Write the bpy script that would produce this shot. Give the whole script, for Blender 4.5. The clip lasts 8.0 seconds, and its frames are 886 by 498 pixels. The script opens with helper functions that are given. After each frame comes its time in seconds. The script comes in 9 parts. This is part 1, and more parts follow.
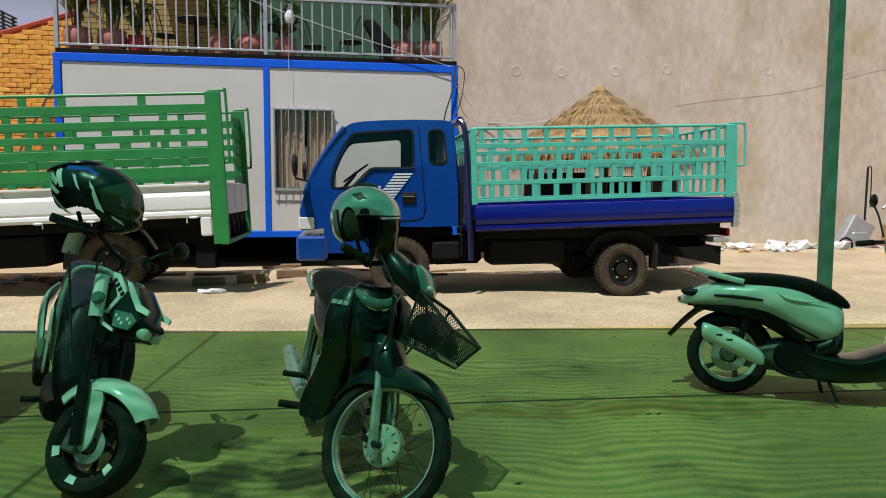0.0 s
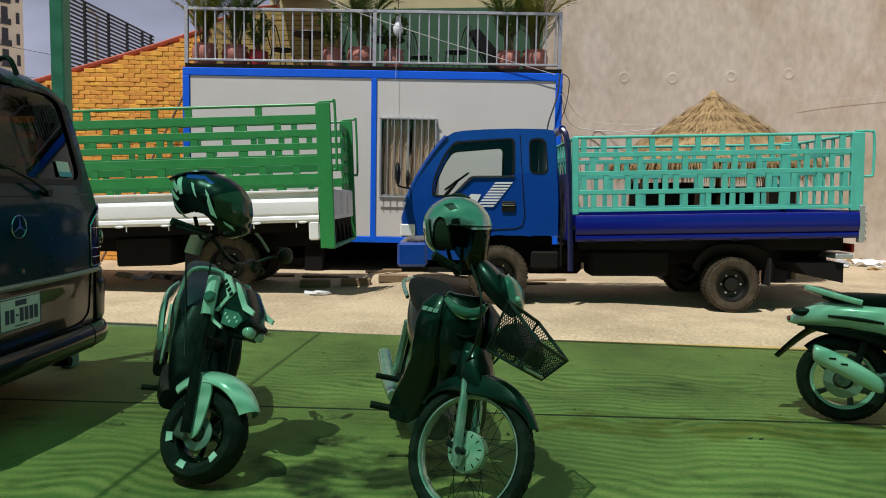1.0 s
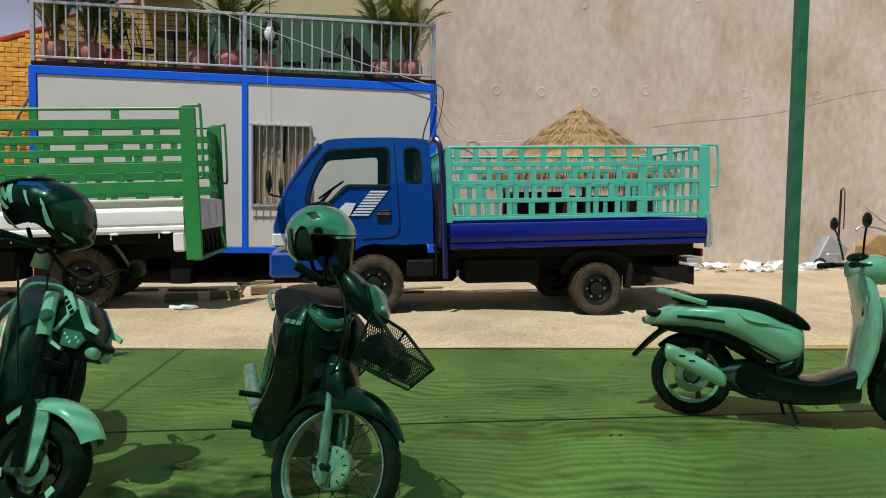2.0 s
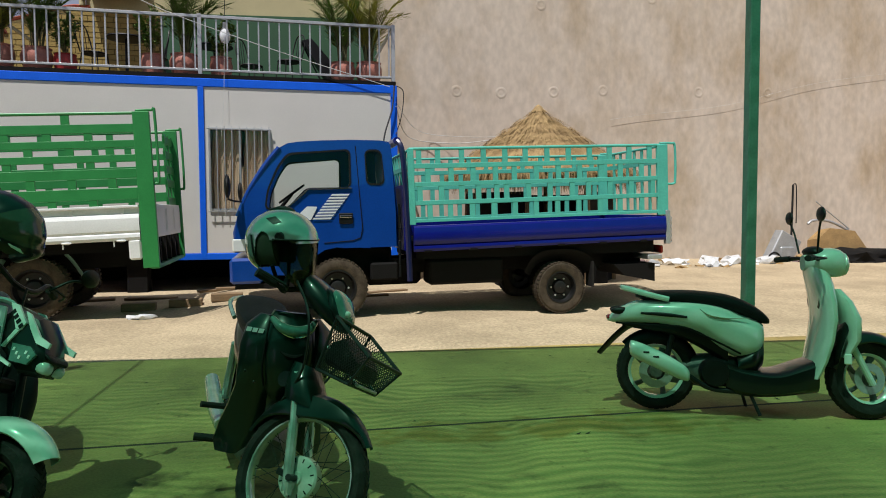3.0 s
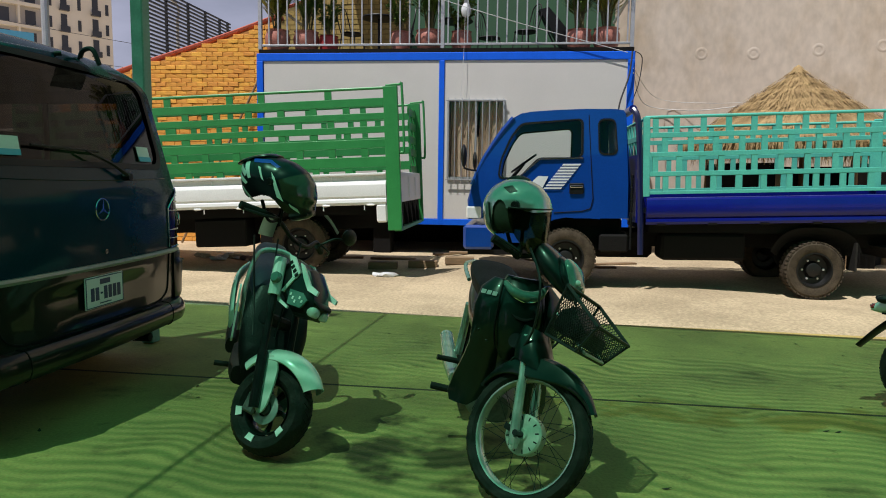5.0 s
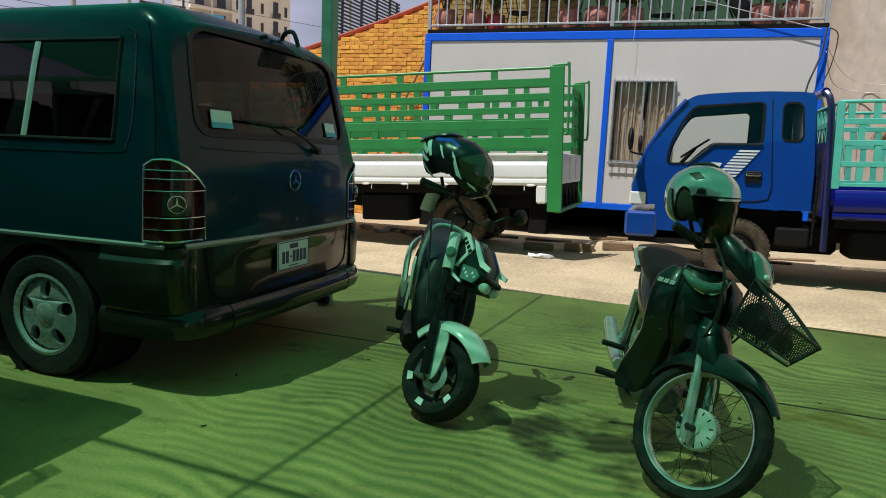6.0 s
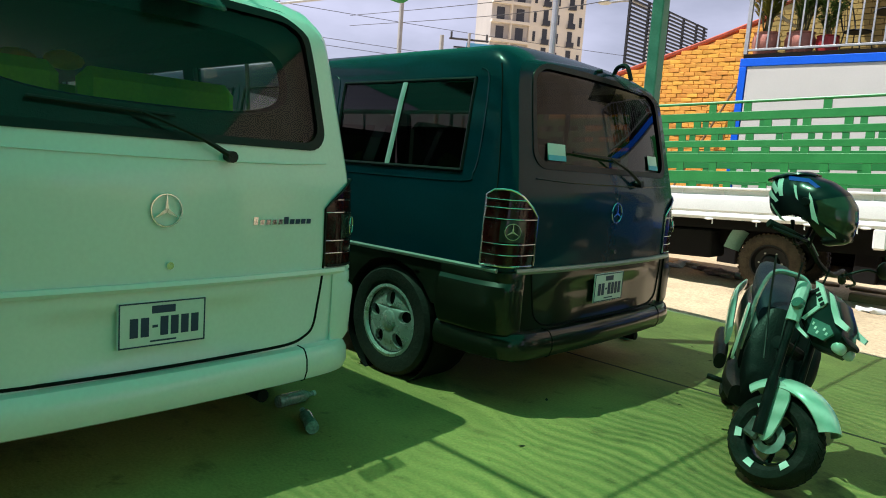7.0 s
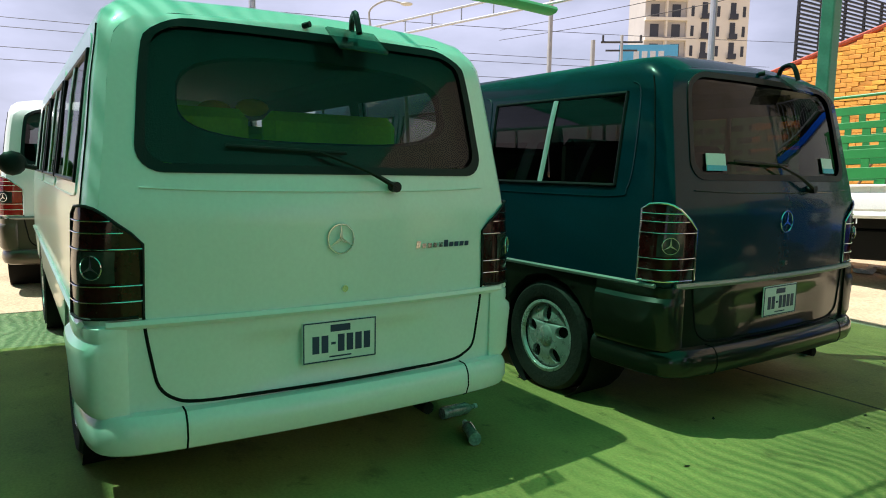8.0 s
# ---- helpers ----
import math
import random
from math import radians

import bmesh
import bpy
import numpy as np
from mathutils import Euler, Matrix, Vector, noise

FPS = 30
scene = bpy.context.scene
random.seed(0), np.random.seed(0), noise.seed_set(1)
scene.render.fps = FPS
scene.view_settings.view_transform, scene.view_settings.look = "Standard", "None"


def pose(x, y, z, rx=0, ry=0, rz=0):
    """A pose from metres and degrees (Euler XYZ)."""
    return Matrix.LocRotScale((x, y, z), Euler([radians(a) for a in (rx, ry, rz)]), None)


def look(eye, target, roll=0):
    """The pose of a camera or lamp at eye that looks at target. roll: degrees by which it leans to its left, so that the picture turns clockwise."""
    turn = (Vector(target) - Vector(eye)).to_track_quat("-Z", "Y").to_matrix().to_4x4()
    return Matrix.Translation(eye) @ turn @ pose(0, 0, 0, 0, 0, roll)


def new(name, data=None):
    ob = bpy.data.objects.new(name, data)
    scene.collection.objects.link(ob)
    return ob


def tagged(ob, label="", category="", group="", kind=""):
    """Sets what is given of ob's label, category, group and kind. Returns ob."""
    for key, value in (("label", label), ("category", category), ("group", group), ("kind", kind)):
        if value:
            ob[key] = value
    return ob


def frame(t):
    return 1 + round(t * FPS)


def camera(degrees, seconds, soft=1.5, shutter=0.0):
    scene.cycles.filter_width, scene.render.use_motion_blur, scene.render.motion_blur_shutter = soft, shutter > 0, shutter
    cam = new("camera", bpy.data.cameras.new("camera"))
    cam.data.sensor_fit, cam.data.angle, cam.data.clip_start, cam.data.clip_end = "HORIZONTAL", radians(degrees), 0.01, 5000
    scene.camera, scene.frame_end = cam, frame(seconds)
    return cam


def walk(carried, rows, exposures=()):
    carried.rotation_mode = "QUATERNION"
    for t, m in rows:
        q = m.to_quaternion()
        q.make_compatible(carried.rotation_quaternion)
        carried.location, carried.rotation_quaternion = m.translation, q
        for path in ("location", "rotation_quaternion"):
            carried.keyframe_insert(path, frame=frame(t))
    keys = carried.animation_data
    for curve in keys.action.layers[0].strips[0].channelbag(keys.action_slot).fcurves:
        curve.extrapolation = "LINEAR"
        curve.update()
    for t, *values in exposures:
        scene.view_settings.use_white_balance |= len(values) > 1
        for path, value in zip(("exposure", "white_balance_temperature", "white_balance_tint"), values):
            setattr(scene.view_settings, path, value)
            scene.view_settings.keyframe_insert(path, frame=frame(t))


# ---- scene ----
# ---- camera and its walk ----
cam = camera(66.50, 8.0, soft=1.0)
ROWS = [  # seconds, place, turn to the left, tilt up, lean
    (0, 0.625, 1.106, 1.200, -4.17, -4.78, 0.11),
    (0.5, 0.656, 1.073, 1.204, 2.35, -5.14, 0.13),
    (1, 0.678, 1.069, 1.215, 4.59, -4.24, 0.82),
    (1.5, 0.717, 1.070, 1.213, 2.48, -4.42, 0.49),
    (2, 0.744, 1.105, 1.214, -5.45, -3.35, 0.71),
    (3.3, 0.741, 1.150, 1.216, -8.60, -3.20, -0.38),
    (3.5, 0.731, 1.161, 1.208, -5.05, -2.96, -0.50),
    (4, 0.713, 1.093, 1.224, 3.22, -3.02, -0.19),
    (5.3, 0.720, 1.060, 1.216, 12.80, -6.40, 1.25),
    (5.5, 0.718, 1.037, 1.224, 14.85, -6.48, 1.88),
    (6, 0.624, 0.995, 1.218, 22.98, -7.80, 2.42),
    (6.5, 0.493, 0.926, 1.232, 35.14, -6.40, 2.93),
    (7, 0.417, 0.844, 1.241, 46.08, -6.97, 4.19),
    (7.5, 0.425, 0.774, 1.255, 57.11, -7.11, 3.17),
    (8, 0.494, 0.784, 1.293, 59.32, -6.71, 1.07),
]


def aimed(x, y, z, turn, tilt, lean):
    a, b = radians(turn), radians(tilt)
    way = Vector((-math.sin(a) * math.cos(b), math.cos(a) * math.cos(b), math.sin(b)))
    return look((x, y, z), Vector((x, y, z)) + way, lean)


walk(cam, [(t, aimed(*r)) for t, *r in ROWS],
     exposures=((0, 0.05), (0.5, -0.01), (1.5, -0.01), (4.0, -0.02), (5.5, 0.1), (6.5, 0.36), (7.0, 0.70), (7.5, 0.82), (8, 0.79)))

# ---- world, sun, exposure ----
SUN = Vector((-0.26, -0.36, 1.0)).normalized()  # towards the sun
elevation = math.asin(SUN.z)
azimuth = math.atan2(SUN.x, SUN.y)
world = bpy.data.worlds.new("world")
scene.world = world
world.use_nodes = True
wn, wl = world.node_tree.nodes, world.node_tree.links
sky = wn.new("ShaderNodeTexSky")
sky.sky_type, sky.sun_disc = "NISHITA", False
sky.sun_elevation, sky.sun_rotation = elevation, azimuth
sky.air_density, sky.dust_density = 1.0, 2.0
# thin clouds over the blue
wc = wn.new("ShaderNodeTexCoord")
wm = wn.new("ShaderNodeMapping")
wm.inputs["Scale"].default_value = (1.0, 1.0, 2.8)
wno = wn.new("ShaderNodeTexNoise")
wno.inputs["Scale"].default_value, wno.inputs["Detail"].default_value = 2.0, 7.0
wno.inputs["Roughness"].default_value = 0.54
wr = wn.new("ShaderNodeValToRGB")
wr.color_ramp.elements[0].position, wr.color_ramp.elements[1].position = 0.14, 0.66
# the clouds gather towards the horizon
wsep = wn.new("ShaderNodeSeparateXYZ")
whz = wn.new("ShaderNodeMapRange")
whz.inputs["From Min"].default_value, whz.inputs["From Max"].default_value = 0.12, 0.75
whz.inputs["To Min"].default_value, whz.inputs["To Max"].default_value = 1.0, 0.12
wmul = wn.new("ShaderNodeMath")
wmul.operation = "MULTIPLY"
wmix = wn.new("ShaderNodeMixRGB")
wmix.inputs["Color2"].default_value = (16.8, 17.2, 22.8, 1)
wl.new(wc.outputs["Generated"], wm.inputs["Vector"])
wl.new(wm.outputs["Vector"], wno.inputs["Vector"])
wl.new(wno.outputs["Fac"], wr.inputs["Fac"])
wl.new(wc.outputs["Generated"], wsep.inputs["Vector"])
wl.new(wsep.outputs["Z"], whz.inputs["Value"])
wl.new(wr.outputs["Color"], wmul.inputs[0])
wl.new(whz.outputs["Result"], wmul.inputs[1])
wl.new(wmul.outputs["Value"], wmix.inputs["Fac"])
wl.new(sky.outputs["Color"], wmix.inputs["Color1"])
wl.new(wmix.outputs["Color"], wn["Background"].inputs["Color"])
wn["Background"].inputs["Strength"].default_value = 0.030
sun = new("sun", bpy.data.lights.new("sun", "SUN"))
sun.data.energy, sun.data.angle, sun.data.color = 5.0, radians(0.5), (0.975, 0.957, 0.940)
sun.matrix_world = look(SUN * 30, (0, 0, 0))


# ---- materials ----
def mat(name, color, rough=0.6, metal=0.0, vary=0.18, scale=6.0, bump=0.0, fine=60.0, coat=0.0, second=None, amount=0.5, stretch=(1, 1, 1), spread=(0.35, 0.68), spec=0.5):
    """A surface with a coarse and a fine variation of its colour, some relief, and a second colour in patches."""
    m = bpy.data.materials.new(name)
    m.use_nodes = True
    n, l = m.node_tree.nodes, m.node_tree.links
    b = n["Principled BSDF"]
    tc = n.new("ShaderNodeTexCoord")
    mp = n.new("ShaderNodeMapping")
    mp.inputs["Scale"].default_value = stretch
    l.new(tc.outputs["Object"], mp.inputs["Vector"])
    big = n.new("ShaderNodeTexNoise")
    big.inputs["Scale"].default_value, big.inputs["Detail"].default_value = scale, 6.0
    big.inputs["Roughness"].default_value = 0.6
    small = n.new("ShaderNodeTexNoise")
    small.inputs["Scale"].default_value, small.inputs["Detail"].default_value = fine, 4.0
    l.new(mp.outputs["Vector"], big.inputs["Vector"])
    l.new(mp.outputs["Vector"], small.inputs["Vector"])
    ramp = n.new("ShaderNodeValToRGB")
    ramp.color_ramp.elements[0].position, ramp.color_ramp.elements[1].position = spread
    two = second or [c * (1 - vary) for c in color]
    ramp.color_ramp.elements[0].color = (*[c + (s - c) * (1 if second is None else amount) for c, s in zip(color, two)], 1)
    ramp.color_ramp.elements[1].color = (*color, 1)
    l.new(big.outputs["Fac"], ramp.inputs["Fac"])
    hsv = n.new("ShaderNodeHueSaturation")
    mr = n.new("ShaderNodeMapRange")
    mr.inputs["From Min"].default_value, mr.inputs["From Max"].default_value = 0.3, 0.7
    mr.inputs["To Min"].default_value, mr.inputs["To Max"].default_value = 1 - vary * 0.6, 1 + vary * 0.5
    l.new(small.outputs["Fac"], mr.inputs["Value"])
    l.new(mr.outputs["Result"], hsv.inputs["Value"])
    l.new(ramp.outputs["Color"], hsv.inputs["Color"])
    l.new(hsv.outputs["Color"], b.inputs["Base Color"])
    rr = n.new("ShaderNodeMapRange")
    rr.inputs["To Min"].default_value, rr.inputs["To Max"].default_value = max(0.02, rough * 0.8), min(1.0, rough * 1.2)
    l.new(big.outputs["Fac"], rr.inputs["Value"])
    l.new(rr.outputs["Result"], b.inputs["Roughness"])
    b.inputs["Metallic"].default_value = metal
    b.inputs["Specular IOR Level"].default_value = spec
    b.inputs["Coat Weight"].default_value = coat
    b.inputs["Coat Roughness"].default_value = 0.06
    if bump:
        bp = n.new("ShaderNodeBump")
        bp.inputs["Strength"].default_value, bp.inputs["Distance"].default_value = min(1.0, bump), 0.01
        l.new(small.outputs["Fac"], bp.inputs["Height"])
        l.new(bp.outputs["Normal"], b.inputs["Normal"])
    return m


def piece_mat(name, color, rough=0.85, vary=0.25, bump=0.5, fine=45.0, hue=0.02):
    """As mat, with every piece a shade of its own."""
    m = mat(name, color, rough, vary=vary * 0.6, bump=bump, fine=fine)
    n, l = m.node_tree.nodes, m.node_tree.links
    b = n["Principled BSDF"]
    came = b.inputs["Base Color"].links[0].from_socket
    info = n.new("ShaderNodeObjectInfo")
    h = n.new("ShaderNodeHueSaturation")
    a = n.new("ShaderNodeMapRange")
    a.inputs["To Min"].default_value, a.inputs["To Max"].default_value = 1 - vary, 1 + vary
    c = n.new("ShaderNodeMapRange")
    c.inputs["To Min"].default_value, c.inputs["To Max"].default_value = 0.5 - hue, 0.5 + hue
    l.new(info.outputs["Random"], a.inputs["Value"])
    l.new(info.outputs["Random"], c.inputs["Value"])
    l.new(a.outputs["Result"], h.inputs["Value"])
    l.new(c.outputs["Result"], h.inputs["Hue"])
    l.new(came, h.inputs["Color"])
    l.new(h.outputs["Color"], b.inputs["Base Color"])
    return m


def glass(name, tint, rough=0.02, see=0.5):
    """Tinted sheet glass: partly clear, with a mirror's gloss."""
    m = bpy.data.materials.new(name)
    m.use_nodes = True
    n, l = m.node_tree.nodes, m.node_tree.links
    n.remove(n["Principled BSDF"])
    clear = n.new("ShaderNodeBsdfTransparent")
    clear.inputs["Color"].default_value = (*[c * see for c in tint], 1)
    gloss = n.new("ShaderNodeBsdfGlossy")
    gloss.inputs["Color"].default_value, gloss.inputs["Roughness"].default_value = (0.6, 0.6, 0.6, 1), rough
    lw = n.new("ShaderNodeLayerWeight")
    power, f = n.new("ShaderNodeMath"), n.new("ShaderNodeMath")
    power.operation, f.operation = "POWER", "MULTIPLY_ADD"
    power.inputs[1].default_value = 4.0
    f.inputs[1].default_value, f.inputs[2].default_value = 0.75, 0.036
    l.new(lw.outputs["Facing"], power.inputs[0])
    l.new(power.outputs["Value"], f.inputs[0])
    mix = n.new("ShaderNodeMixShader")
    l.new(f.outputs["Value"], mix.inputs["Fac"])
    l.new(clear.outputs["BSDF"], mix.inputs[1])
    l.new(gloss.outputs["BSDF"], mix.inputs[2])
    l.new(mix.outputs["Shader"], n["Material Output"].inputs["Surface"])
    return m


def ground_mat():
    """Trodden sandy soil, paler and greyer along the lane, with gravel and stains."""
    m = mat("sandy_ground", (0.49, 0.385, 0.245), 0.95, vary=0.42, scale=0.8, bump=1.0, fine=34.0, second=(0.36, 0.28, 0.175), amount=1.0, spread=(0.38, 0.60))
    n, l = m.node_tree.nodes, m.node_tree.links
    b = n["Principled BSDF"]
    came = b.inputs["Base Color"].links[0].from_socket
    tc = n.new("ShaderNodeTexCoord")
    v = n.new("ShaderNodeTexVoronoi")
    v.inputs["Scale"].default_value = 34.0
    l.new(tc.outputs["Object"], v.inputs["Vector"])
    r = n.new("ShaderNodeValToRGB")
    r.color_ramp.elements[0].position, r.color_ramp.elements[1].position = 0.06, 0.22
    r.color_ramp.elements[0].color, r.color_ramp.elements[1].color = (0.62, 0.6, 0.56, 1), (1, 1, 1, 1)
    l.new(v.outputs["Distance"], r.inputs["Fac"])
    x = n.new("ShaderNodeMixRGB")
    x.blend_type = "MULTIPLY"
    x.inputs["Fac"].default_value = 0.85
    l.new(came, x.inputs["Color1"])
    l.new(r.outputs["Color"], x.inputs["Color2"])
    l.new(x.outputs["Color"], b.inputs["Base Color"])
    return m


def net_mat():
    """Green shade net in two layers: threads that stop light, and the slow waves in which the layers' meshes fall in and out of step."""
    m = bpy.data.materials.new("shade_net")
    m.use_nodes = True
    n, l = m.node_tree.nodes, m.node_tree.links
    n.remove(n["Principled BSDF"])
    tc = n.new("ShaderNodeTexCoord")
    mp = n.new("ShaderNodeMapping")
    mp.inputs["Scale"].default_value = (0.8, 1.0, 1.0)
    mp.inputs["Rotation"].default_value = (0, 0, radians(4))
    l.new(tc.outputs["Object"], mp.inputs["Vector"])
    w = n.new("ShaderNodeTexWave")
    w.wave_type, w.bands_direction, w.wave_profile = "BANDS", "Y", "SIN"
    w.inputs["Scale"].default_value, w.inputs["Distortion"].default_value = 4.0, 16.0
    w.inputs["Detail"].default_value, w.inputs["Detail Scale"].default_value, w.inputs["Detail Roughness"].default_value = 1.2, 0.5, 0.5
    l.new(mp.outputs["Vector"], w.inputs["Vector"])
    big = n.new("ShaderNodeTexNoise")
    big.inputs["Scale"].default_value, big.inputs["Detail"].default_value = 0.8, 3.0
    l.new(tc.outputs["Object"], big.inputs["Vector"])
    ramp = n.new("ShaderNodeValToRGB")
    ramp.color_ramp.elements[0].position, ramp.color_ramp.elements[1].position = 0.25, 0.8
    ramp.color_ramp.elements[0].color, ramp.color_ramp.elements[1].color = (0.15, 0.44, 0.28, 1), (0.37, 0.83, 0.60, 1)
    come = n.new("ShaderNodeTexNoise")
    come.inputs["Scale"].default_value, come.inputs["Detail"].default_value = 0.55, 2.0
    l.new(tc.outputs["Object"], come.inputs["Vector"])
    much = n.new("ShaderNodeMapRange")
    much.inputs["From Min"].default_value, much.inputs["From Max"].default_value = 0.38, 0.62
    much.inputs["To Min"].default_value, much.inputs["To Max"].default_value = 0.15, 1.0
    l.new(come.outputs["Fac"], much.inputs["Value"])
    fade = n.new("ShaderNodeMixRGB")
    fade.inputs["Color1"].default_value = (0.5, 0.5, 0.5, 1)
    l.new(much.outputs["Result"], fade.inputs["Fac"])
    l.new(w.outputs["Fac"], fade.inputs["Color2"])
    l.new(fade.outputs["Color"], ramp.inputs["Fac"])
    x = n.new("ShaderNodeMixRGB")
    x.blend_type = "MULTIPLY"
    x.inputs["Fac"].default_value = 1.0
    r2 = n.new("ShaderNodeValToRGB")
    r2.color_ramp.elements[0].position, r2.color_ramp.elements[1].position = 0.35, 0.65
    r2.color_ramp.elements[0].color, r2.color_ramp.elements[1].color = (0.80, 0.82, 0.80, 1), (1.12, 1.08, 1.0, 1)
    l.new(big.outputs["Fac"], r2.inputs["Fac"])
    l.new(ramp.outputs["Color"], x.inputs["Color1"])
    l.new(r2.outputs["Color"], x.inputs["Color2"])
    clear = n.new("ShaderNodeBsdfTransparent")
    l.new(x.outputs["Color"], clear.inputs["Color"])
    tr = n.new("ShaderNodeBsdfTranslucent")
    tr.inputs["Color"].default_value = (0.02, 0.50, 0.28, 1)
    df = n.new("ShaderNodeBsdfDiffuse")
    df.inputs["Color"].default_value = (0.015, 0.22, 0.07, 1)
    a, c = n.new("ShaderNodeMixShader"), n.new("ShaderNodeMixShader")
    a.inputs["Fac"].default_value, c.inputs["Fac"].default_value = 0.26, 0.44
    l.new(tr.outputs["BSDF"], a.inputs[1])
    l.new(df.outputs["BSDF"], a.inputs[2])
    l.new(clear.outputs["BSDF"], c.inputs[1])
    l.new(a.outputs["Shader"], c.inputs[2])
    l.new(c.outputs["Shader"], n["Material Output"].inputs["Surface"])
    return m


M_GROUND = ground_mat()
def slab_mat():
    """Worn yard concrete: ochre and grey patches, dark oil stains and fine grit."""
    m = mat("worn_concrete", (0.42, 0.315, 0.10), 0.85, vary=0.25, scale=0.9, bump=0.35, fine=70.0, second=(0.24, 0.175, 0.055), amount=0.9, spread=(0.36, 0.62))
    n, l = m.node_tree.nodes, m.node_tree.links
    b = n["Principled BSDF"]
    came = b.inputs["Base Color"].links[0].from_socket
    tc = n.new("ShaderNodeTexCoord")
    for scale, low, high, dark, mapping in ((1.6, 0.58, 0.72, 0.42, (1.0, 1.6, 1)), (7.0, 0.60, 0.70, 0.6, (1, 1, 1)), (19.0, 0.66, 0.72, 0.5, (1, 1, 1))):
        mp = n.new("ShaderNodeMapping")
        mp.inputs["Scale"].default_value = mapping
        mp.inputs["Location"].default_value = (scale, 2.7, 0)
        st = n.new("ShaderNodeTexNoise")
        st.inputs["Scale"].default_value, st.inputs["Detail"].default_value, st.inputs["Roughness"].default_value = scale, 7.0, 0.65
        r = n.new("ShaderNodeValToRGB")
        r.color_ramp.elements[0].position, r.color_ramp.elements[1].position = low, high
        r.color_ramp.elements[0].color, r.color_ramp.elements[1].color = (1, 1, 1, 1), (dark, dark * 0.98, dark * 0.95, 1)
        x = n.new("ShaderNodeMixRGB")
        x.blend_type = "MULTIPLY"
        x.inputs["Fac"].default_value = 1.0
        l.new(tc.outputs["Object"], mp.inputs["Vector"])
        l.new(mp.outputs["Vector"], st.inputs["Vector"])
        l.new(st.outputs["Fac"], r.inputs["Fac"])
        l.new(came, x.inputs["Color1"])
        l.new(r.outputs["Color"], x.inputs["Color2"])
        came = x.outputs["Color"]
    # old stains: oil where bikes are parked, rusty water along the joint; a dark patch under the teal minibus and one
    # behind the white
    for at, size, colour, low in (((0.10, 3.92), (1.7, 0.95), (0.22, 0.20, 0.18), 0.50), ((1.9, 4.74), (2.6, 0.42), (0.74, 0.62, 0.40), 0.60), ((-3.2, 4.3), (1.2, 1.3), (0.45, 0.42, 0.38), 0.52), ((-0.9, 1.7), (1.0, 0.7), (0.35, 0.33, 0.30), 0.50)):
        mp = n.new("ShaderNodeMapping")
        mp.vector_type = "TEXTURE"
        mp.inputs["Location"].default_value, mp.inputs["Scale"].default_value = (*at, 0.0), (*size, 1.0)
        wob = n.new("ShaderNodeTexNoise")
        wob.inputs["Scale"].default_value, wob.inputs["Detail"].default_value = 4.5, 7.0
        away = n.new("ShaderNodeVectorMath")
        away.operation = "LENGTH"
        add = n.new("ShaderNodeMath")
        add.operation = "MULTIPLY_ADD"
        add.inputs[1].default_value = 2.0
        half = n.new("ShaderNodeMath")
        half.operation = "MULTIPLY"
        half.inputs[1].default_value = 0.5
        r = n.new("ShaderNodeValToRGB")
        r.color_ramp.elements[0].position, r.color_ramp.elements[1].position = low, low + 0.17
        r.color_ramp.elements[0].color, r.color_ramp.elements[1].color = (*colour, 1), (1, 1, 1, 1)
        x = n.new("ShaderNodeMixRGB")
        x.blend_type = "MULTIPLY"
        x.inputs["Fac"].default_value = 1.0
        l.new(tc.outputs["Object"], mp.inputs["Vector"])
        l.new(tc.outputs["Object"], wob.inputs["Vector"])
        l.new(mp.outputs["Vector"], away.inputs[0])
        l.new(wob.outputs["Fac"], add.inputs[0])
        l.new(away.outputs["Value"], add.inputs[2])
        l.new(add.outputs["Value"], half.inputs[0])
        l.new(half.outputs["Value"], r.inputs["Fac"])
        l.new(came, x.inputs["Color1"])
        l.new(r.outputs["Color"], x.inputs["Color2"])
        came = x.outputs["Color"]
    l.new(came, b.inputs["Base Color"])
    return m


M_SLAB = slab_mat()
M_SOIL2 = mat("joint_earth", (0.06, 0.042, 0.018), 0.95, vary=0.4, bump=0.5)
M_NET = net_mat()
M_WALL = mat("bare_render", (0.60, 0.515, 0.43), 0.9, vary=0.2, scale=0.8, bump=0.3, fine=7.0, second=(0.43, 0.33, 0.22), amount=0.95, stretch=(1, 1, 0.6), spread=(0.30, 0.56))
M_PANEL = mat("white_wall_panel", (0.64, 0.615, 0.575), 0.5, vary=0.05, scale=1.2)
M_BLUE = mat("blue_frame_paint", (0.004, 0.125, 0.80), 0.5, vary=0.1, spec=0.25)
M_STEEL = mat("galvanised_steel", (0.55, 0.56, 0.57), 0.4, metal=0.6, vary=0.15, scale=12)
M_POST = mat("green_grey_steel_post", (0.15, 0.29, 0.235), 0.45, metal=0.15, vary=0.15, scale=5, bump=0.1)
M_BLACK = mat("black_plastic", (0.006, 0.006, 0.0065), 0.45, vary=0.2, scale=20, bump=0.15, fine=120, spec=0.3)
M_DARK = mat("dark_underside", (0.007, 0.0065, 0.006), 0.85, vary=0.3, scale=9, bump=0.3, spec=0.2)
M_RUBBER = mat("tyre_rubber", (0.012, 0.0115, 0.011), 0.75, vary=0.3, scale=14, bump=0.4, second=(0.04, 0.035, 0.028), amount=0.25, spec=0.3)
M_DUSTY = mat("dusty_tyre_rubber", (0.040, 0.030, 0.021), 0.85, vary=0.3, scale=9, bump=0.4, second=(0.11, 0.085, 0.058), amount=0.6, spec=0.2)
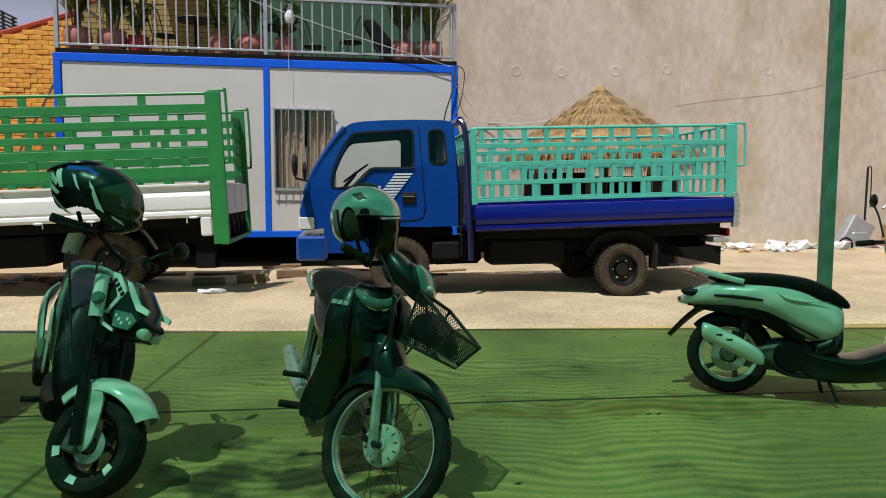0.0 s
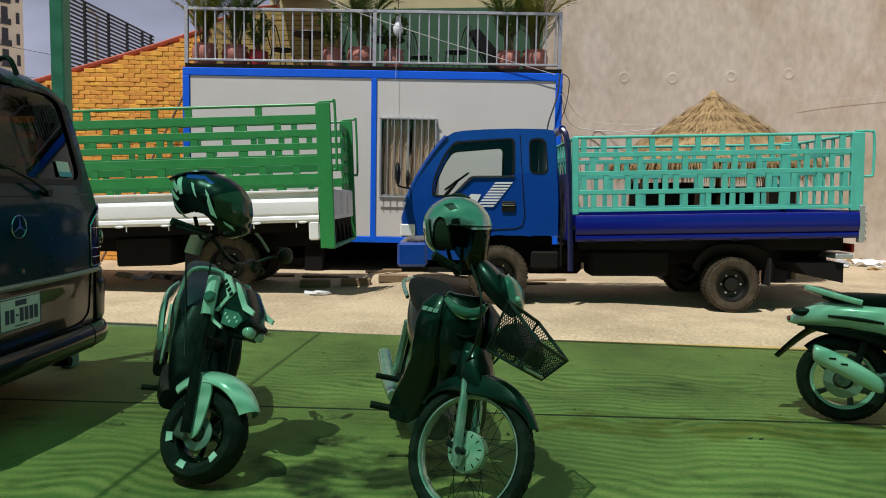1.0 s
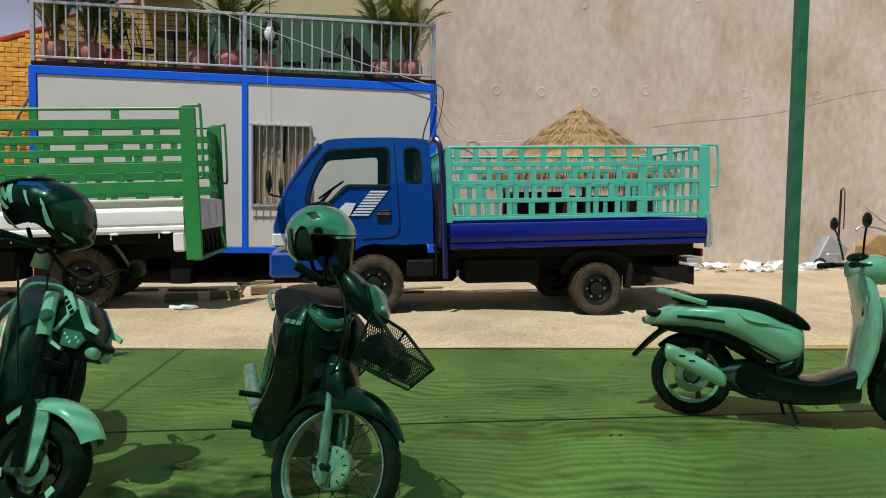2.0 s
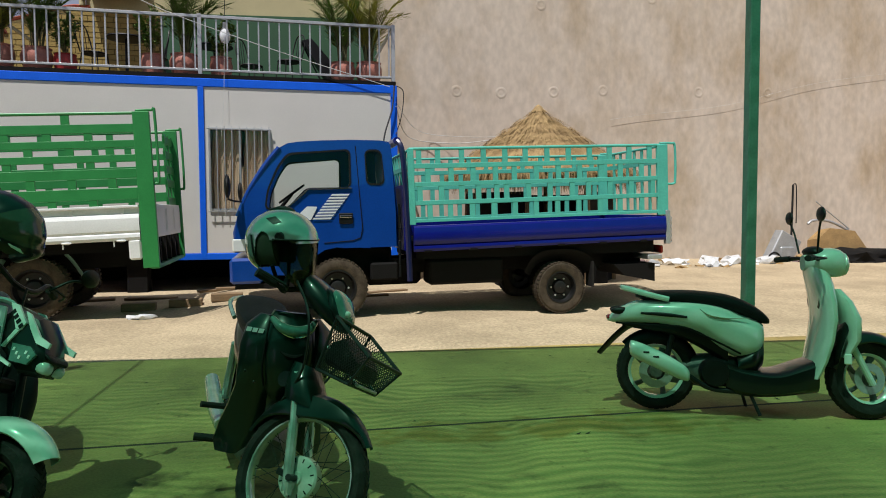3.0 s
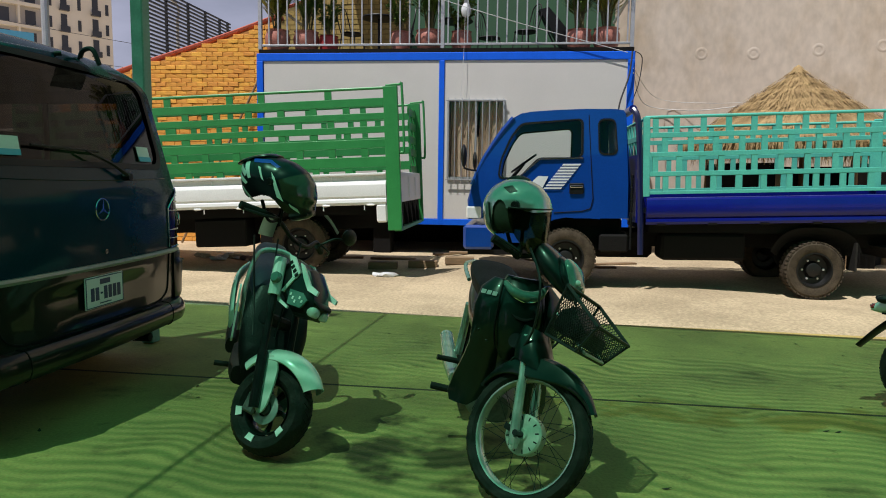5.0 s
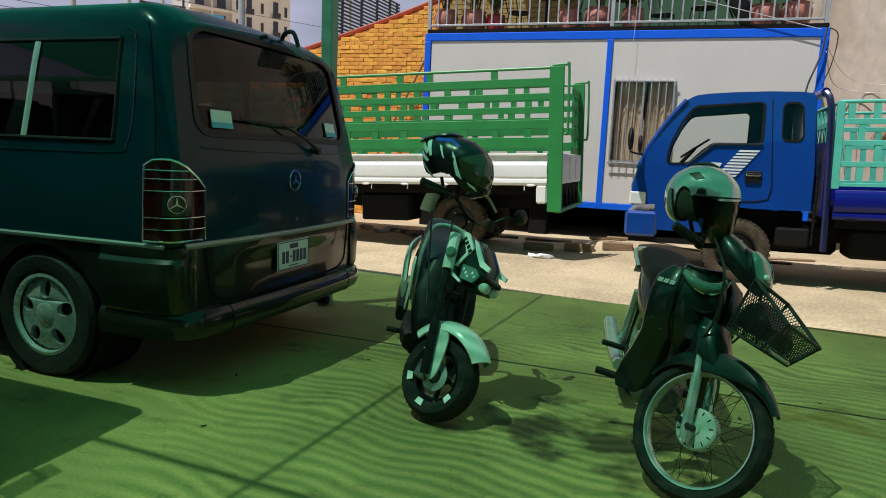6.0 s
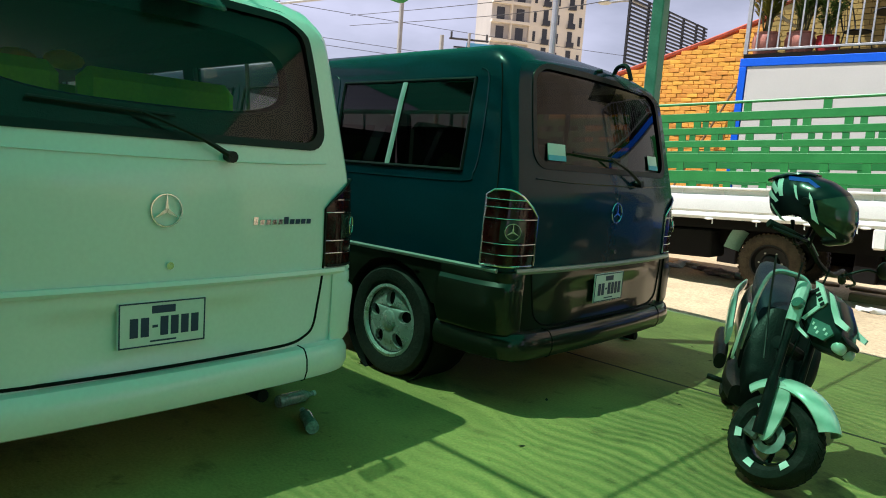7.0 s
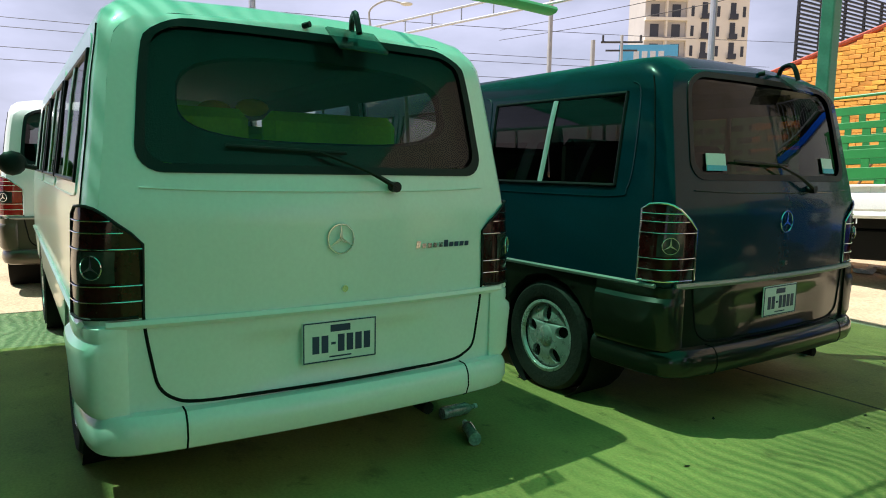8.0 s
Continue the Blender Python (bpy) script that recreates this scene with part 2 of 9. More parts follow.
M_CHROME = mat("chrome", (0.75, 0.76, 0.77), 0.12, metal=1.0, vary=0.06)
M_ALLOY = mat("alloy", (0.50, 0.51, 0.51), 0.28, metal=0.5, vary=0.1, scale=15)
M_WOOD = mat("old_timber", (0.26, 0.17, 0.09), 0.85, vary=0.3, scale=4, bump=0.4, stretch=(1, 6, 6))


# ---- shapes ----
def part(name, bm, material, parent, label="", smooth=True, angle=35, kind=""):
    """Links a bmesh as one mesh object under a thing or a part."""
    bmesh.ops.recalc_face_normals(bm, faces=bm.faces)
    me = bpy.data.meshes.new(name)
    bm.to_mesh(me)
    bm.free()
    if material:
        me.materials.append(material)
    if smooth:
        me.shade_smooth()
        me.set_sharp_from_angle(angle=radians(angle))
    ob = new(name, me)
    if parent:
        ob.parent = parent
    return tagged(ob, label, kind=kind)


def thing(name, label, category, m=None, group="", kind=""):
    ob = new(name)
    ob.empty_display_size = 0.1
    if m is not None:
        ob.matrix_world = m
    return tagged(ob, label, category, group, kind)


def box(bm, x0, x1, y0, y1, z0, z1, bevel=0.0, m=None, seg=1):
    made = bmesh.ops.create_cube(bm, size=1.0, matrix=(m or Matrix()) @ Matrix.Translation(((x0 + x1) / 2, (y0 + y1) / 2, (z0 + z1) / 2)) @ Matrix.Diagonal((abs(x1 - x0), abs(y1 - y0), abs(z1 - z0), 1)))
    if bevel:
        edges = list({e for v in made["verts"] for e in v.link_edges})
        bmesh.ops.bevel(bm, geom=edges, offset=bevel, segments=seg, affect="EDGES", profile=0.6)
    return bm


def boxes(*specs, bevel=0.0):
    bm = bmesh.new()
    for s in specs:
        box(bm, *s, bevel=bevel)
    return bm


def rod(bm, a, b, r, r2=None, seg=10, cap=True):
    a, b = Vector(a), Vector(b)
    d = b - a
    m = Matrix.Translation((a + b) / 2) @ d.to_track_quat("Z", "Y").to_matrix().to_4x4()
    bmesh.ops.create_cone(bm, cap_ends=cap, segments=seg, radius1=r, radius2=r if r2 is None else r2, depth=d.length, matrix=m)
    return bm


def rods(*specs, seg=10):
    bm = bmesh.new()
    for a, b, r, *more in specs:
        rod(bm, a, b, r, more[0] if more else None, seg)
    return bm


def loft(bm, rings, closed=True, caps=True):
    """Skins rings of equally many points."""
    rows = [[bm.verts.new(p) for p in ring] for ring in rings]
    n = len(rows[0])
    for a, b in zip(rows, rows[1:]):
        for i in range(n if closed else n - 1):
            j = (i + 1) % n
            try:
                bm.faces.new((a[i], a[j], b[j], b[i]))
            except ValueError:
                pass
    if caps and closed:
        bm.faces.new(list(reversed(rows[0])))
        bm.faces.new(rows[-1])
    return rows


def smooth_path(points, steps=6):
    """A curve through the points."""
    pts = [Vector(p) for p in points]
    out = []
    for i in range(len(pts) - 1):
        p0, p1, p2, p3 = pts[max(i - 1, 0)], pts[i], pts[i + 1], pts[min(i + 2, len(pts) - 1)]
        for k in range(steps):
            t = k / steps
            out.append(0.5 * ((2 * p1) + (p2 - p0) * t + (2 * p0 - 5 * p1 + 4 * p2 - p3) * t * t + (3 * p1 - p0 - 3 * p2 + p3) * t ** 3))
    return out + [pts[-1]]


def tube(bm, points, r, seg=8, steps=6, flat=1.0, bend=True):
    """A round bar along the points; r may be a list, a radius a point."""
    n0 = len(points)
    path = smooth_path(points, steps) if bend else [Vector(p) for p in points]
    rings, up = [], Vector((0.123, 0.31, 0.94)).normalized()
    for i, p in enumerate(path):
        d = (path[min(i + 1, len(path) - 1)] - path[max(i - 1, 0)]).normalized()
        side = d.cross(up)
        if side.length < 1e-4:
            side = d.cross(Vector((1, 0, 0)))
        side.normalize()
        over = side.cross(d).normalized()
        up = over
        if isinstance(r, (list, tuple)):
            s = i / (len(path) - 1) * (n0 - 1)
            k = min(int(s), n0 - 2)
            rad = r[k] + (r[k + 1] - r[k]) * (s - k)
        else:
            rad = r
        rings.append([p + rad * (side * math.cos(a) + over * flat * math.sin(a)) for a in (2 * math.pi * q / seg for q in range(seg))])
    loft(bm, rings)
    return bm


def lathe(bm, profile, seg=32, m=None, closed=False):
    """Turns (radius, height) points round the local y axis."""
    m = m or Matrix()
    rings = []
    for k in range(seg):
        a = 2 * math.pi * k / seg
        rings.append([m @ Vector((r * math.cos(a), h, r * math.sin(a))) for r, h in profile])
    rows = [[bm.verts.new(p) for p in ring] for ring in rings]
    n = len(profile)
    for k in range(seg):
        a, b = rows[k], rows[(k + 1) % seg]
        for i in range(n if closed else n - 1):
            j = (i + 1) % n
            bm.faces.new((a[i], a[j], b[j], b[i]))
    return bm


def rounded(w0, w1, h0, h1, r, seg=5):
    """A rounded rectangle's corners as (across, up); r may hold four radii: lower left, lower right, upper right, upper left."""
    rr = r if isinstance(r, (list, tuple)) else (r, r, r, r)
    out = []
    for (cx, cy, a0), q in zip(((w0, h0, 180), (w1, h0, 270), (w1, h1, 0), (w0, h1, 90)), rr):
        ox, oy = cx + (q if cx == w0 else -q), cy + (q if cy == h0 else -q)
        for k in range(seg + 1):
            a = radians(a0 + 90 * k / seg)
            out.append((ox + q * math.cos(a), oy + q * math.sin(a)))
    return out


def sheet(bm, loops, thick):
    """Extrudes a flat outline: loops of 3D points, thick a vector."""
    t = Vector(thick)
    for lp in loops:
        a = [bm.verts.new(p) for p in lp]
        b = [bm.verts.new(Vector(p) + t) for p in lp]
        n = len(a)
        bm.faces.new(a)
        bm.faces.new(list(reversed(b)))
        for i in range(n):
            bm.faces.new((a[i], b[i], b[(i + 1) % n], a[(i + 1) % n]))
    return bm


def blob(bm, center, size, sub=2, rough=0.0, seed=0.0, m=None):
    made = bmesh.ops.create_icosphere(bm, subdivisions=sub, radius=1.0)
    for v in made["verts"]:
        k = 1 + rough * noise.noise(v.co * 1.7 + Vector((seed, seed * 0.7, 3.1)))
        v.co = Vector((v.co.x * size[0], v.co.y * size[1], v.co.z * size[2])) * k
        if m is not None:
            v.co = m @ v.co
        v.co += Vector(center)
    return bm


def holed(bm, outer, holes, place, thick):
    """A sheet with openings: outlines as (a, b) pairs, place(a, b) their point in space, thick the sheet's depth as a vector."""
    edges = []
    for lp in (outer, *holes):
        vs = [bm.verts.new(place(a, b)) for a, b in lp]
        edges += [bm.edges.new((vs[i], vs[(i + 1) % len(vs)])) for i in range(len(vs))]
    faces = [f for f in bmesh.ops.triangle_fill(bm, use_beauty=True, use_dissolve=False, edges=edges)["geom"] if isinstance(f, bmesh.types.BMFace)]
    if thick is not None:
        ext = bmesh.ops.extrude_face_region(bm, geom=faces, use_keep_orig=True)
        for v in ext["geom"]:
            if isinstance(v, bmesh.types.BMVert):
                v.co += Vector(thick)
    return bm


def soften(points, cut=0.04, rounds=2):
    """Rounds an outline's corners."""
    pts = [Vector((a, b)) for a, b in points]
    for _ in range(rounds):
        out = []
        for i, p in enumerate(pts):
            q = pts[(i + 1) % len(pts)]
            d = (q - p).length
            k = min(0.3, cut / max(d, 1e-6))
            out += [p.lerp(q, k), q.lerp(p, k)]
        pts = out
        cut *= 0.45
    return [(p.x, p.y) for p in pts]


def shrunk(points, by):
    """An outline drawn in towards its middle."""
    n = len(points)
    cx, cy = sum(p[0] for p in points) / n, sum(p[1] for p in points) / n
    out = []
    for x, y in points:
        d = math.hypot(x - cx, y - cy)
        out.append((x + (cx - x) / d * by, y + (cy - y) / d * by))
    return out


def band(bm, ring_a, ring_b, closed=True):
    a, b = [bm.verts.new(p) for p in ring_a], [bm.verts.new(p) for p in ring_b]
    n = len(a)
    for i in range(n if closed else n - 1):
        bm.faces.new((a[i], a[(i + 1) % n], b[(i + 1) % n], b[i]))


def truck_wheel(parent, u, v, z, r, w, rimmat, side=-1, lugs=40):
    """A lorry wheel whose outer face looks along side * y."""
    tyre = lathe(bmesh.new(), [(r * 0.60, -w * 0.42), (r * 0.72, -w * 0.5), (r * 0.90, -w * 0.5), (r * 0.97, -w * 0.42), (r * 0.975, 0), (r * 0.97, w * 0.42), (r * 0.90, w * 0.5), (r * 0.72, w * 0.5), (r * 0.60, w * 0.42)], 40)
    for k in range(lugs):
        a = 2 * math.pi * k / lugs
        for s in (-1, 1):
            box(tyre, -0.016, 0.016, s * w * 0.12 + (s - 1) * w * 0.18, s * w * 0.12 + (s + 1) * w * 0.18, r * 0.955, r * 1.0, m=pose(0, 0, 0, 0, math.degrees(a) + 4.5 * s, 0))
    wheel = part("wheel", lathe(bmesh.new(), [(r * 0.60, -w * 0.40), (r * 0.62, side * w * 0.46), (r * 0.57, side * w * 0.46), (r * 0.54, side * w * 0.25), (r * 0.50, side * w * 0.12), (r * 0.30, side * w * 0.10), (r * 0.24, side * w * 0.30), (r * 0.16, side * w * 0.34), (0.001, side * w * 0.35)], 32), rimmat, parent, "dark steel wheel")
    wheel.location = (u, v, z)
    part("tyre", tyre, M_DUSTY, wheel, "muddy block-tread tyre")
    for k in range(6):
        a = k * math.pi / 3
        part("wheel_nut", rods(((r * 0.36 * math.cos(a), side * w * 0.11, r * 0.36 * math.sin(a)), (r * 0.36 * math.cos(a), side * w * 0.2, r * 0.36 * math.sin(a)), 0.012), seg=6), M_STEEL, wheel)
    return wheel


# ---- ground, slabs, canopy ----
def lines(spans):
    out = []
    for a, b, step in spans:
        n = max(1, round((b - a) / step))
        out += [a + (b - a) * i / n for i in range(n)]
    return out + [spans[-1][1]]


def lie(x, y):
    """The ground's height: flat under the slabs and wheels, uneven on the soil."""
    if y < 7.05 and x > -5.2:
        return -0.03
    k = min(1.0, max(0.0, (max(y - 7.05, -5.2 - x)) / 0.5))
    h = 0.022 * noise.noise((x * 0.9, y * 0.9, 0.3)) + 0.008 * noise.noise((x * 4.1, y * 4.1, 1.3))
    mound = 0.16 * math.exp(-(((x + 0.55) / 0.75) ** 2 + ((y - 10.9) / 0.8) ** 2))
    heap = 0.05 * math.exp(-(((x - 5.2) / 0.9) ** 2 + ((y - 10.9) / 0.6) ** 2))
    mound -= 0.05 * math.exp(-(((x - 3.4) / 0.9) ** 2 + ((y - 9.2) / 0.7) ** 2))
    far = 0.10 * max(0.0, min(1.0, (y - 12.5) / 2.0)) * (1 if x > 2 else 0)
    return k * (h - 0.01 + mound + heap + far)


xs = lines([(-1500, -200, 400), (-200, -40, 40), (-40, -14, 4), (-14, 16, 0.17), (16, 40, 4), (40, 200, 40), (200, 1500, 400)])
ys = lines([(-1500, -200, 400), (-200, -20, 40), (-20, 5, 2.5), (5, 15.5, 0.17), (15.5, 40, 4), (40, 200, 40), (200, 1500, 400)])
gm = bpy.data.meshes.new("ground")
gm.from_pydata([(x, y, lie(x, y) if -14 <= x <= 16 and 5 <= y <= 15.5 else -0.03 + 0.02 * (y > 15.5)) for y in ys for x in xs], [],
               [(j * len(xs) + i, j * len(xs) + i + 1, (j + 1) * len(xs) + i + 1, (j + 1) * len(xs) + i) for j in range(len(ys) - 1) for i in range(len(xs) - 1)])
gm.materials.append(M_GROUND)
gm.shade_smooth()
tagged(new("ground", gm), "pale sandy soil with gravel and wheel tracks", "ground", kind="structure")

pavement = thing("pavement", "worn concrete yard slabs with dusty joints", "pavement", kind="structure")
for x0, x1 in ((-5.0, 6.2), (6.21, 14.0)):
    for y0, y1 in ((-9.0, -4.6), (-4.59, 0.1), (0.11, 4.826), (4.858, 7.0)):
        bm = boxes((x0, x1, y0, y1, -0.12, 0.0 if y1 < 5 else -0.006), bevel=0.006)
        for v in bm.verts:
            if 4.5 < v.co.y < 5:
                v.co.y += 0.033 * v.co.x
        part("slab", bm, M_SLAB, pavement)

bm = boxes((-5.0, 14.0, 4.8265, 4.8575, -0.12, -0.003))
for v in bm.verts:
    v.co.y += 0.033 * v.co.x
part("joint_filler", bm, M_SOIL2, pavement, "dark earth in the joint")

canopy = thing("shade_canopy", "green shade net stretched on thin steel pipes over the yard", "canopy", kind="structure")
H = 3.6
bm = bmesh.new()
nx, ny = 40, 30


def net_at(a, b):
    x = -5.85 + 21.0 * a
    y = -9.0 + (5.83 - 0.045 * (x + 3.8) + 9.0) * b
    sag = 0.05 * math.sin(math.pi * (a * 6 % 1)) * math.sin(math.pi * (b * 4 % 1))
    return (x, y, H - sag + 0.02 * noise.noise((x, y, 0.0)))


grid = [[bm.verts.new(net_at(i / nx, j / ny)) for i in range(nx + 1)] for j in range(ny + 1)]
for j in range(ny):
    for i in range(nx):
        bm.faces.new((grid[j][i], grid[j][i + 1], grid[j + 1][i + 1], grid[j + 1][i]))
part("net", bm, M_NET, canopy, "green woven shade net")
for x in (-5.85, -1.85, 3.72, 6.6, 10.0, 14.0):
    part("beam", rods(((x, -9, H + 0.05), (x, 5.83 - 0.045 * (x + 3.8), H + 0.05), 0.011)), M_POST, canopy)
for y in (1.58, -2.4, -6.0):
    part("cross_beam", rods(((-5.85, y, H + 0.05), (14.0, y, H + 0.05), 0.018)), M_POST, canopy)
bm = bmesh.new()
side_net = [[bm.verts.new((-7.4 + 1.55 * i / 4, -9.0 + 9.3 * j / 20, H - 0.04 * math.sin(math.pi * i / 4) + 0.02 * noise.noise((i * 0.7, j * 0.7, 4.0)))) for i in range(5)] for j in range(21)]
for j in range(20):
    for i in range(4):
        bm.faces.new((side_net[j][i], side_net[j][i + 1], side_net[j + 1][i + 1], side_net[j + 1][i]))
part("net", bm, M_NET, canopy, "green woven shade net")
part("beam", rods(((-7.4, -9, H + 0.05), (-7.4, 0.3, H + 0.05), 0.018)), M_POST, canopy)
part("cross_beam", rods(((-7.4, 0.3, H + 0.05), (-5.85, 0.3, H + 0.05), 0.018)), M_POST, canopy)
part("post", boxes((-7.46, -7.34, -4.06, -3.94, 0.0, H + 0.06), bevel=0.008), M_POST, canopy, "square steel post")
# out of view; added to keep sky light and bright reflections off the yard
part("light_block_sheet", boxes((-5.85, 7.8, -4.7, -0.38, H + 0.075, H + 0.095)), M_STEEL, canopy, "unseen opaque sheet added over the rear to block light")
part("edge_pipe", rods(((-5.85, 5.92, H + 0.05), (15.1, 4.97, H + 0.05), 0.035)), M_POST, canopy)
for x, y, w in ((-2.31, 5.53, 0.095), (3.70, 5.70, 0.078), (9.6, 5.2, 0.12), (-5.7, -4.0, 0.12), (3.7, -8.0, 0.12), (9.6, -8.0, 0.12)):
    bm = boxes((x - w / 2, x + w / 2, y - w / 2, y + w / 2, 0.0, H + 0.06), bevel=0.008)
    part("post", bm, M_POST, canopy, "square steel post")

# ---- the lane's far side: cabin, terrace, walls, in a frame of their own ----
STREET = pose(-1.391, 12.148, 0, 0, 0.2, 4.30)


def street(u, v, z=0.0, turn=0.0):
    return STREET @ pose(u, v, z, 0, 0, turn)


cabin = thing("site_cabin", "white panel site cabin with a bright blue steel frame", "cabin", street(0, 0))
bm = bmesh.new()
WU0, WU1, WZ0, WZ1 = 0.10, 1.04, 1.25, 2.54
part("front_panel", boxes((-3.02, -0.04, 0.03, 0.09, 0.58, 3.167)), M_PANEL, cabin, "off-white sandwich panel")
holed(bm, [(0.04, 0.58), (2.98, 0.58), (2.98, 3.167), (0.04, 3.167)], [[(WU0, WZ0), (WU1, WZ0), (WU1, WZ1), (WU0, WZ1)]], lambda a, z: (a, 0.03, z), (0, 0.06, 0))
part("front_panel", bm, M_PANEL, cabin, "off-white sandwich panel with a window")
part("side_wall", boxes((-3.08, -3.03, 0.1, 2.35, 0.58, 3.17)), M_PANEL, cabin)
part("side_wall", boxes((2.99, 3.04, 0.1, 2.35, 0.58, 3.17)), M_PANEL, cabin)
part("back_wall", boxes((-3.08, 3.04, 2.36, 2.42, 0.58, 3.17)), M_PANEL, cabin)
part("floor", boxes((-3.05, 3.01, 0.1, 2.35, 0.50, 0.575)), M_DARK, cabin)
part("roof", boxes((-3.10, 3.06, 0.02, 2.45, 3.30, 3.36)), M_DARK, cabin, "dark roof deck")
for u0, u1 in ((-3.14, -3.03), (-0.045, 0.045), (2.97, 3.08)):
    part("post", boxes((u0, u1, 0.008, 0.10, 0.49, 3.165), bevel=0.006), M_BLUE, cabin)
part("top_rail", boxes((-3.14, 3.08, 0.012, 0.10, 3.168, 3.295), bevel=0.008), M_BLUE, cabin)
part("bottom_rail", boxes((-3.14, 3.08, 0.010, 0.10, 0.475, 0.575), bevel=0.006), M_BLUE, cabin)
# floor, blocks and skirt are near-black, the cabin's under-shade put into their colour
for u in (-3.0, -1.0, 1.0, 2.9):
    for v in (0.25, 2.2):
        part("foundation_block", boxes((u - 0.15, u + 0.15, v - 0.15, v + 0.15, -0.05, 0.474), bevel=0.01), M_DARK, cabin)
part("skirt", boxes((-3.0, 2.95, 2.2, 2.3, -0.05, 0.495)), M_DARK, cabin, "near-black sheet for the shade under the cabin")
win = part("window", boxes((WU0, WU0 + 0.03, 0.0, 0.10, WZ0, WZ1), (WU1 - 0.03, WU1, 0.0, 0.10, WZ0, WZ1), (WU0 + 0.03, WU1 - 0.03, 0.0, 0.10, WZ0, WZ0 + 0.03), (WU0 + 0.03, WU1 - 0.03, 0.0, 0.10, WZ1 - 0.03, WZ1), (0.555, 0.585, 0.03, 0.08, WZ0 + 0.03, WZ1 - 0.03)), M_STEEL, cabin, "aluminium sliding window")
part("pane", boxes((WU0 + 0.03, WU1 - 0.03, 0.060, 0.064, WZ0 + 0.03, WZ1 - 0.03)), glass("window_glass", (0.96, 0.98, 0.98), see=0.98), win)
M_CURTAIN = mat("beige_curtain", (0.85, 0.62, 0.42), 0.9, vary=0.25, scale=8, stretch=(6, 1, 0.4))
bm = bmesh.new()
cu = []
for i in range(61):
    u = WU0 + 0.04 + (WU1 - WU0 - 0.08) * i / 60
    cu.append((u, 0.14 + 0.025 * math.sin(u * 55) + 0.01 * math.sin(u * 131)))
gap = [(-0.012, 0.7), (0.012, 0.7)]
rows = [[bm.verts.new((u + 0.02 * math.sin(3 * z), v, z)) for u, v in cu] for z in (WZ0 - 0.1, 1.6, 1.95, WZ1 + 0.02)]
for k, (a, b) in enumerate(zip(rows, rows[1:])):
    for i in range(60):
        if k == 2 and i in (31, 32, 33):
            continue
        bm.faces.new((a[i], a[i + 1], b[i + 1], b[i]))
part("curtain", bm, M_CURTAIN, win, "drawn beige curtain")
for i in range(9):
    u = WU0 + 0.02 + (WU1 - WU0 - 0.04) * i / 8
    part("bar", rods(((u, -0.035, WZ0 - 0.07), (u, -0.035, WZ1 + 0.02), 0.008), seg=6), M_STEEL, win)
for z in (WZ0 - 0.015, WZ1 - 0.02):
    part("bar", rods(((WU0 - 0.02, -0.035, z), (WU1 + 0.02, -0.035, z), 0.009), seg=6), M_STEEL, win)

railing = thing("terrace_railing", "grey galvanised steel railing round the roof terrace", "railing", street(0, 0, 3.36))
for u in (-3.08, 0.0, 3.02):
    part("post", boxes((u - 0.03, u + 0.03, 0.02, 0.08, -0.06 + 0.0601, 0.92), bevel=0.004), M_STEEL, railing)
part("top_rail", boxes((-3.05, 2.99, 0.02, 0.08, 0.86, 0.905), bevel=0.004), M_STEEL, railing)
part("bottom_rail", boxes((-3.05, 2.99, 0.03, 0.07, 0.05, 0.085), bevel=0.004), M_STEEL, railing)
for s in (-1, 1):
    part("side_rail", boxes((s * 3.05 - 0.02 - 0.03 * (s > 0), s * 3.05 + 0.02 - 0.03 * (s > 0), 0.08, 2.3, 0.86, 0.9)), M_STEEL, railing)
for i in range(38):
    u = -3.05 + (6.04) * (i + 0.75) / 38.0
    if abs(u) > 0.05:
        part("baluster", boxes((u - 0.011, u + 0.011, 0.04, 0.062, 0.085, 0.86)), M_STEEL, railing, smooth=False)

# terrace pots with palms and shrubs
M_POT = mat("terracotta_glaze", (0.50, 0.20, 0.15), 0.4, vary=0.25, scale=6, bump=0.1)
M_POTRED = mat("red_tub", (0.42, 0.03, 0.03), 0.4, vary=0.2)
M_SOIL = mat("potting_soil", (0.05, 0.035, 0.02), 0.95, vary=0.4, bump=0.6)
M_PALM = mat("palm_leaf", (0.14, 0.23, 0.035), 0.5, vary=0.45, scale=7)
M_PALM2 = mat("yellow_palm_leaf", (0.34, 0.34, 0.05), 0.5, vary=0.4, scale=7)
M_STEM = mat("palm_stem", (0.16, 0.15, 0.06), 0.7, vary=0.3)


def blade(verts, faces, a, b, w, up):
    """A long pointed leaf, folded along its rib."""
    d = b - a
    s = d.cross(up)
    if s.length < 1e-5:
        s = d.cross(Vector((1, 0, 0)))
    s = s.normalized() * w
    m = a + d * 0.45
    i = len(verts)
    verts += [a, m - s - up * w * 0.3, b, m + s - up * w * 0.3, m]
    faces += [(i, i + 1, i + 4), (i + 1, i + 2, i + 4), (i + 2, i + 3, i + 4), (i + 3, i, i + 4)]


def from_lists(name, verts, faces, material, parent, label="", kind=""):
    me = bpy.data.meshes.new(name)
    me.from_pydata([tuple(v) for v in verts], [], faces)
    me.materials.append(material)
    ob = new(name, me)
    if parent:
        ob.parent = parent
    return tagged(ob, label, kind=kind)


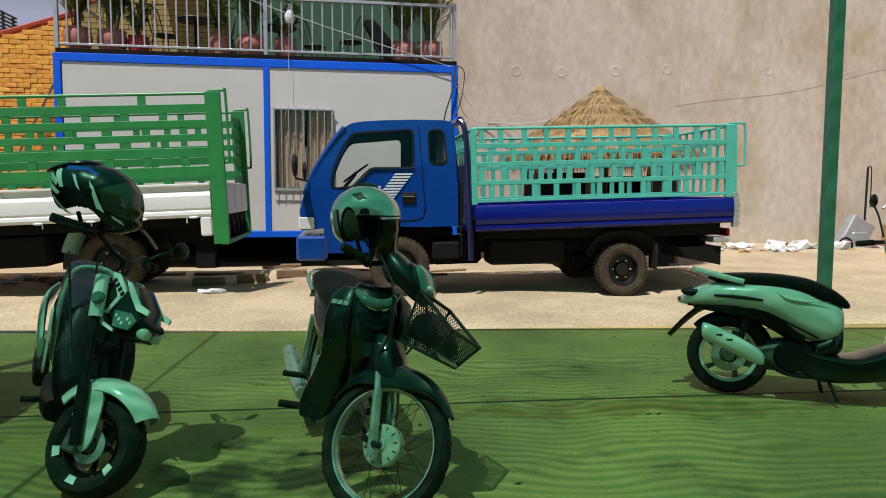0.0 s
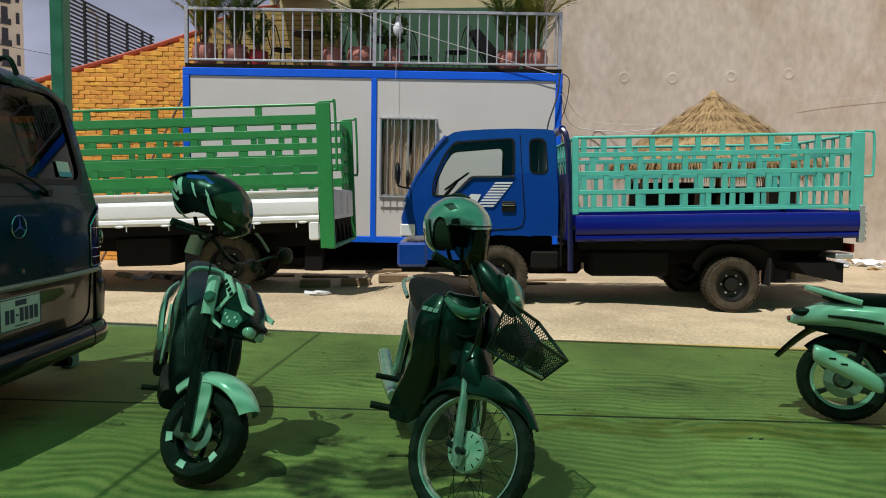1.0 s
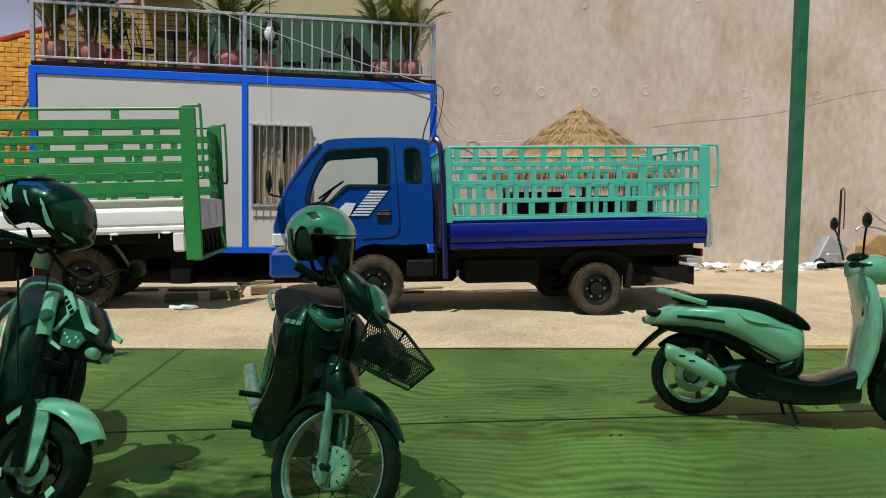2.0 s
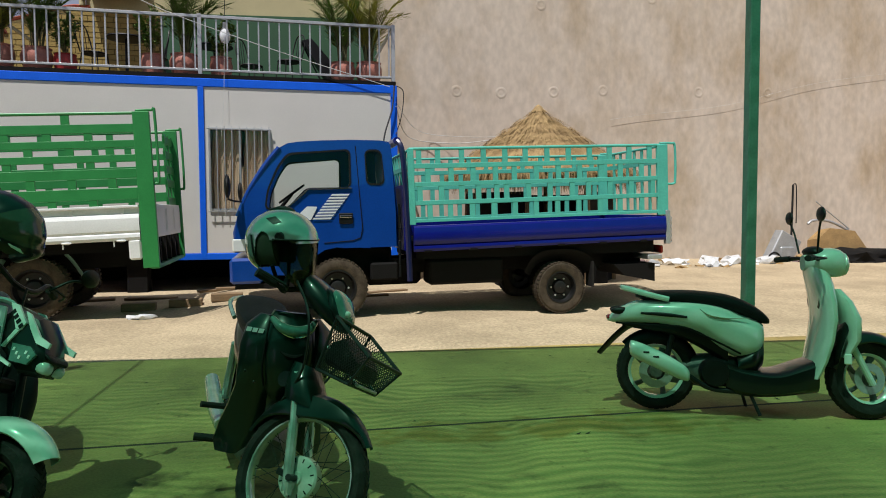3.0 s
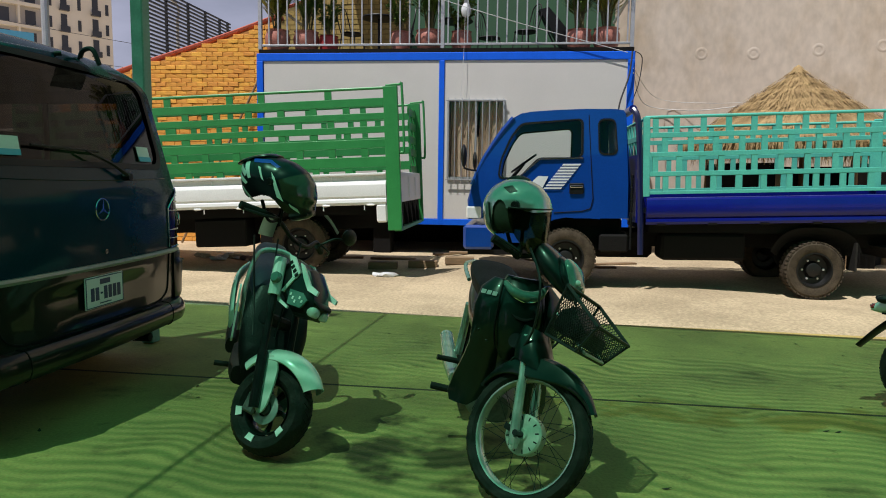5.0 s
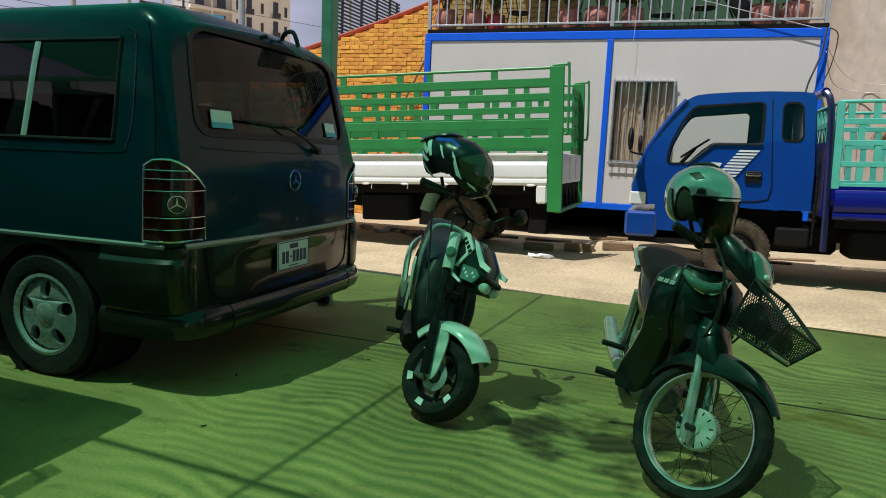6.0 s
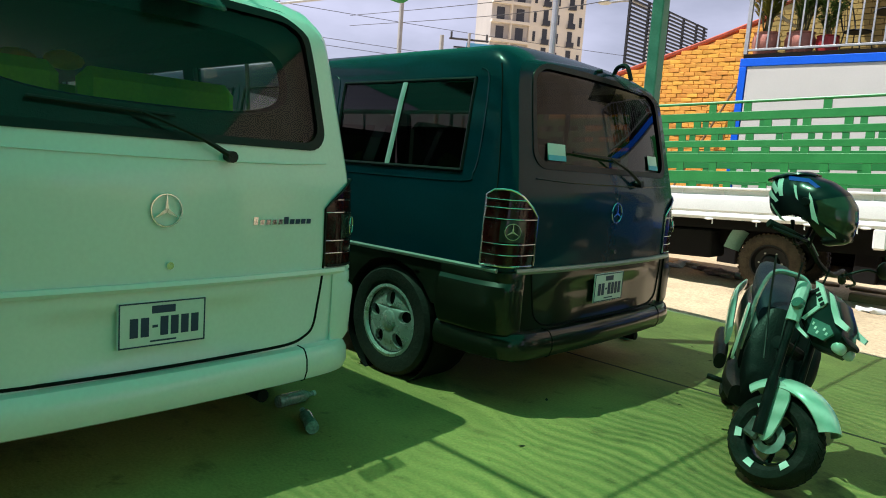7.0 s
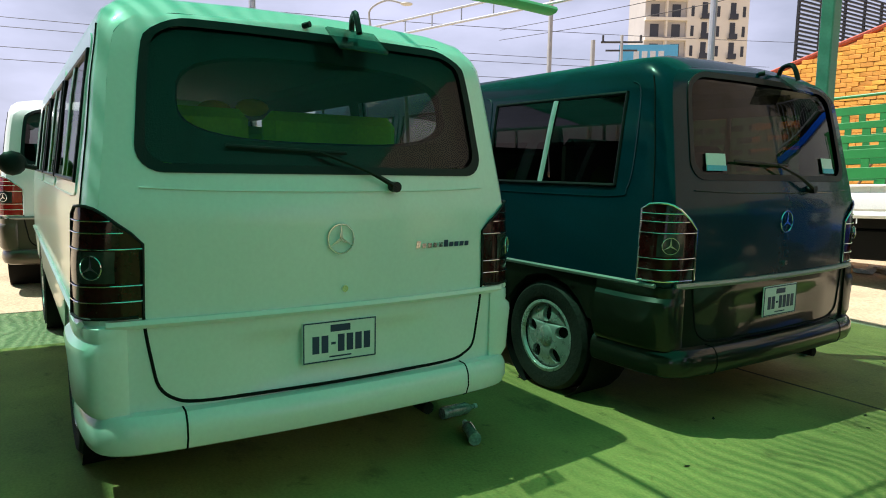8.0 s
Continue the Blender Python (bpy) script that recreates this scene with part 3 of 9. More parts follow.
def potted(u, v, pot_r, pot_h, height, fronds, seed, leafmat, potmat, label):
    pot_r *= 1.12
    rnd = random.Random(seed)
    th = thing("potted_plant", label, "potted plant", street(u, v, 3.36), group="terrace plants")
    prof = [(0.001, 0.0), (pot_r * 0.72, 0.0), (pot_r * 0.98, pot_h * 0.45), (pot_r, pot_h * 0.7), (pot_r * 0.86, pot_h * 0.92), (pot_r * 0.95, pot_h), (pot_r * 0.85, pot_h), (pot_r * 0.8, pot_h * 0.9), (0.001, pot_h * 0.9)]
    part("pot", lathe(bmesh.new(), prof, 20, pose(0, 0, 0, 90)), potmat, th)
    part("soil", lathe(bmesh.new(), [(0.001, pot_h * 0.91), (pot_r * 0.8, pot_h * 0.905)], 14, pose(0, 0, 0, 90)), M_SOIL, th)
    verts, faces = [], []
    bm = bmesh.new()
    for k in range(fronds):
        a = rnd.uniform(0, 6.283)
        lean = rnd.uniform(0.25, 0.95)
        ln = height * rnd.uniform(0.65, 1.05)
        base = Vector((rnd.uniform(-0.06, 0.06), rnd.uniform(-0.06, 0.06), pot_h * 0.9))
        pts = []
        for q in range(9):
            s = q / 8
            out = lean * ln * 0.55 * s ** 1.7
            pts.append(base + Vector((math.cos(a) * out, math.sin(a) * out, ln * (s - 0.30 * lean * s ** 3))))
        tube(bm, [pts[0], pts[3], pts[6], pts[8]], [0.012, 0.009, 0.006, 0.002], 5, 3)
        for q in range(3, 9):
            d = (pts[q] - pts[q - 1]).normalized()
            side = d.cross(Vector((math.cos(a + 1.57), math.sin(a + 1.57), 0))).normalized()
            for s in (-1, 1):
                for e in range(3):
                    o = pts[q - 1].lerp(pts[q], e / 3)
                    wdir = (Vector((-math.sin(a), math.cos(a), 0)) * s + d * 0.8 - Vector((0, 0, 0.25 * rnd.random()))).normalized()
                    blade(verts, faces, o, o + wdir * rnd.uniform(0.18, 0.34), 0.014, Vector((0, 0, 1)))
    part("stem", bm, M_STEM, th)
    from_lists("fronds", verts, faces, leafmat, th, kind="")


def shrub(u, v, pot_r, pot_h, height, seed, potmat, label):
    rnd = random.Random(seed)
    th = thing("potted_plant", label, "potted plant", street(u, v, 3.36), group="terrace plants")
    prof = [(0.001, 0.0), (pot_r * 0.8, 0.0), (pot_r, pot_h * 0.6), (pot_r * 0.88, pot_h * 0.93), (pot_r * 0.96, pot_h), (pot_r * 0.8, pot_h * 0.88), (0.001, pot_h * 0.88)]
    part("pot", lathe(bmesh.new(), prof, 20, pose(0, 0, 0, 90)), potmat, th)
    verts, faces = [], []
    bm = bmesh.new()
    for k in range(15):
        a, ln = rnd.uniform(0, 6.283), height * rnd.uniform(0.5, 1.0)
        pts = [Vector((0, 0, pot_h * 0.85)) + Vector((math.cos(a) * 0.22 * s ** 1.3 + rnd.uniform(-0.03, 0.03), math.sin(a) * 0.22 * s ** 1.3, ln * s)) for s in (0, 0.35, 0.7, 1)]
        tube(bm, pts, [0.009, 0.007, 0.005, 0.002], 5, 3)
        for q in range(34):
            s = rnd.uniform(0.3, 1.0) * 3
            i = min(int(s), 2)
            o = pts[i].lerp(pts[i + 1], s - i)
            d = Vector((rnd.uniform(-1, 1), rnd.uniform(-1, 1), rnd.uniform(-0.3, 0.8))).normalized()
            blade(verts, faces, o, o + d * rnd.uniform(0.05, 0.10), 0.022, Vector((0.1, 0.2, 1)).normalized())
    part("stem", bm, M_STEM, th)
    from_lists("leaves", verts, faces, M_PALM, th)


potted(-2.90, 0.38, 0.19, 0.38, 1.45, 20, 1, M_PALM2, M_POT, "tall yellowing palm in a terracotta pot behind the railing")
potted(-2.40, 0.42, 0.20, 0.36, 1.35, 18, 2, M_PALM, M_POT, "green palm in a wide terracotta pot behind the railing")
shrub(-2.00, 0.40, 0.17, 0.28, 0.8, 3, M_POTRED, "leggy shrub in a bright red tub")
shrub(-0.75, 0.40, 0.17, 0.34, 0.85, 4, M_POT, "flowering shrub in a terracotta pot")
potted(-0.27, 0.42, 0.21, 0.36, 1.55, 22, 5, M_PALM, M_POT, "bushy green palm in a terracotta pot")
shrub(0.28, 0.42, 0.18, 0.34, 0.75, 6, M_POT, "small shrub in a dark terracotta pot")
potted(2.22, 0.40, 0.19, 0.34, 1.45, 20, 7, M_PALM, M_POT, "bushy palm in a round terracotta pot")
potted(2.66, 0.40, 0.20, 0.36, 1.4, 20, 8, M_PALM2, M_POT, "yellow-green palm in a round terracotta pot")

M_IRON = mat("black_iron", (0.015, 0.015, 0.016), 0.5, metal=0.3, vary=0.3)


def bistro_table(u, v):
    th = thing("bistro_table", "small round black iron bistro table", "table", street(u, v, 3.36), group="terrace furniture")
    part("top", lathe(bmesh.new(), [(0.001, 0.70), (0.30, 0.70), (0.31, 0.715), (0.30, 0.73), (0.001, 0.73)], 24, pose(0, 0, 0, 90)), M_IRON, th)
    part("column", rods(((0, 0, 0.03), (0, 0, 0.70), 0.025)), M_IRON, th)
    for k in range(3):
        a = k * 2.094
        bm = bmesh.new()
        tube(bm, [(0, 0, 0.12), (0.14 * math.cos(a), 0.14 * math.sin(a), 0.09), (0.28 * math.cos(a), 0.28 * math.sin(a), 0.012)], 0.012, 6, 4)
        part("foot", bm, M_IRON, th)


def bistro_chair(u, v, turn):
    th = thing("bistro_chair", "black iron bistro chair with a round seat", "chair", street(u, v, 3.36, turn), group="terrace furniture")
    part("seat", lathe(bmesh.new(), [(0.001, 0.44), (0.19, 0.44), (0.20, 0.452), (0.19, 0.465), (0.001, 0.465)], 20, pose(0, 0, 0, 90)), M_IRON, th)
    for x, y in ((-0.15, -0.15), (0.15, -0.15), (-0.15, 0.15), (0.15, 0.15)):
        part("leg", rods(((x * 0.9, y * 0.9, 0.445), (x * 1.2, y * 1.2, 0.0), 0.010), seg=6), M_IRON, th)
    bm = bmesh.new()
    tube(bm, [(-0.17, 0.13, 0.45), (-0.18, 0.2, 0.72), (-0.1, 0.23, 0.92), (0.1, 0.23, 0.92), (0.18, 0.2, 0.72), (0.17, 0.13, 0.45)], 0.011, 6, 5)
    for x in (-0.07, 0.0, 0.07):
        rod(bm, (x, 0.17, 0.45), (x, 0.225, 0.90), 0.006, seg=5)
    part("backrest", bm, M_IRON, th)


bistro_table(-1.25, 1.0)
bistro_chair(-1.75, 1.05, 70)
bistro_chair(-0.85, 1.2, -80)
bistro_table(0.1, 1.3)
bistro_chair(1.35, 1.0, -60)
bistro_chair(0.7, 1.5, 60)
lounger = thing("folded_lounger", "black folded lounge chair leaning on the terrace", "chair", street(2.02, 0.95, 3.36))
part("back", sheet(bmesh.new(), [[(-0.45, 0, 0.82), (-0.28, 0, 0.86), (0.38, 0, 0.10), (0.20, 0, 0.02), (-0.05, 0, 0.2)]], (0, 0.35, 0)), M_BLACK, lounger)
bm = bmesh.new()
tube(bm, [(-0.45, 0.1, 0.82), (-0.2, 0.1, 0.3), (0.0, 0.1, 0.012), (0.35, 0.1, 0.012)], 0.014, 6, 4)
part("frame", bm, M_IRON, lounger)
bulb = thing("hanging_bulb", "clear glass bulb lamp hanging over the terrace", "lamp", street(0.37, 0.12, 3.86))
part("globe", lathe(bmesh.new(), [(0.001, 0.0), (0.055, 0.02), (0.085, 0.09), (0.082, 0.15), (0.05, 0.23), (0.032, 0.27), (0.03, 0.33), (0.001, 0.34)], 16, pose(0, 0, 0, 90)), mat("bulb_glass", (0.75, 0.76, 0.78), 0.15, vary=0.05), bulb)
part("cord", rods(((0, 0, 0.34), (0.02, 0.0, 1.41), 0.006), seg=5), M_BLACK, bulb)

# house behind the terrace: brick gable, green wall, cream upper wall and tiled roof
M_BRICK = piece_mat("ochre_brick", (0.78, 0.37, 0.062), 0.9, vary=0.11, bump=0.7, hue=0.009)
M_MORTAR = mat("brick_mortar", (0.50, 0.25, 0.07), 0.95, vary=0.25, bump=0.6, fine=40)
# house gable: its shade is put into a darker, olive brick and mortar colour
M_BRICK_SHADED = piece_mat("shaded_brick", (0.36, 0.27, 0.075), 0.9, vary=0.16, bump=0.7)
M_MORTAR_SHADED = mat("shaded_mortar", (0.20, 0.145, 0.05), 0.95, vary=0.25, bump=0.6, fine=40)
M_COPING = mat("red_coping", (0.50, 0.10, 0.055), 0.7, vary=0.25, scale=5, bump=0.3)
M_GREENWALL = mat("green_wall_paint", (0.035, 0.105, 0.05), 0.8, vary=0.2, scale=1.5)
M_CREAM = mat("cream_wall_paint", (0.52, 0.46, 0.26), 0.85, vary=0.15, scale=1.2)
house = thing("house", "house behind the terrace with brick and green painted walls", "house", street(0, 3.6))
part("wall", sheet(bmesh.new(), [[(-1.11, 0, 0.0), (3.35, 0, 0.0), (3.35, 0, 5.36), (-1.11, 0, 5.23)]], (0, 0.2, 0)), M_GREENWALL, house, "green painted wall")
part("upper_wall", sheet(bmesh.new(), [[(-2.52, 0.03, 5.25), (-1.0, 0.03, 5.22), (3.35, 0.03, 5.355), (3.35, 0.03, 7.4), (-2.52, 0.03, 7.4)]], (0, 0.17, 0)), M_CREAM, house, "cream painted wall")
part("corner_moulding", lathe(bmesh.new(), [(0.001, 5.28), (0.06, 5.28), (0.06, 5.40), (0.09, 5.44), (0.09, 5.50), (0.05, 5.54), (0.05, 5.66), (0.10, 5.74), (0.10, 5.80), (0.05, 5.86), (0.05, 7.2), (0.001, 7.2)], 14, pose(-2.58, 0, 0, 90)), M_CREAM, house, "pale moulded corner post")


def shoulder(u):
    return min(4.86 + 0.31 * (u + 4.0), 5.22)


bm = bmesh.new()
rr = random.Random(5)
for k in range(20):
    z = 3.2 + 0.105 * k
    for i in range(13):
        u = -4.0 + 0.235 * i + 0.11 * (k % 2)
        if u + 0.225 < -1.11 and z + 0.1 < shoulder(u):
            box(bm, u, u + 0.225, -0.02 + rr.uniform(-0.008, 0.008), 0.05, z, z + 0.09)
part("gable_brick", bm, M_BRICK_SHADED, house, "ochre brick courses, coloured as in shade", kind="stuff", smooth=False)
part("gable_wall", sheet(bmesh.new(), [[(-4.05, 0.005, 0.0), (-1.115, 0.005, 0.0), (-1.115, 0.005, 5.2), (-2.9, 0.005, 5.19), (-4.05, 0.005, 4.84)]], (0, 0.19, 0)), M_MORTAR_SHADED, house)
bm = bmesh.new()
tube(bm, [(-4.1, 0.06, 4.87), (-3.5, 0.06, 5.04), (-2.85, 0.06, 5.24), (-2.45, 0.06, 5.26)], 0.07, 8, 4, flat=0.6)
part("parapet", bm, M_COPING, house, "dull red sloping coping")
M_TILE = piece_mat("roof_tile", (0.42, 0.09, 0.04), 0.7, vary=0.25)
roof = part("roof", sheet(bmesh.new(), [[(-2.50, -0.42, 5.34), (-1.42, -0.42, 5.46), (-1.30, 0.02, 5.62), (-2.44, 0.02, 5.62)]], (0, 0, 0.03)), M_WOOD, house, "small tiled lean-to roof with a timber soffit")
tile = None
for i in range(7):
    if tile is None:
        bm = bmesh.new()
        tube(bm, [(0, -0.06, 0), (0.02, 0.22, 0.13), (0.04, 0.46, 0.25)], 0.07, 8, 2)
        tile = part("tile", bm, M_TILE, roof)
        tile.location = (-2.42, -0.40, 5.365)
    else:
        t2 = new("tile", tile.data)
        t2.parent = roof
        t2.location = (-2.42 + 0.16 * i, -0.40, 5.365 + 0.0178 * i)
ridge = None
for i in range(4):
    if ridge is None:
        bm = bmesh.new()
        tube(bm, [(0, 0, 0), (0.13, 0, 0.024), (0.26, 0, 0.046)], [0.062, 0.068, 0.075], 8, 2)
        ridge = part("ridge_tile", bm, M_TILE, roof)
        ridge.location = (-2.30, -0.48, 5.335)
    else:
        t2 = new("ridge_tile", ridge.data)
        t2.parent = roof
        t2.location = (-2.30 + 0.22 * i, -0.48, 5.335 + 0.04 * i)

# tall bare wall beside the cabin
big = thing("wall_east", "tall bare rendered wall with damp stains and plugged holes", "wall", street(0, 2.2), kind="structure")
part("wall_face", boxes((3.12, 30.0, 0.45, 0.7, -0.1, 11.0)), M_WALL, big)
for u, z in ((4.75, 3.72), (5.72, 3.72), (6.9, 3.78), (8.05, 3.85), (10.4, 3.9), (9.2, 5.9), (6.6, 5.6), (12.2, 3.95)):
    bm = lathe(bmesh.new(), [(0.001, 0.004), (0.05, 0.004), (0.07, -0.001), (0.10, -0.004), (0.13, 0.004)], 16, pose(u, 0.447, z, 0, 0, 0))
    part("plug", bm, M_WALL, big)


# ---- lorries ----
M_TBLUE = mat("blue_lorry_paint", (0.003, 0.046, 0.27), 0.3, vary=0.12, scale=3, coat=0.55, spec=0.3)
M_TBLUE2 = mat("violet_blue_bed_paint", (0.004, 0.008, 0.19), 0.3, vary=0.15, scale=3, coat=0.3, spec=0.3)
M_NAVY = mat("navy_post_paint", (0.004, 0.008, 0.06), 0.35, vary=0.2, coat=0.3)
M_TURQ = mat("turquoise_rack_paint", (0.10, 0.52, 0.42), 0.45, vary=0.14, scale=5)
M_RACKG = mat("green_rack_paint", (0.03, 0.25, 0.065), 0.42, vary=0.15, scale=5)
M_WHITE = mat("white_bed_paint", (0.82, 0.82, 0.82), 0.45, vary=0.08, scale=3)
M_RIM = mat("dark_rim", (0.010, 0.010, 0.010), 0.5, metal=0.3, vary=0.3, scale=20)
M_LAMP = mat("lamp_lens", (0.72, 0.72, 0.68), 0.12, vary=0.1, coat=1.0)
M_SILVER = mat("silver_stripe", (0.68, 0.70, 0.74), 0.35, metal=0.15, vary=0.05)
M_RED = mat("red_lens", (0.35, 0.01, 0.01), 0.2, vary=0.1, coat=1.0)
M_CABGLASS = glass("cab_glass", (0.92, 0.96, 0.95), see=0.96)
M_SEAT = mat("grey_cloth", (0.10, 0.10, 0.105), 0.9, vary=0.2)


def rack_side(parent, name, u0, u1, v, z0, rows, bars, tube_z, material, thick=0.03, stub=0.055):
    """A slatted side: one flat bar a row, the stubs between them, and the top tube."""
    th = part(name, rods(((u0, v, tube_z), (u1, v, tube_z), 0.018)), material, parent)
    for a, b in bars:
        part("slat", boxes((u0, u1, v - thick / 2, v + thick / 2, a, b), bevel=0.003), material, th)
    for a, b, us in rows:
        for u in us:
            part("upright", boxes((u - stub / 2, u + stub / 2, v - thick / 2 + 0.003, v + thick / 2 - 0.003, a, b)), material, th, smooth=False)
    return th


def blue_lorry():
    th = thing("lorry", "blue light lorry with a turquoise slatted cargo rack", "lorry", pose(2.085, 9.004, 0, 0, -0.6, 4.3) @ Matrix.Diagonal((1.005, 1.0, 1.02, 1)))
    W = 1.66
    outer = [(-2.24, 0.80), (-2.49, 0.78), (-2.48, 1.00), (-2.45, 1.17), (-2.33, 1.44), (-2.15, 1.72), (-1.99, 1.915), (-1.90, 1.965), (-1.78, 1.985), (-1.54, 2.0), (-1.18, 2.01), (-0.86, 2.005), (-0.76, 1.99), (-0.735, 1.95), (-0.70, 1.20), (-0.70, 0.80), (-1.0, 0.80)]
    arch = [(-1.38 + 0.41 * math.cos(radians(a)), 0.36 + 0.45 * math.sin(radians(a))) for a in (78, 90, 110, 130, 150)]
    body = outer + [(-1.0, 0.79), (-1.12, 0.80)] + arch + [(-1.74, 0.52), (-2.24, 0.52)]
    win = soften([(-2.16, 1.24), (-2.13, 1.45), (-2.02, 1.70), (-1.90, 1.86), (-1.20, 1.905), (-1.20, 1.475), (-1.68, 1.465), (-1.93, 1.24)], 0.035)
    rear = soften([(-1.03, 1.50), (-1.04, 1.90), (-0.845, 1.90), (-0.815, 1.50)], 0.04)

    def lean(a, z):
        return 0.10 * max(0.0, z - 1.15) ** 1.2

    for name, at, t in (("near_side", lambda a, z: (a, 0.0 + lean(a, z), z), (0, 0.035, 0)), ("far_side", lambda a, z: (a, W - lean(a, z), z), (0, -0.035, 0))):
        bm = holed(bmesh.new(), body, [win, rear], at, t)
        side = part(name, bm, M_TBLUE, th, "glossy blue cab side", angle=20)
        s = 1 if t[1] > 0 else -1
        part("door_glass", holed(bmesh.new(), shrunk(win, -0.004), [], lambda a, z: Vector(at(a, z)) + Vector((0, 0.02 * s, 0)), None), M_CABGLASS, side)
        part("rear_glass", holed(bmesh.new(), shrunk(rear, -0.004), [], lambda a, z: Vector(at(a, z)) + Vector((0, 0.02 * s, 0)), None), M_CABGLASS, side)
        for lp, m_, w_ in ((win, M_BLACK, 0.022), (rear, M_BLACK, 0.02)):
            bm = bmesh.new()
            holed(bm, shrunk(lp, -0.002), [shrunk(lp, w_)], lambda a, z: Vector(at(a, z)) + Vector((0, -0.006 * s, 0)), (0, 0.03 * s, 0))
            part("window_seal", bm, m_, side)
        bm = bmesh.new()
        tube(bm, [Vector(at(a, z)) + Vector((0, -0.012 * s, 0)) for a, z in ((-1.94, 1.235), (-1.68, 1.458), (-1.20, 1.468))], 0.009, 6, 4, bend=False)
        part("chrome_sill", bm, M_CHROME, side, "bright window trim")
        bm = bmesh.new()
        tube(bm, [Vector(at(a, z)) + Vector((0, -0.001 * s, 0)) for a, z in ((-1.14, 1.94), (-1.11, 1.4), (-1.085, 1.02), (-1.11, 0.91), (-1.2, 0.88), (-1.52, 0.86))], 0.005, 5, 4, bend=False)
        part("door_gap", bm, M_DARK, side)
        hd = part("door_handle", boxes((-1.35, -1.19, at(0, 1.1)[1] - 0.012 * s, at(0, 1.1)[1] + 0.002 * s, 1.07, 1.19), bevel=0.008), M_BLACK, side, "black recessed handle")
        part("grip", boxes((-1.34, -1.20, at(0, 1.1)[1] - 0.022 * s, at(0, 1.1)[1] - 0.012 * s, 1.14, 1.165), bevel=0.004), M_CHROME, hd)
        for k in range(9):
            z = 1.125 + 0.0325 * k
            x0 = -1.645 + 0.026 * k
            sx = [(x0, z), (x0 + 0.20, z), (x0 + 0.218, z + 0.019), (x0 + 0.018, z + 0.019)]
            part("stripe", sheet(bmesh.new(), [[Vector(at(a, q)) + Vector((0, -0.003 * s, 0)) for a, q in sx]], (0, 0.002 * s, 0)), M_SILVER, side, smooth=False)
        part("stripe_panel", sheet(bmesh.new(), [[Vector(at(a, q)) + Vector((0, -0.003 * s, 0)) for a, q in ((-1.83, 1.15), (-1.66, 1.12), (-1.585, 1.265), (-1.70, 1.27))]], (0, 0.002 * s, 0)), M_SILVER, side, smooth=False)
    # roof, nose and back between the sides
    prof = outer[3:14]
    nose = [(-2.49, 0.78), (-2.505, 1.0), (-2.455, 1.17)]
    glassline = [(-2.45, 1.17), (-2.33, 1.44), (-2.15, 1.72), (-1.99, 1.915)]

    def across(bm, pts, v0, v1, inset=0.03):
        rings = []
        for v, k in ((v0, 0.03), (v0 + 0.05, 0.0), ((v0 + v1) / 2, -0.015), (v1 - 0.05, 0.0), (v1, 0.03)):
            rings.append([(a + (k if z < 1.9 else 0), v, z - (k if z > 1.9 else 0)) for a, z in pts])
        rows = [[bm.verts.new(p) for p in r] for r in rings]
        for a, b in zip(rows, rows[1:]):
            for i in range(len(pts) - 1):
                bm.faces.new((a[i], a[i + 1], b[i + 1], b[i]))
        return bm

    part("roof", across(bmesh.new(), outer[6:14], 0.09, W - 0.09), M_TBLUE, th)
    part("cab_back", across(bmesh.new(), [(-0.735, 1.95), (-0.70, 1.2), (-0.70, 0.8)], 0.05, W - 0.05), M_TBLUE, th)
    part("nose", across(bmesh.new(), nose, 0.0, W), M_TBLUE, th)
    part("windscreen", across(bmesh.new(), glassline, 0.05, W - 0.05), M_CABGLASS, th)
    for v in (0.03, W - 0.03):
        bm = bmesh.new()
        tube(bm, [(a + 0.005, v + (0.045 if v < 1 else -0.045) * (i / 3), z) for i, (a, z) in enumerate(glassline)], 0.03, 8, 4)
        part("windscreen_pillar", bm, M_TBLUE, th)
    bm = boxes((-2.55, -2.20, -0.02, W + 0.02, 0.44, 0.72), bevel=0.03)
    bump = part("front_bumper", bm, M_TBLUE, th, "blue bumper")
    part("valance", boxes((-2.50, -1.80, 0.02, W - 0.02, 0.38, 0.437)), M_DARK, bump)
    for v in (0.0, W - 0.30):
        lamp = part("headlamp", boxes((-2.515, -2.34, v - 0.012, v + 0.312, 0.79, 0.93), bevel=0.015), M_LAMP, th, "clear headlamp")
        part("indicator", boxes((-2.50, -2.36, v - 0.016, v - 0.010, 0.80, 0.92), bevel=0.002), M_SILVER, lamp)
    part("grille", boxes((-2.512, -2.48, 0.32, W - 0.32, 0.78, 0.95), bevel=0.006), M_BLACK, th)
    for v, s in ((-0.0, -1), (W, 1)):
        bm = bmesh.new()
        tube(bm, [(-2.40, v, 1.33), (-2.48, v + 0.13 * s, 1.34), (-2.53, v + 0.17 * s, 1.36)], 0.011, 6, 4)
        arm = part("mirror_arm", bm, M_BLACK, th)
        part("mirror_head", blob(bmesh.new(), (-2.53, v + 0.17 * s, 1.49), (0.035, 0.09, 0.13), 2), M_BLACK, arm, "black wing mirror")
    part("cab_floor", boxes((-2.3, -0.74, 0.04, W - 0.04, 0.80, 0.88)), M_DARK, th)
    part("dashboard", boxes((-2.38, -2.0, 0.06, W - 0.06, 0.885, 1.22), bevel=0.05), M_SEAT, th)
    for v in (0.12, 0.92):
        seat = part("seat", boxes((-1.62, -1.10, v, v + 0.55, 0.885, 1.1), bevel=0.04), M_SEAT, th)
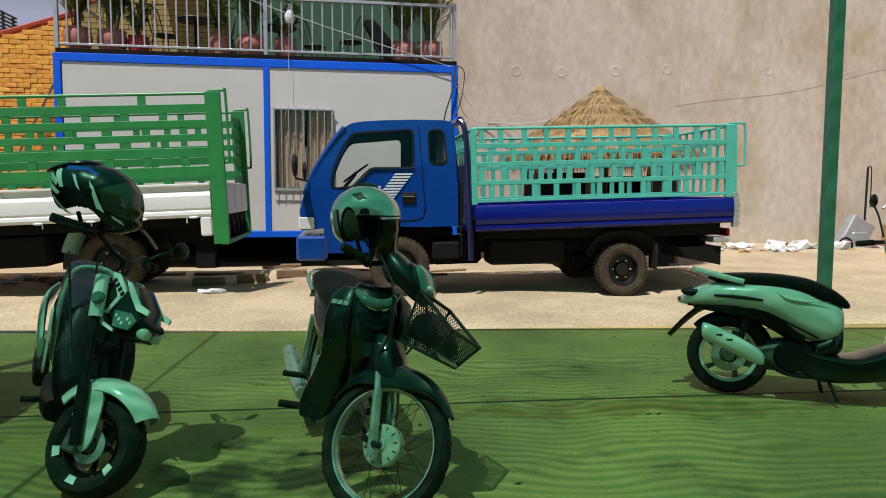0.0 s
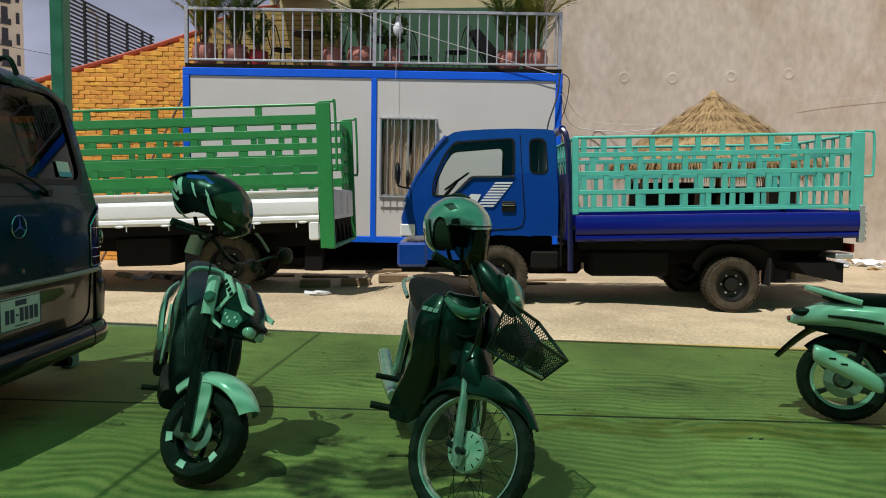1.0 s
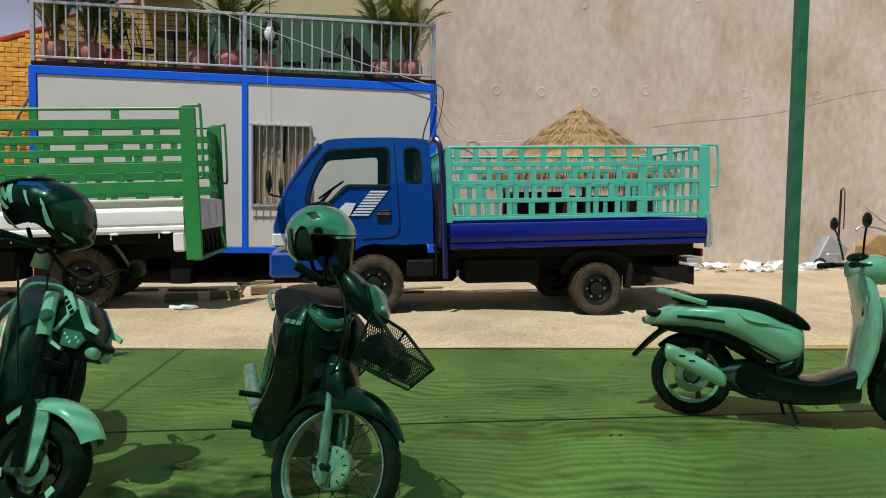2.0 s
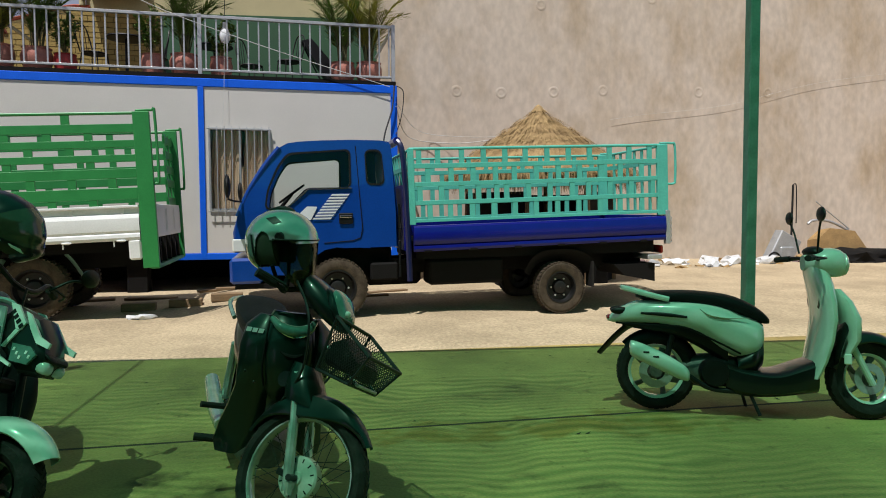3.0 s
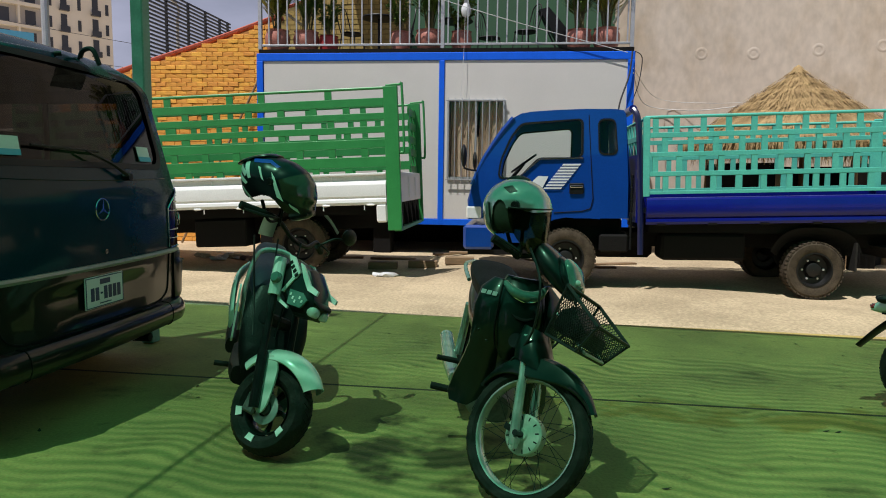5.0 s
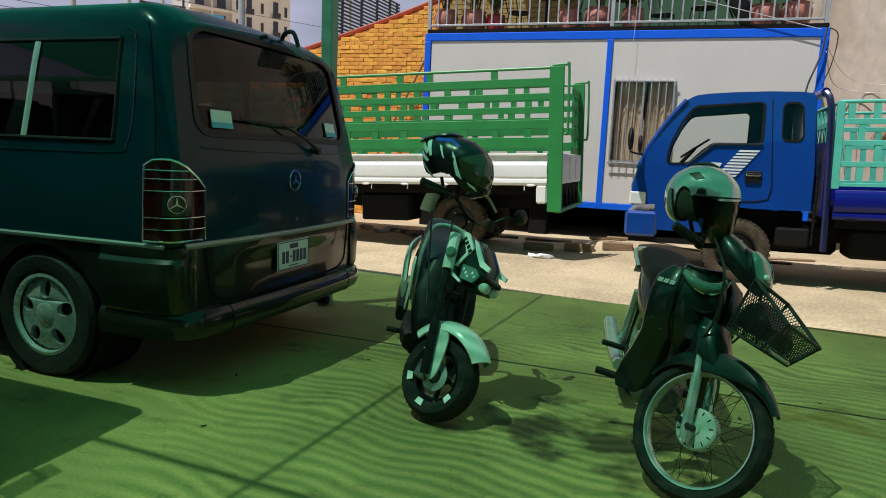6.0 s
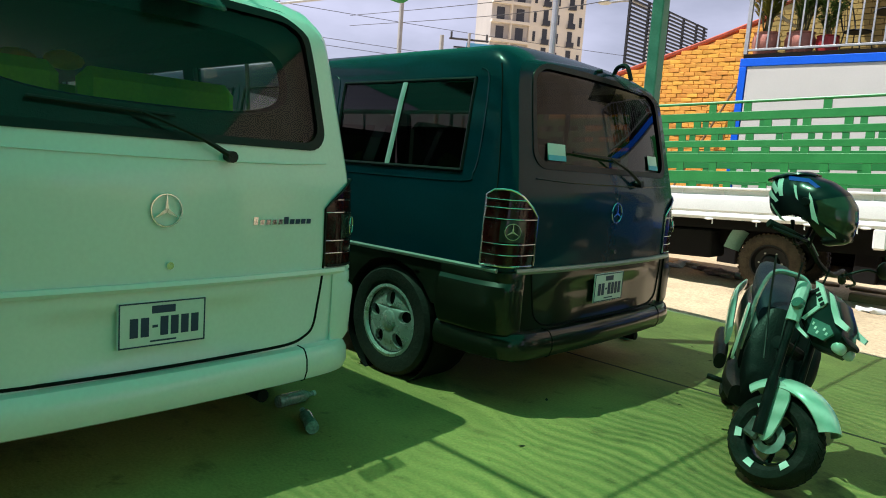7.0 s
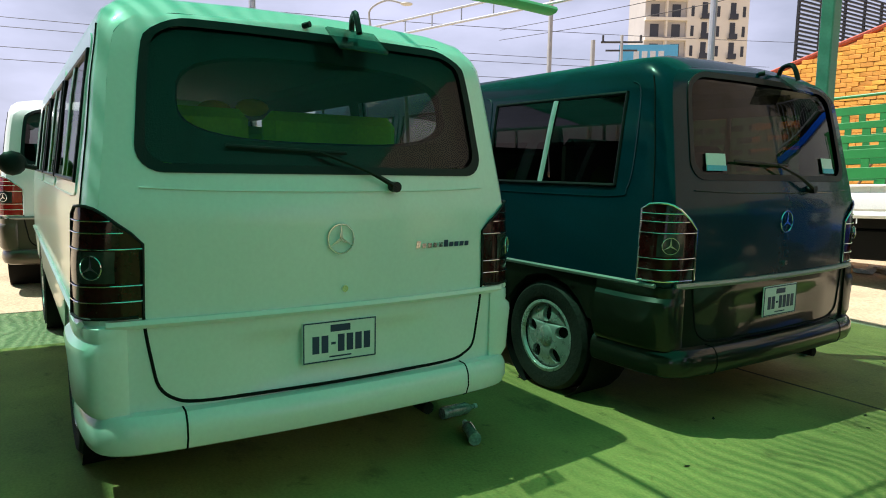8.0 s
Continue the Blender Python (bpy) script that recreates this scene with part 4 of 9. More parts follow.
        part("seat_back", boxes((-1.16, -1.0, v, v + 0.55, 1.1, 1.52), bevel=0.05), M_SEAT, seat)
    wheel = part("steering_wheel", lathe(bmesh.new(), [(0.17 + 0.013 * math.cos(q * 1.047), 0.013 * math.sin(q * 1.047)) for q in range(6)], 24, closed=True), M_BLACK, th)
    wheel.matrix_local = pose(-1.86, 0.42, 1.42, 0, 0, 0) @ pose(0, 0, 0, 90, 0, 0) @ pose(0, 0, 0, 0, 0, 35)
    part("column", rods(((-1.86, 0.42, 1.42), (-2.08, 0.42, 1.15), 0.022)), M_BLACK, th)
    # frame behind the cab
    for v in (0.0, W):
        bm = bmesh.new()
        tube(bm, [(-0.55, v, 0.40), (-0.57, v, 1.2), (-0.61, v, 1.85), (-0.66, v + (0.06 if v < 1 else -0.06), 2.0)], 0.034, 8, 5)
        part("guard_post", bm, M_NAVY, th, "dark blue headboard post")
    part("guard_bar", rods(((-0.66, 0.06, 2.0), (-0.66, W - 0.06, 2.0), 0.045)), M_TBLUE2, th)
    part("guard_panel", boxes((-0.60, -0.565, 0.05, W - 0.05, 0.75, 1.5)), M_TBLUE2, th)
    for k in range(6):
        z = 0.45 + 0.14 * k
        part("hose", rods(((-0.66, 0.03, z), (-0.655, 0.035, z + 0.13), 0.014), seg=6), M_BLACK, th)
    # bed
    part("bed_floor", boxes((-0.50, 2.70, 0.0, W, 0.80, 0.86)), M_DARK, th)

    def dropside(v, s):
        pts = [(0, 1.03), (-0.022 * s, 1.026), (-0.034 * s, 1.005), (-0.046 * s, 0.95), (-0.050 * s, 0.90), (-0.044 * s, 0.85), (-0.030 * s, 0.815), (-0.012 * s, 0.805), (-0.030 * s, 0.793), (-0.034 * s, 0.765), (-0.024 * s, 0.735), (0.01 * s, 0.735), (0.012 * s, 1.03)]
        bm = bmesh.new()
        loft(bm, [[(u, v + y, z + 0.018 * (u + 0.5)) for y, z in pts] for u in (-0.50, 2.72)])
        return bm

    for v, s, n in ((-0.01, 1, "near_dropside"), (W + 0.01, -1, "far_dropside")):
        ds = part(n, dropside(v, s), M_TBLUE2, th, "ribbed violet-blue dropside", angle=15)
        for k in range(6):
            u = -0.38 + 0.55 * k
            part("hinge", boxes((u, u + 0.09, v - 0.035 * s, v + 0.01 * s, 0.725 + 0.018 * (u + .5), 0.745 + 0.018 * (u + .5))), M_DARK, ds, smooth=False)
    part("tailgate", boxes((2.72, 2.76, 0.0, W, 0.80, 1.10), bevel=0.008), M_TBLUE2, th)
    part("corner_post", boxes((2.725, 2.78, -0.05, 0.02, 0.74, 1.16), bevel=0.006), M_STEEL, th)
    part("corner_post", boxes((2.725, 2.78, W - 0.02, W + 0.05, 0.74, 1.16), bevel=0.006), M_STEEL, th)
    bm = bmesh.new()
    for k in range(9):
        lathe(bm, [(0.016 + 0.006 * math.cos(q * 1.2566), 0.006 * math.sin(q * 1.2566)) for q in range(5)], 8, pose(2.80, -0.02, 0.78 + 0.035 * k, 0, 0, 90 * (k % 2)), closed=True)
    part("chain", bm, M_STEEL, th, "latch chain")
    # rack
    row1 = [-0.41, -0.19, 0.09, 0.35, 0.61, 0.86, 1.13, 1.40, 1.67, 1.93, 2.19, 2.46]
    row2 = [-0.31, -0.04, 0.22, 0.49, 0.72, 0.99, 1.27, 1.54, 1.82, 2.07, 2.35]
    row3 = [-0.41, -0.16, 0.08, 0.28, 0.50, 0.62, 0.89, 1.16, 1.44, 1.65, 1.93, 2.21, 2.50]
    row4 = [-0.30, -0.06, 0.2, 0.46, 0.72, 0.98, 1.25, 1.52, 1.80, 2.06, 2.35]
    bars = [(1.711, 1.769), (1.495, 1.547), (1.273, 1.325), (1.065, 1.103)]
    rows = [(1.769, 1.93, row1), (1.547, 1.711, row2), (1.325, 1.495, row3), (1.103, 1.273, row4)]
    tilt = pose(-0.5, 0, 1.08, 0, -1.1, 0) @ Matrix.Diagonal((1.022, 1, 0.95, 1)) @ pose(0.5, 0, -1.08)
    for v, n in ((0.0, "near_rack"), (W, "far_rack")):
        r = rack_side(th, n, -0.52, 2.66, v, 1.08, rows, bars, 1.945, M_TURQ, stub=0.060)
        r.matrix_local = tilt
        for u0, u1 in ((-0.54, -0.47), (2.56, 2.70)):
            part("end_post", boxes((u0, u1, v - 0.022, v + 0.022, 1.04, 1.95), bevel=0.004), M_TURQ, r)
        bm = bmesh.new()
        tube(bm, [(2.6, v, 1.965), (2.76, v, 1.965), (2.81, v, 1.92), (2.81, v, 1.50), (2.78, v, 1.44), (2.69, v, 1.44)], 0.016, 8, 4)
        part("grab_rail", bm, M_TURQ, r)
    for k, (u, label) in enumerate(((2.70, "rear_rack"), (-0.49, "front_rack"))):
        r = part(label, rods(((u, 0.03, 1.945), (u, W - 0.03, 1.945), 0.018)), M_TURQ, th)
        r.matrix_local = tilt
        for a, b in bars:
            part("slat", boxes((u - 0.012, u + 0.012, 0.03, W - 0.03, a, b)), M_TURQ, r, smooth=False)
        for j in range(7):
            part("upright", boxes((u - 0.01, u + 0.01, 0.2 + 0.2 * j, 0.25 + 0.2 * j, 1.05, 1.93)), M_TURQ, r, smooth=False)
    # chassis and running gear
    for v in (0.38, 1.2):
        part("chassis_beam", boxes((-2.2, 2.6, v, v + 0.08, 0.46, 0.62)), M_DARK, th)
    part("bed_bearer", boxes((-0.45, 2.62, 0.08, W - 0.08, 0.64, 0.795)), M_DARK, th)
    part("tool_box", boxes((-0.30, 0.62, 0.10, 0.5, 0.33, 0.63), bevel=0.03), M_DARK, th, "dark fuel tank")
    part("engine_bay", boxes((-1.86, -0.72, 0.26, W - 0.26, 0.36, 0.795), bevel=0.03), M_DARK, th, "dark engine and inner arch")
    part("step", boxes((-1.0, -0.68, 0.02, 0.25, 0.42, 0.62), bevel=0.02), M_DARK, th)
    part("gearbox", boxes((-1.0, -0.3, 0.6, 1.0, 0.30, 0.6), bevel=0.05), M_DARK, th)
    for u in (-1.38, 1.33):
        part("axle", rods(((u, 0.1, 0.30), (u, W - 0.1, 0.30), 0.05)), M_DARK, th)
        bm = blob(bmesh.new(), (u, W / 2, 0.30), (0.14, 0.13, 0.14), 2)
        part("axle_casing", bm, M_DARK, th)
    for v in (0.10, W - 0.10):
        truck_wheel(th, -1.38, v, 0.345, 0.345, 0.19, M_RIM, -1 if v < 1 else 1)
        truck_wheel(th, 1.33, v, 0.25, 0.312, 0.20, M_RIM, -1 if v < 1 else 1)
    for v in (0.0, W - 0.2):
        bm = bmesh.new()
        tube(bm, [(0.92, v + 0.1, 0.42), (1.0, v + 0.1, 0.55), (1.15, v + 0.1, 0.63), (1.5, v + 0.1, 0.63), (1.68, v + 0.1, 0.55), (1.75, v + 0.1, 0.42)], 0.1, 8, 4, flat=0.12)
        part("mudguard", bm, M_DARK, th)
        part("mud_flap", boxes((1.74, 1.76, v, v + 0.2, 0.24, 0.55)), M_RUBBER, th)
    bm = sheet(bmesh.new(), [[(2.05, 0.05, 0.50), (2.62, 0.05, 0.50), (2.62, 0.05, 0.27), (2.2, 0.05, 0.36)]], (0, W - 0.1, 0))
    part("rear_skirt", bm, M_DARK, th)
    part("rear_bumper", boxes((2.50, 2.70, 0.0, W, 0.55, 0.61), bevel=0.01), M_STEEL, th)
    for v in (0.05, W - 0.3):
        part("tail_lamp", boxes((2.70, 2.74, v, v + 0.25, 0.62, 0.72), bevel=0.01), M_RED, th)
    return th


def green_lorry():
    th = thing("lorry", "white-bedded lorry with a tall green slatted cargo rack", "lorry", pose(-1.31, 9.173, 0, 0, -2.4, 4.3))
    L, W = 5.0, 1.9
    # bed
    part("bed_floor", boxes((-L, -0.06, 0.05, W - 0.05, 0.92, 1.0)), M_DARK, th)

    for v, s, n in ((0.02, 1, "near_dropside"), (W - 0.02, -1, "far_dropside")):
        pts = [(-0.03 * s, 1.315), (-0.05 * s, 1.31), (-0.05 * s, 1.293), (-0.014 * s, 1.285), (-0.014 * s, 1.222), (-0.032 * s, 1.210), (-0.048 * s, 1.17), (-0.052 * s, 1.10), (-0.048 * s, 1.03), (-0.036 * s, 1.005), (-0.048 * s, 0.99), (-0.052 * s, 0.955), (-0.04 * s, 0.925), (-0.01 * s, 0.92), (0.01 * s, 0.92), (0.012 * s, 1.315)]
        bm = bmesh.new()
        loft(bm, [[(u, v + y, z) for y, z in pts] for u in (-L, -0.14)])
        ds = part(n, bm, M_WHITE, th, "white ribbed dropside", angle=15)
        for k in range(9):
            u = -0.32 - 0.52 * k
            part("latch", boxes((u, u + 0.02, v - 0.028 * s, v - 0.008 * s, 1.222, 1.292)), M_WHITE, ds, smooth=False)
            part("hinge_rod", rods(((u - 0.1, v - 0.03 * s, 0.86), (u - 0.1, v - 0.03 * s, 0.93), 0.007), seg=6), M_WHITE, ds)
        for k in range(5):
            part("hinge", blob(bmesh.new(), (-0.34 - 0.56 * k, v - 0.045 * s, 0.922), (0.055, 0.014, 0.014), 2), M_WHITE, ds)
    # corner posts and rack
    for v in (0.0, W):
        part("corner_post", boxes((-0.13, 0.045, v - 0.03, v + 0.03, 0.60, 2.35), bevel=0.006), M_RACKG, th, "broad green post")
        part("post_plate", boxes((-0.27, -0.135, v - 0.028, v + 0.028, 0.70, 0.93), bevel=0.02), M_WHITE, th)
    bars = [(2.12, 2.217), (1.958, 2.038), (1.798, 1.878), (1.616, 1.722), (1.383, 1.51)]
    r1 = [-0.82, -1.67, -2.08, -2.90, -3.32, -4.15, -4.60]
    ra = [-0.60 - 0.415 * k for k in range(11)]
    rb = [-0.39 - 0.41 * k for k in range(11)]
    rows = [(2.217, 2.32, r1), (2.038, 2.12, ra), (1.878, 1.958, rb), (1.722, 1.798, ra), (1.51, 1.616, rb), (1.315, 1.383, ra)]
    for v, n in ((0.0, "near_rack"), (W, "far_rack")):
        r = rack_side(th, n, -L, -0.13, v, 1.3, rows, bars, 2.335, M_RACKG, stub=0.085)
        bm = bmesh.new()
        tube(bm, [(-0.1, v, 2.36), (0.07, v, 2.365), (0.10, v, 2.33), (0.10, v, 1.62), (0.07, v, 1.55), (0.04, v, 1.55)], 0.016, 8, 4)
        part("grab_rail", bm, M_RACKG, r)
    tail = part("tail_rack", boxes((-0.05, -0.02, W - 0.62, W - 0.04, 1.32, 1.42)), M_RACKG, th)
    for z in (1.56, 1.74, 1.93, 2.12):
        part("slat", boxes((-0.05, -0.02, W - 0.62, W - 0.035, z, z + 0.1)), M_RACKG, tail, smooth=False)
    for y in (W - 0.62, W - 0.36, W - 0.11):
        part("upright", boxes((-0.046, -0.024, y, y + 0.07, 1.32, 2.25)), M_RACKG, tail, smooth=False)
    part("front_rack", boxes((-L - 0.03, -L + 0.03, 0.0, W, 1.3, 2.3)), M_RACKG, th)
    gate = part("tailgate", boxes((-0.02, 0.015, 0.05, W - 0.05, 0.94, 1.32), bevel=0.006), M_WHITE, th, "white panelled tailgate")
    for y0, y1 in ((0.12, 0.75), (0.80, 1.32), (1.36, 1.8)):
        part("gate_frame", boxes((0.016, 0.024, y0, y1, 0.98, 1.0), (0.016, 0.024, y0, y1, 1.26, 1.28), (0.016, 0.024, y0, y0 + 0.02, 1.0, 1.26), (0.016, 0.024, y1 - 0.02, y1, 1.0, 1.26)), M_WHITE, gate, smooth=False)
    for y in (0.35, 0.7, 1.05, 1.4, 1.7):
        part("tail_upright", boxes((-0.05, 0.0, y, y + 0.06, 0.62, 0.935)), M_DARK, th, smooth=False)
    part("tail_sill", boxes((-0.06, 0.03, 0.03, W - 0.03, 0.585, 0.63), bevel=0.005), M_RACKG, th)
    for v in (0.5, 1.3):
        part("chassis_beam", boxes((-L - 1.4, -0.1, v, v + 0.09, 0.60, 0.80)), M_DARK, th)
    part("bearer", boxes((-L, -0.3, 0.15, W - 0.15, 0.80, 0.915)), M_DARK, th)
    part("battery_box", boxes((-2.75, -2.05, 0.2, 0.7, 0.42, 0.78), bevel=0.02), M_DARK, th)
    part("axle", rods(((-1.36, 0.3, 0.42), (-1.36, W - 0.3, 0.42), 0.06)), M_DARK, th)
    for v in (0.34, W - 0.34):
        truck_wheel(th, -1.36, v, 0.42, 0.365, 0.22, M_RIM, -1 if v < 1 else 1)
        truck_wheel(th, -L - 0.75, v - 0.1 if v < 1 else v + 0.1, 0.60, 0.365, 0.2, M_RIM, -1 if v < 1 else 1)
    for v in (0.22, W - 0.42):
        for a, b in (((-1.84, v + 0.1, 0.55), (-1.72, v + 0.1, 0.80)), ((-1.02, v + 0.1, 0.80), (-0.86, v + 0.1, 0.55))):
            bm = bmesh.new()
            tube(bm, [a, ((a[0] + b[0]) / 2 - 0.0, a[1], (a[2] + b[2]) / 2 + 0.02), b], 0.1, 8, 3, flat=0.1)
            part("mudguard", bm, M_POST, th, "grey mudguard")
    # plain cab
    cabp = [(-L - 0.05, 0.5), (-L - 1.5, 0.5), (-L - 1.52, 1.2), (-L - 1.25, 1.95), (-L - 1.1, 2.05), (-L - 0.15, 2.08), (-L - 0.05, 2.0)]
    bm = bmesh.new()
    loft(bm, [[(a, v, z - k) for a, z in cabp] for v, k in ((0.22, 0.02), (0.28, 0), (W - 0.28, 0), (W - 0.22, 0.02))])
    part("cab", bm, M_WHITE, th, "white cab")
    for v in (0.215, W - 0.215):
        part("cab_window", sheet(bmesh.new(), [[(-L - 1.2, v, 1.3), (-L - 0.3, v, 1.3), (-L - 0.3, v, 1.9), (-L - 1.08, v, 1.9)]], (0, 0.004 if v > 1 else -0.004, 0)), M_BLACK, th)
    return th


blue_lorry()
green_lorry()


# ---- minibuses ----
M_TINT = glass("tinted_glass", (0.76, 0.82, 0.76), see=0.80)
M_TINT2 = glass("brown_tinted_glass", (0.55, 0.50, 0.45), see=0.35)
M_TEAL = mat("teal_metallic_paint", (0.0010, 0.027, 0.045), 0.25, metal=0.0, vary=0.14, scale=2, coat=0.30, spec=0.08)
M_OLIVE = mat("olive_grey_cladding", (0.014, 0.0155, 0.011), 0.3, metal=0.0, vary=0.15, scale=3, coat=0.6, spec=0.1)
M_VWHITE = mat("white_van_paint", (0.80, 0.81, 0.80), 0.3, vary=0.04, scale=2, coat=0.6)
M_VBROWN = mat("bronze_cladding", (0.07, 0.055, 0.035), 0.35, metal=0.3, vary=0.12, coat=0.5)
M_TRIM = mat("grey_trim", (0.30, 0.30, 0.29), 0.35, metal=0.3, vary=0.1)
M_SMOKE = mat("smoked_red_lens", (0.035, 0.004, 0.004), 0.12, vary=0.3, scale=9, coat=0.15, spec=0.3)
M_CLEAR = mat("smoked_clear_lens", (0.03, 0.036, 0.03), 0.15, vary=0.2, coat=0.3)
M_REDL = mat("bright_red_lens", (0.35, 0.012, 0.012), 0.1, vary=0.2, coat=1.0)
M_PARKM = glass("cloudy_acrylic", (0.72, 0.80, 0.76), rough=0.12, see=0.75)
M_PLATE = mat("white_plate", (0.74, 0.75, 0.75), 0.4, vary=0.05)
M_INK = mat("plate_blue_ink", (0.02, 0.035, 0.10), 0.5, vary=0.1)
M_STICK = mat("sticker_white", (0.70, 0.76, 0.74), 0.5, vary=0.05)
M_STICKB = mat("sticker_blue", (0.08, 0.42, 0.62), 0.5, vary=0.05)
M_SEATG = mat("green_seat_cover", (0.42, 0.90, 0.03), 0.8, vary=0.15, scale=6)
M_YELLOW = mat("yellow_cloth", (0.75, 0.48, 0.03), 0.8, vary=0.15)
M_DIVIDE = mat("pale_window_frame", (0.50, 0.52, 0.52), 0.35, metal=0.2, vary=0.06)
M_TRIMIN = mat("van_lining", (0.05, 0.05, 0.05), 0.9, vary=0.2)

HALF = [(0.0, 0.32), (0.60, 0.31), (0.84, 0.32), (0.905, 0.38), (0.935, 0.50), (0.945, 0.66), (0.945, 0.735), (0.948, 0.75), (0.948, 0.95), (0.94, 1.10), (0.925, 1.22), (0.90, 1.40), (0.878, 1.58), (0.855, 1.715), (0.845, 1.79), (0.82, 1.85), (0.765, 1.89), (0.62, 1.915), (0.3, 1.93), (0.0, 1.933)]
RING = HALF + [(-a, z) for a, z in reversed(HALF[1:-1])]


def tuck(z):
    """How far the roof's rear edge dips, by the height of the section."""
    return 0.075 * min(1.0, max(0.0, (z - 1.70) / 0.15))


EDGE = [(a * 0.9468, z - tuck(z)) for a, z in HALF[13:]]  # the roof's rear edge


def rake(z):
    return 0.0 if z < 1.12 else 0.20 * (z - 1.12) + 0.25 * max(0.0, z - 1.76)


def half_width(z):
    for (a0, z0), (a1, z1) in zip(HALF[2:], HALF[3:]):
        if z0 <= z <= z1:
            return a0 + (a1 - a0) * (z - z0) / max(z1 - z0, 1e-6)
    return 0.86


def dense(loop, k=7):
    """The same outline with points along its long sides."""
    out = []
    for i, (a, z) in enumerate(loop):
        b, y = loop[(i + 1) % len(loop)]
        n_ = k if math.hypot(b - a, y - z) > 0.1 else 1
        out += [(a + (b - a) * q / n_, z + (y - z) * q / n_) for q in range(n_)]
    return out


def star(parent, center, r, face, name="emblem"):
    """A plain ring with three spokes, on a surface that looks along +x."""
    em = part(name, lathe(bmesh.new(), [(r * (1 + 0.07 * math.cos(q * 1.0472)), r * 0.07 * math.sin(q * 1.0472)) for q in range(6)], 28, pose(0, 0, 0, 0, 0, -90), closed=True), M_CHROME, parent, "chrome ring with three spokes")
    em.matrix_local = Matrix.Translation(center) @ face
    for k in range(3):
        a = radians(90 + 120 * k)
        bm = bmesh.new()
        tip = Vector((0.0, r * math.cos(a), r * math.sin(a)))
        side = Vector((0.0, -math.sin(a), math.cos(a))) * r * 0.13
        sheet(bm, [[Vector((0.0, 0, 0)) + side, tip, Vector((0.0, 0, 0)) - side]], (r * 0.08, 0, 0))
        part("spoke", bm, M_CHROME, em)
    return em


def van(name_label, m, paint, lower, lens, tint, rear_extra):
    th = thing("minibus", name_label, "minibus", m, group="parked minibuses")
    wheels = (-0.835, -3.75)

    def low(x):
        z = 0.30
        for w in wheels:
            d = abs(x - w)
            if d < 0.37:
                z = max(z, 0.33 + math.sqrt(0.37 ** 2 - d * d))
        return z

    def front(z):
        return -4.78 + (0.05 if z < 0.5 else 0) + (max(0.0, z - 1.02) * 0.85)

    stations = [0.0, -0.02, -0.05, -0.10, -0.16, -0.24, -0.35, -0.45, -0.464, -0.475, -0.50, -0.57, -0.66, -0.75, -0.835, -0.92, -1.01, -1.10, -1.17, -1.195, -1.206, -1.22, -1.43, -1.56, -1.70, -2.20, -2.60, -2.75, -3.20, -3.379, -3.39, -3.42, -3.50, -3.62, -3.75, -3.85, -3.98, -4.08, -4.12, -4.13, -4.30, -4.36]
    inset = {0.0: 0.050, -0.02: 0.028, -0.05: 0.011, -0.10: 0.002}
    rings = []
    for x in stations:
        k = inset.get(x, 0.0)
        ring = []
        for a, z in RING:
            s = 1 - k / 0.94
            zz = max(z, low(x)) if z < 0.74 else z
            zz -= tuck(z) * max(0.0, 1 + x / 0.30) ** 2.2
            # the rake of the tail fades out towards the doors
            fade = max(0.0, 1 + x / 0.35)
            xx = x - rake(zz) * fade if x > -4.25 else x
            ring.append(Vector((xx, a * s, zz)))
        rings.append(ring)
    for f, k in ((0.35, 0.01), (0.7, 0.03), (0.92, 0.08), (1.0, 0.16)):
        rings.append([Vector((-4.36 + (min(front(z), -4.36 + 0.0) + 4.36) * f if front(z) < -4.36 else -4.36, a * (1 - k / 0.94), z - (k * 0.5 if z > 1.8 else 0))) for a, z in RING])
    n = len(RING)
    side_panes = [(-0.35, -1.43), (-1.56, -2.60), (-2.75, -3.75)]

    def pane_of(i, j):
        za, zb = RING[j][1], RING[(j + 1) % n][1]
        lo_, hi_ = min(za, zb), max(za, zb)
        if lo_ >= 1.219 and hi_ <= 1.716 and abs(RING[j][0]) > 0.8:
            xm = (stations[i] + stations[i + 1]) / 2 if i + 1 < len(stations) else None
            if xm is not None:
                for q, (x0, x1) in enumerate(side_panes):
                    if x1 < xm < x0:
                        return (q, RING[j][0] > 0)
        return None

    upper, under = bmesh.new(), bmesh.new()
    panes = {}
    vu = {}
    for i in range(len(rings) - 1):
        for j in range(n):
            jj = (j + 1) % n
            quad = (rings[i][j], rings[i][jj], rings[i + 1][jj], rings[i + 1][j])
            hit = pane_of(i, j)
            zc = (RING[j][1] + RING[jj][1]) / 2
            if hit:
                target = panes.setdefault(hit, bmesh.new())
            elif i >= len(rings) - 5 and 1.15 < zc < 1.88:
                target = panes.setdefault(("windscreen", True), bmesh.new())
            else:
                target = under if zc < 0.742 else upper
            store = vu.setdefault(id(target), {})
            vs = []
            for key, p in zip(((i, j), (i, jj), (i + 1, jj), (i + 1, j)), quad):
                if key not in store:
                    store[key] = target.verts.new(p)
                vs.append(store[key])
            if len({v for v in vs}) == 4:
                try:
                    target.faces.new(vs)
                except ValueError:
                    pass
    lining = bmesh.new()
    for i in range(3, len(stations) - 1):
        for j in range(n):
            jj = (j + 1) % n
            if (RING[j][1] + RING[jj][1]) / 2 > 0.8 and not pane_of(i, j):
                lining.faces.new([lining.verts.new((p.x, p.y * 0.965, p.z - 0.02)) for p in (rings[i][j], rings[i][jj], rings[i + 1][jj], rings[i + 1][j])])
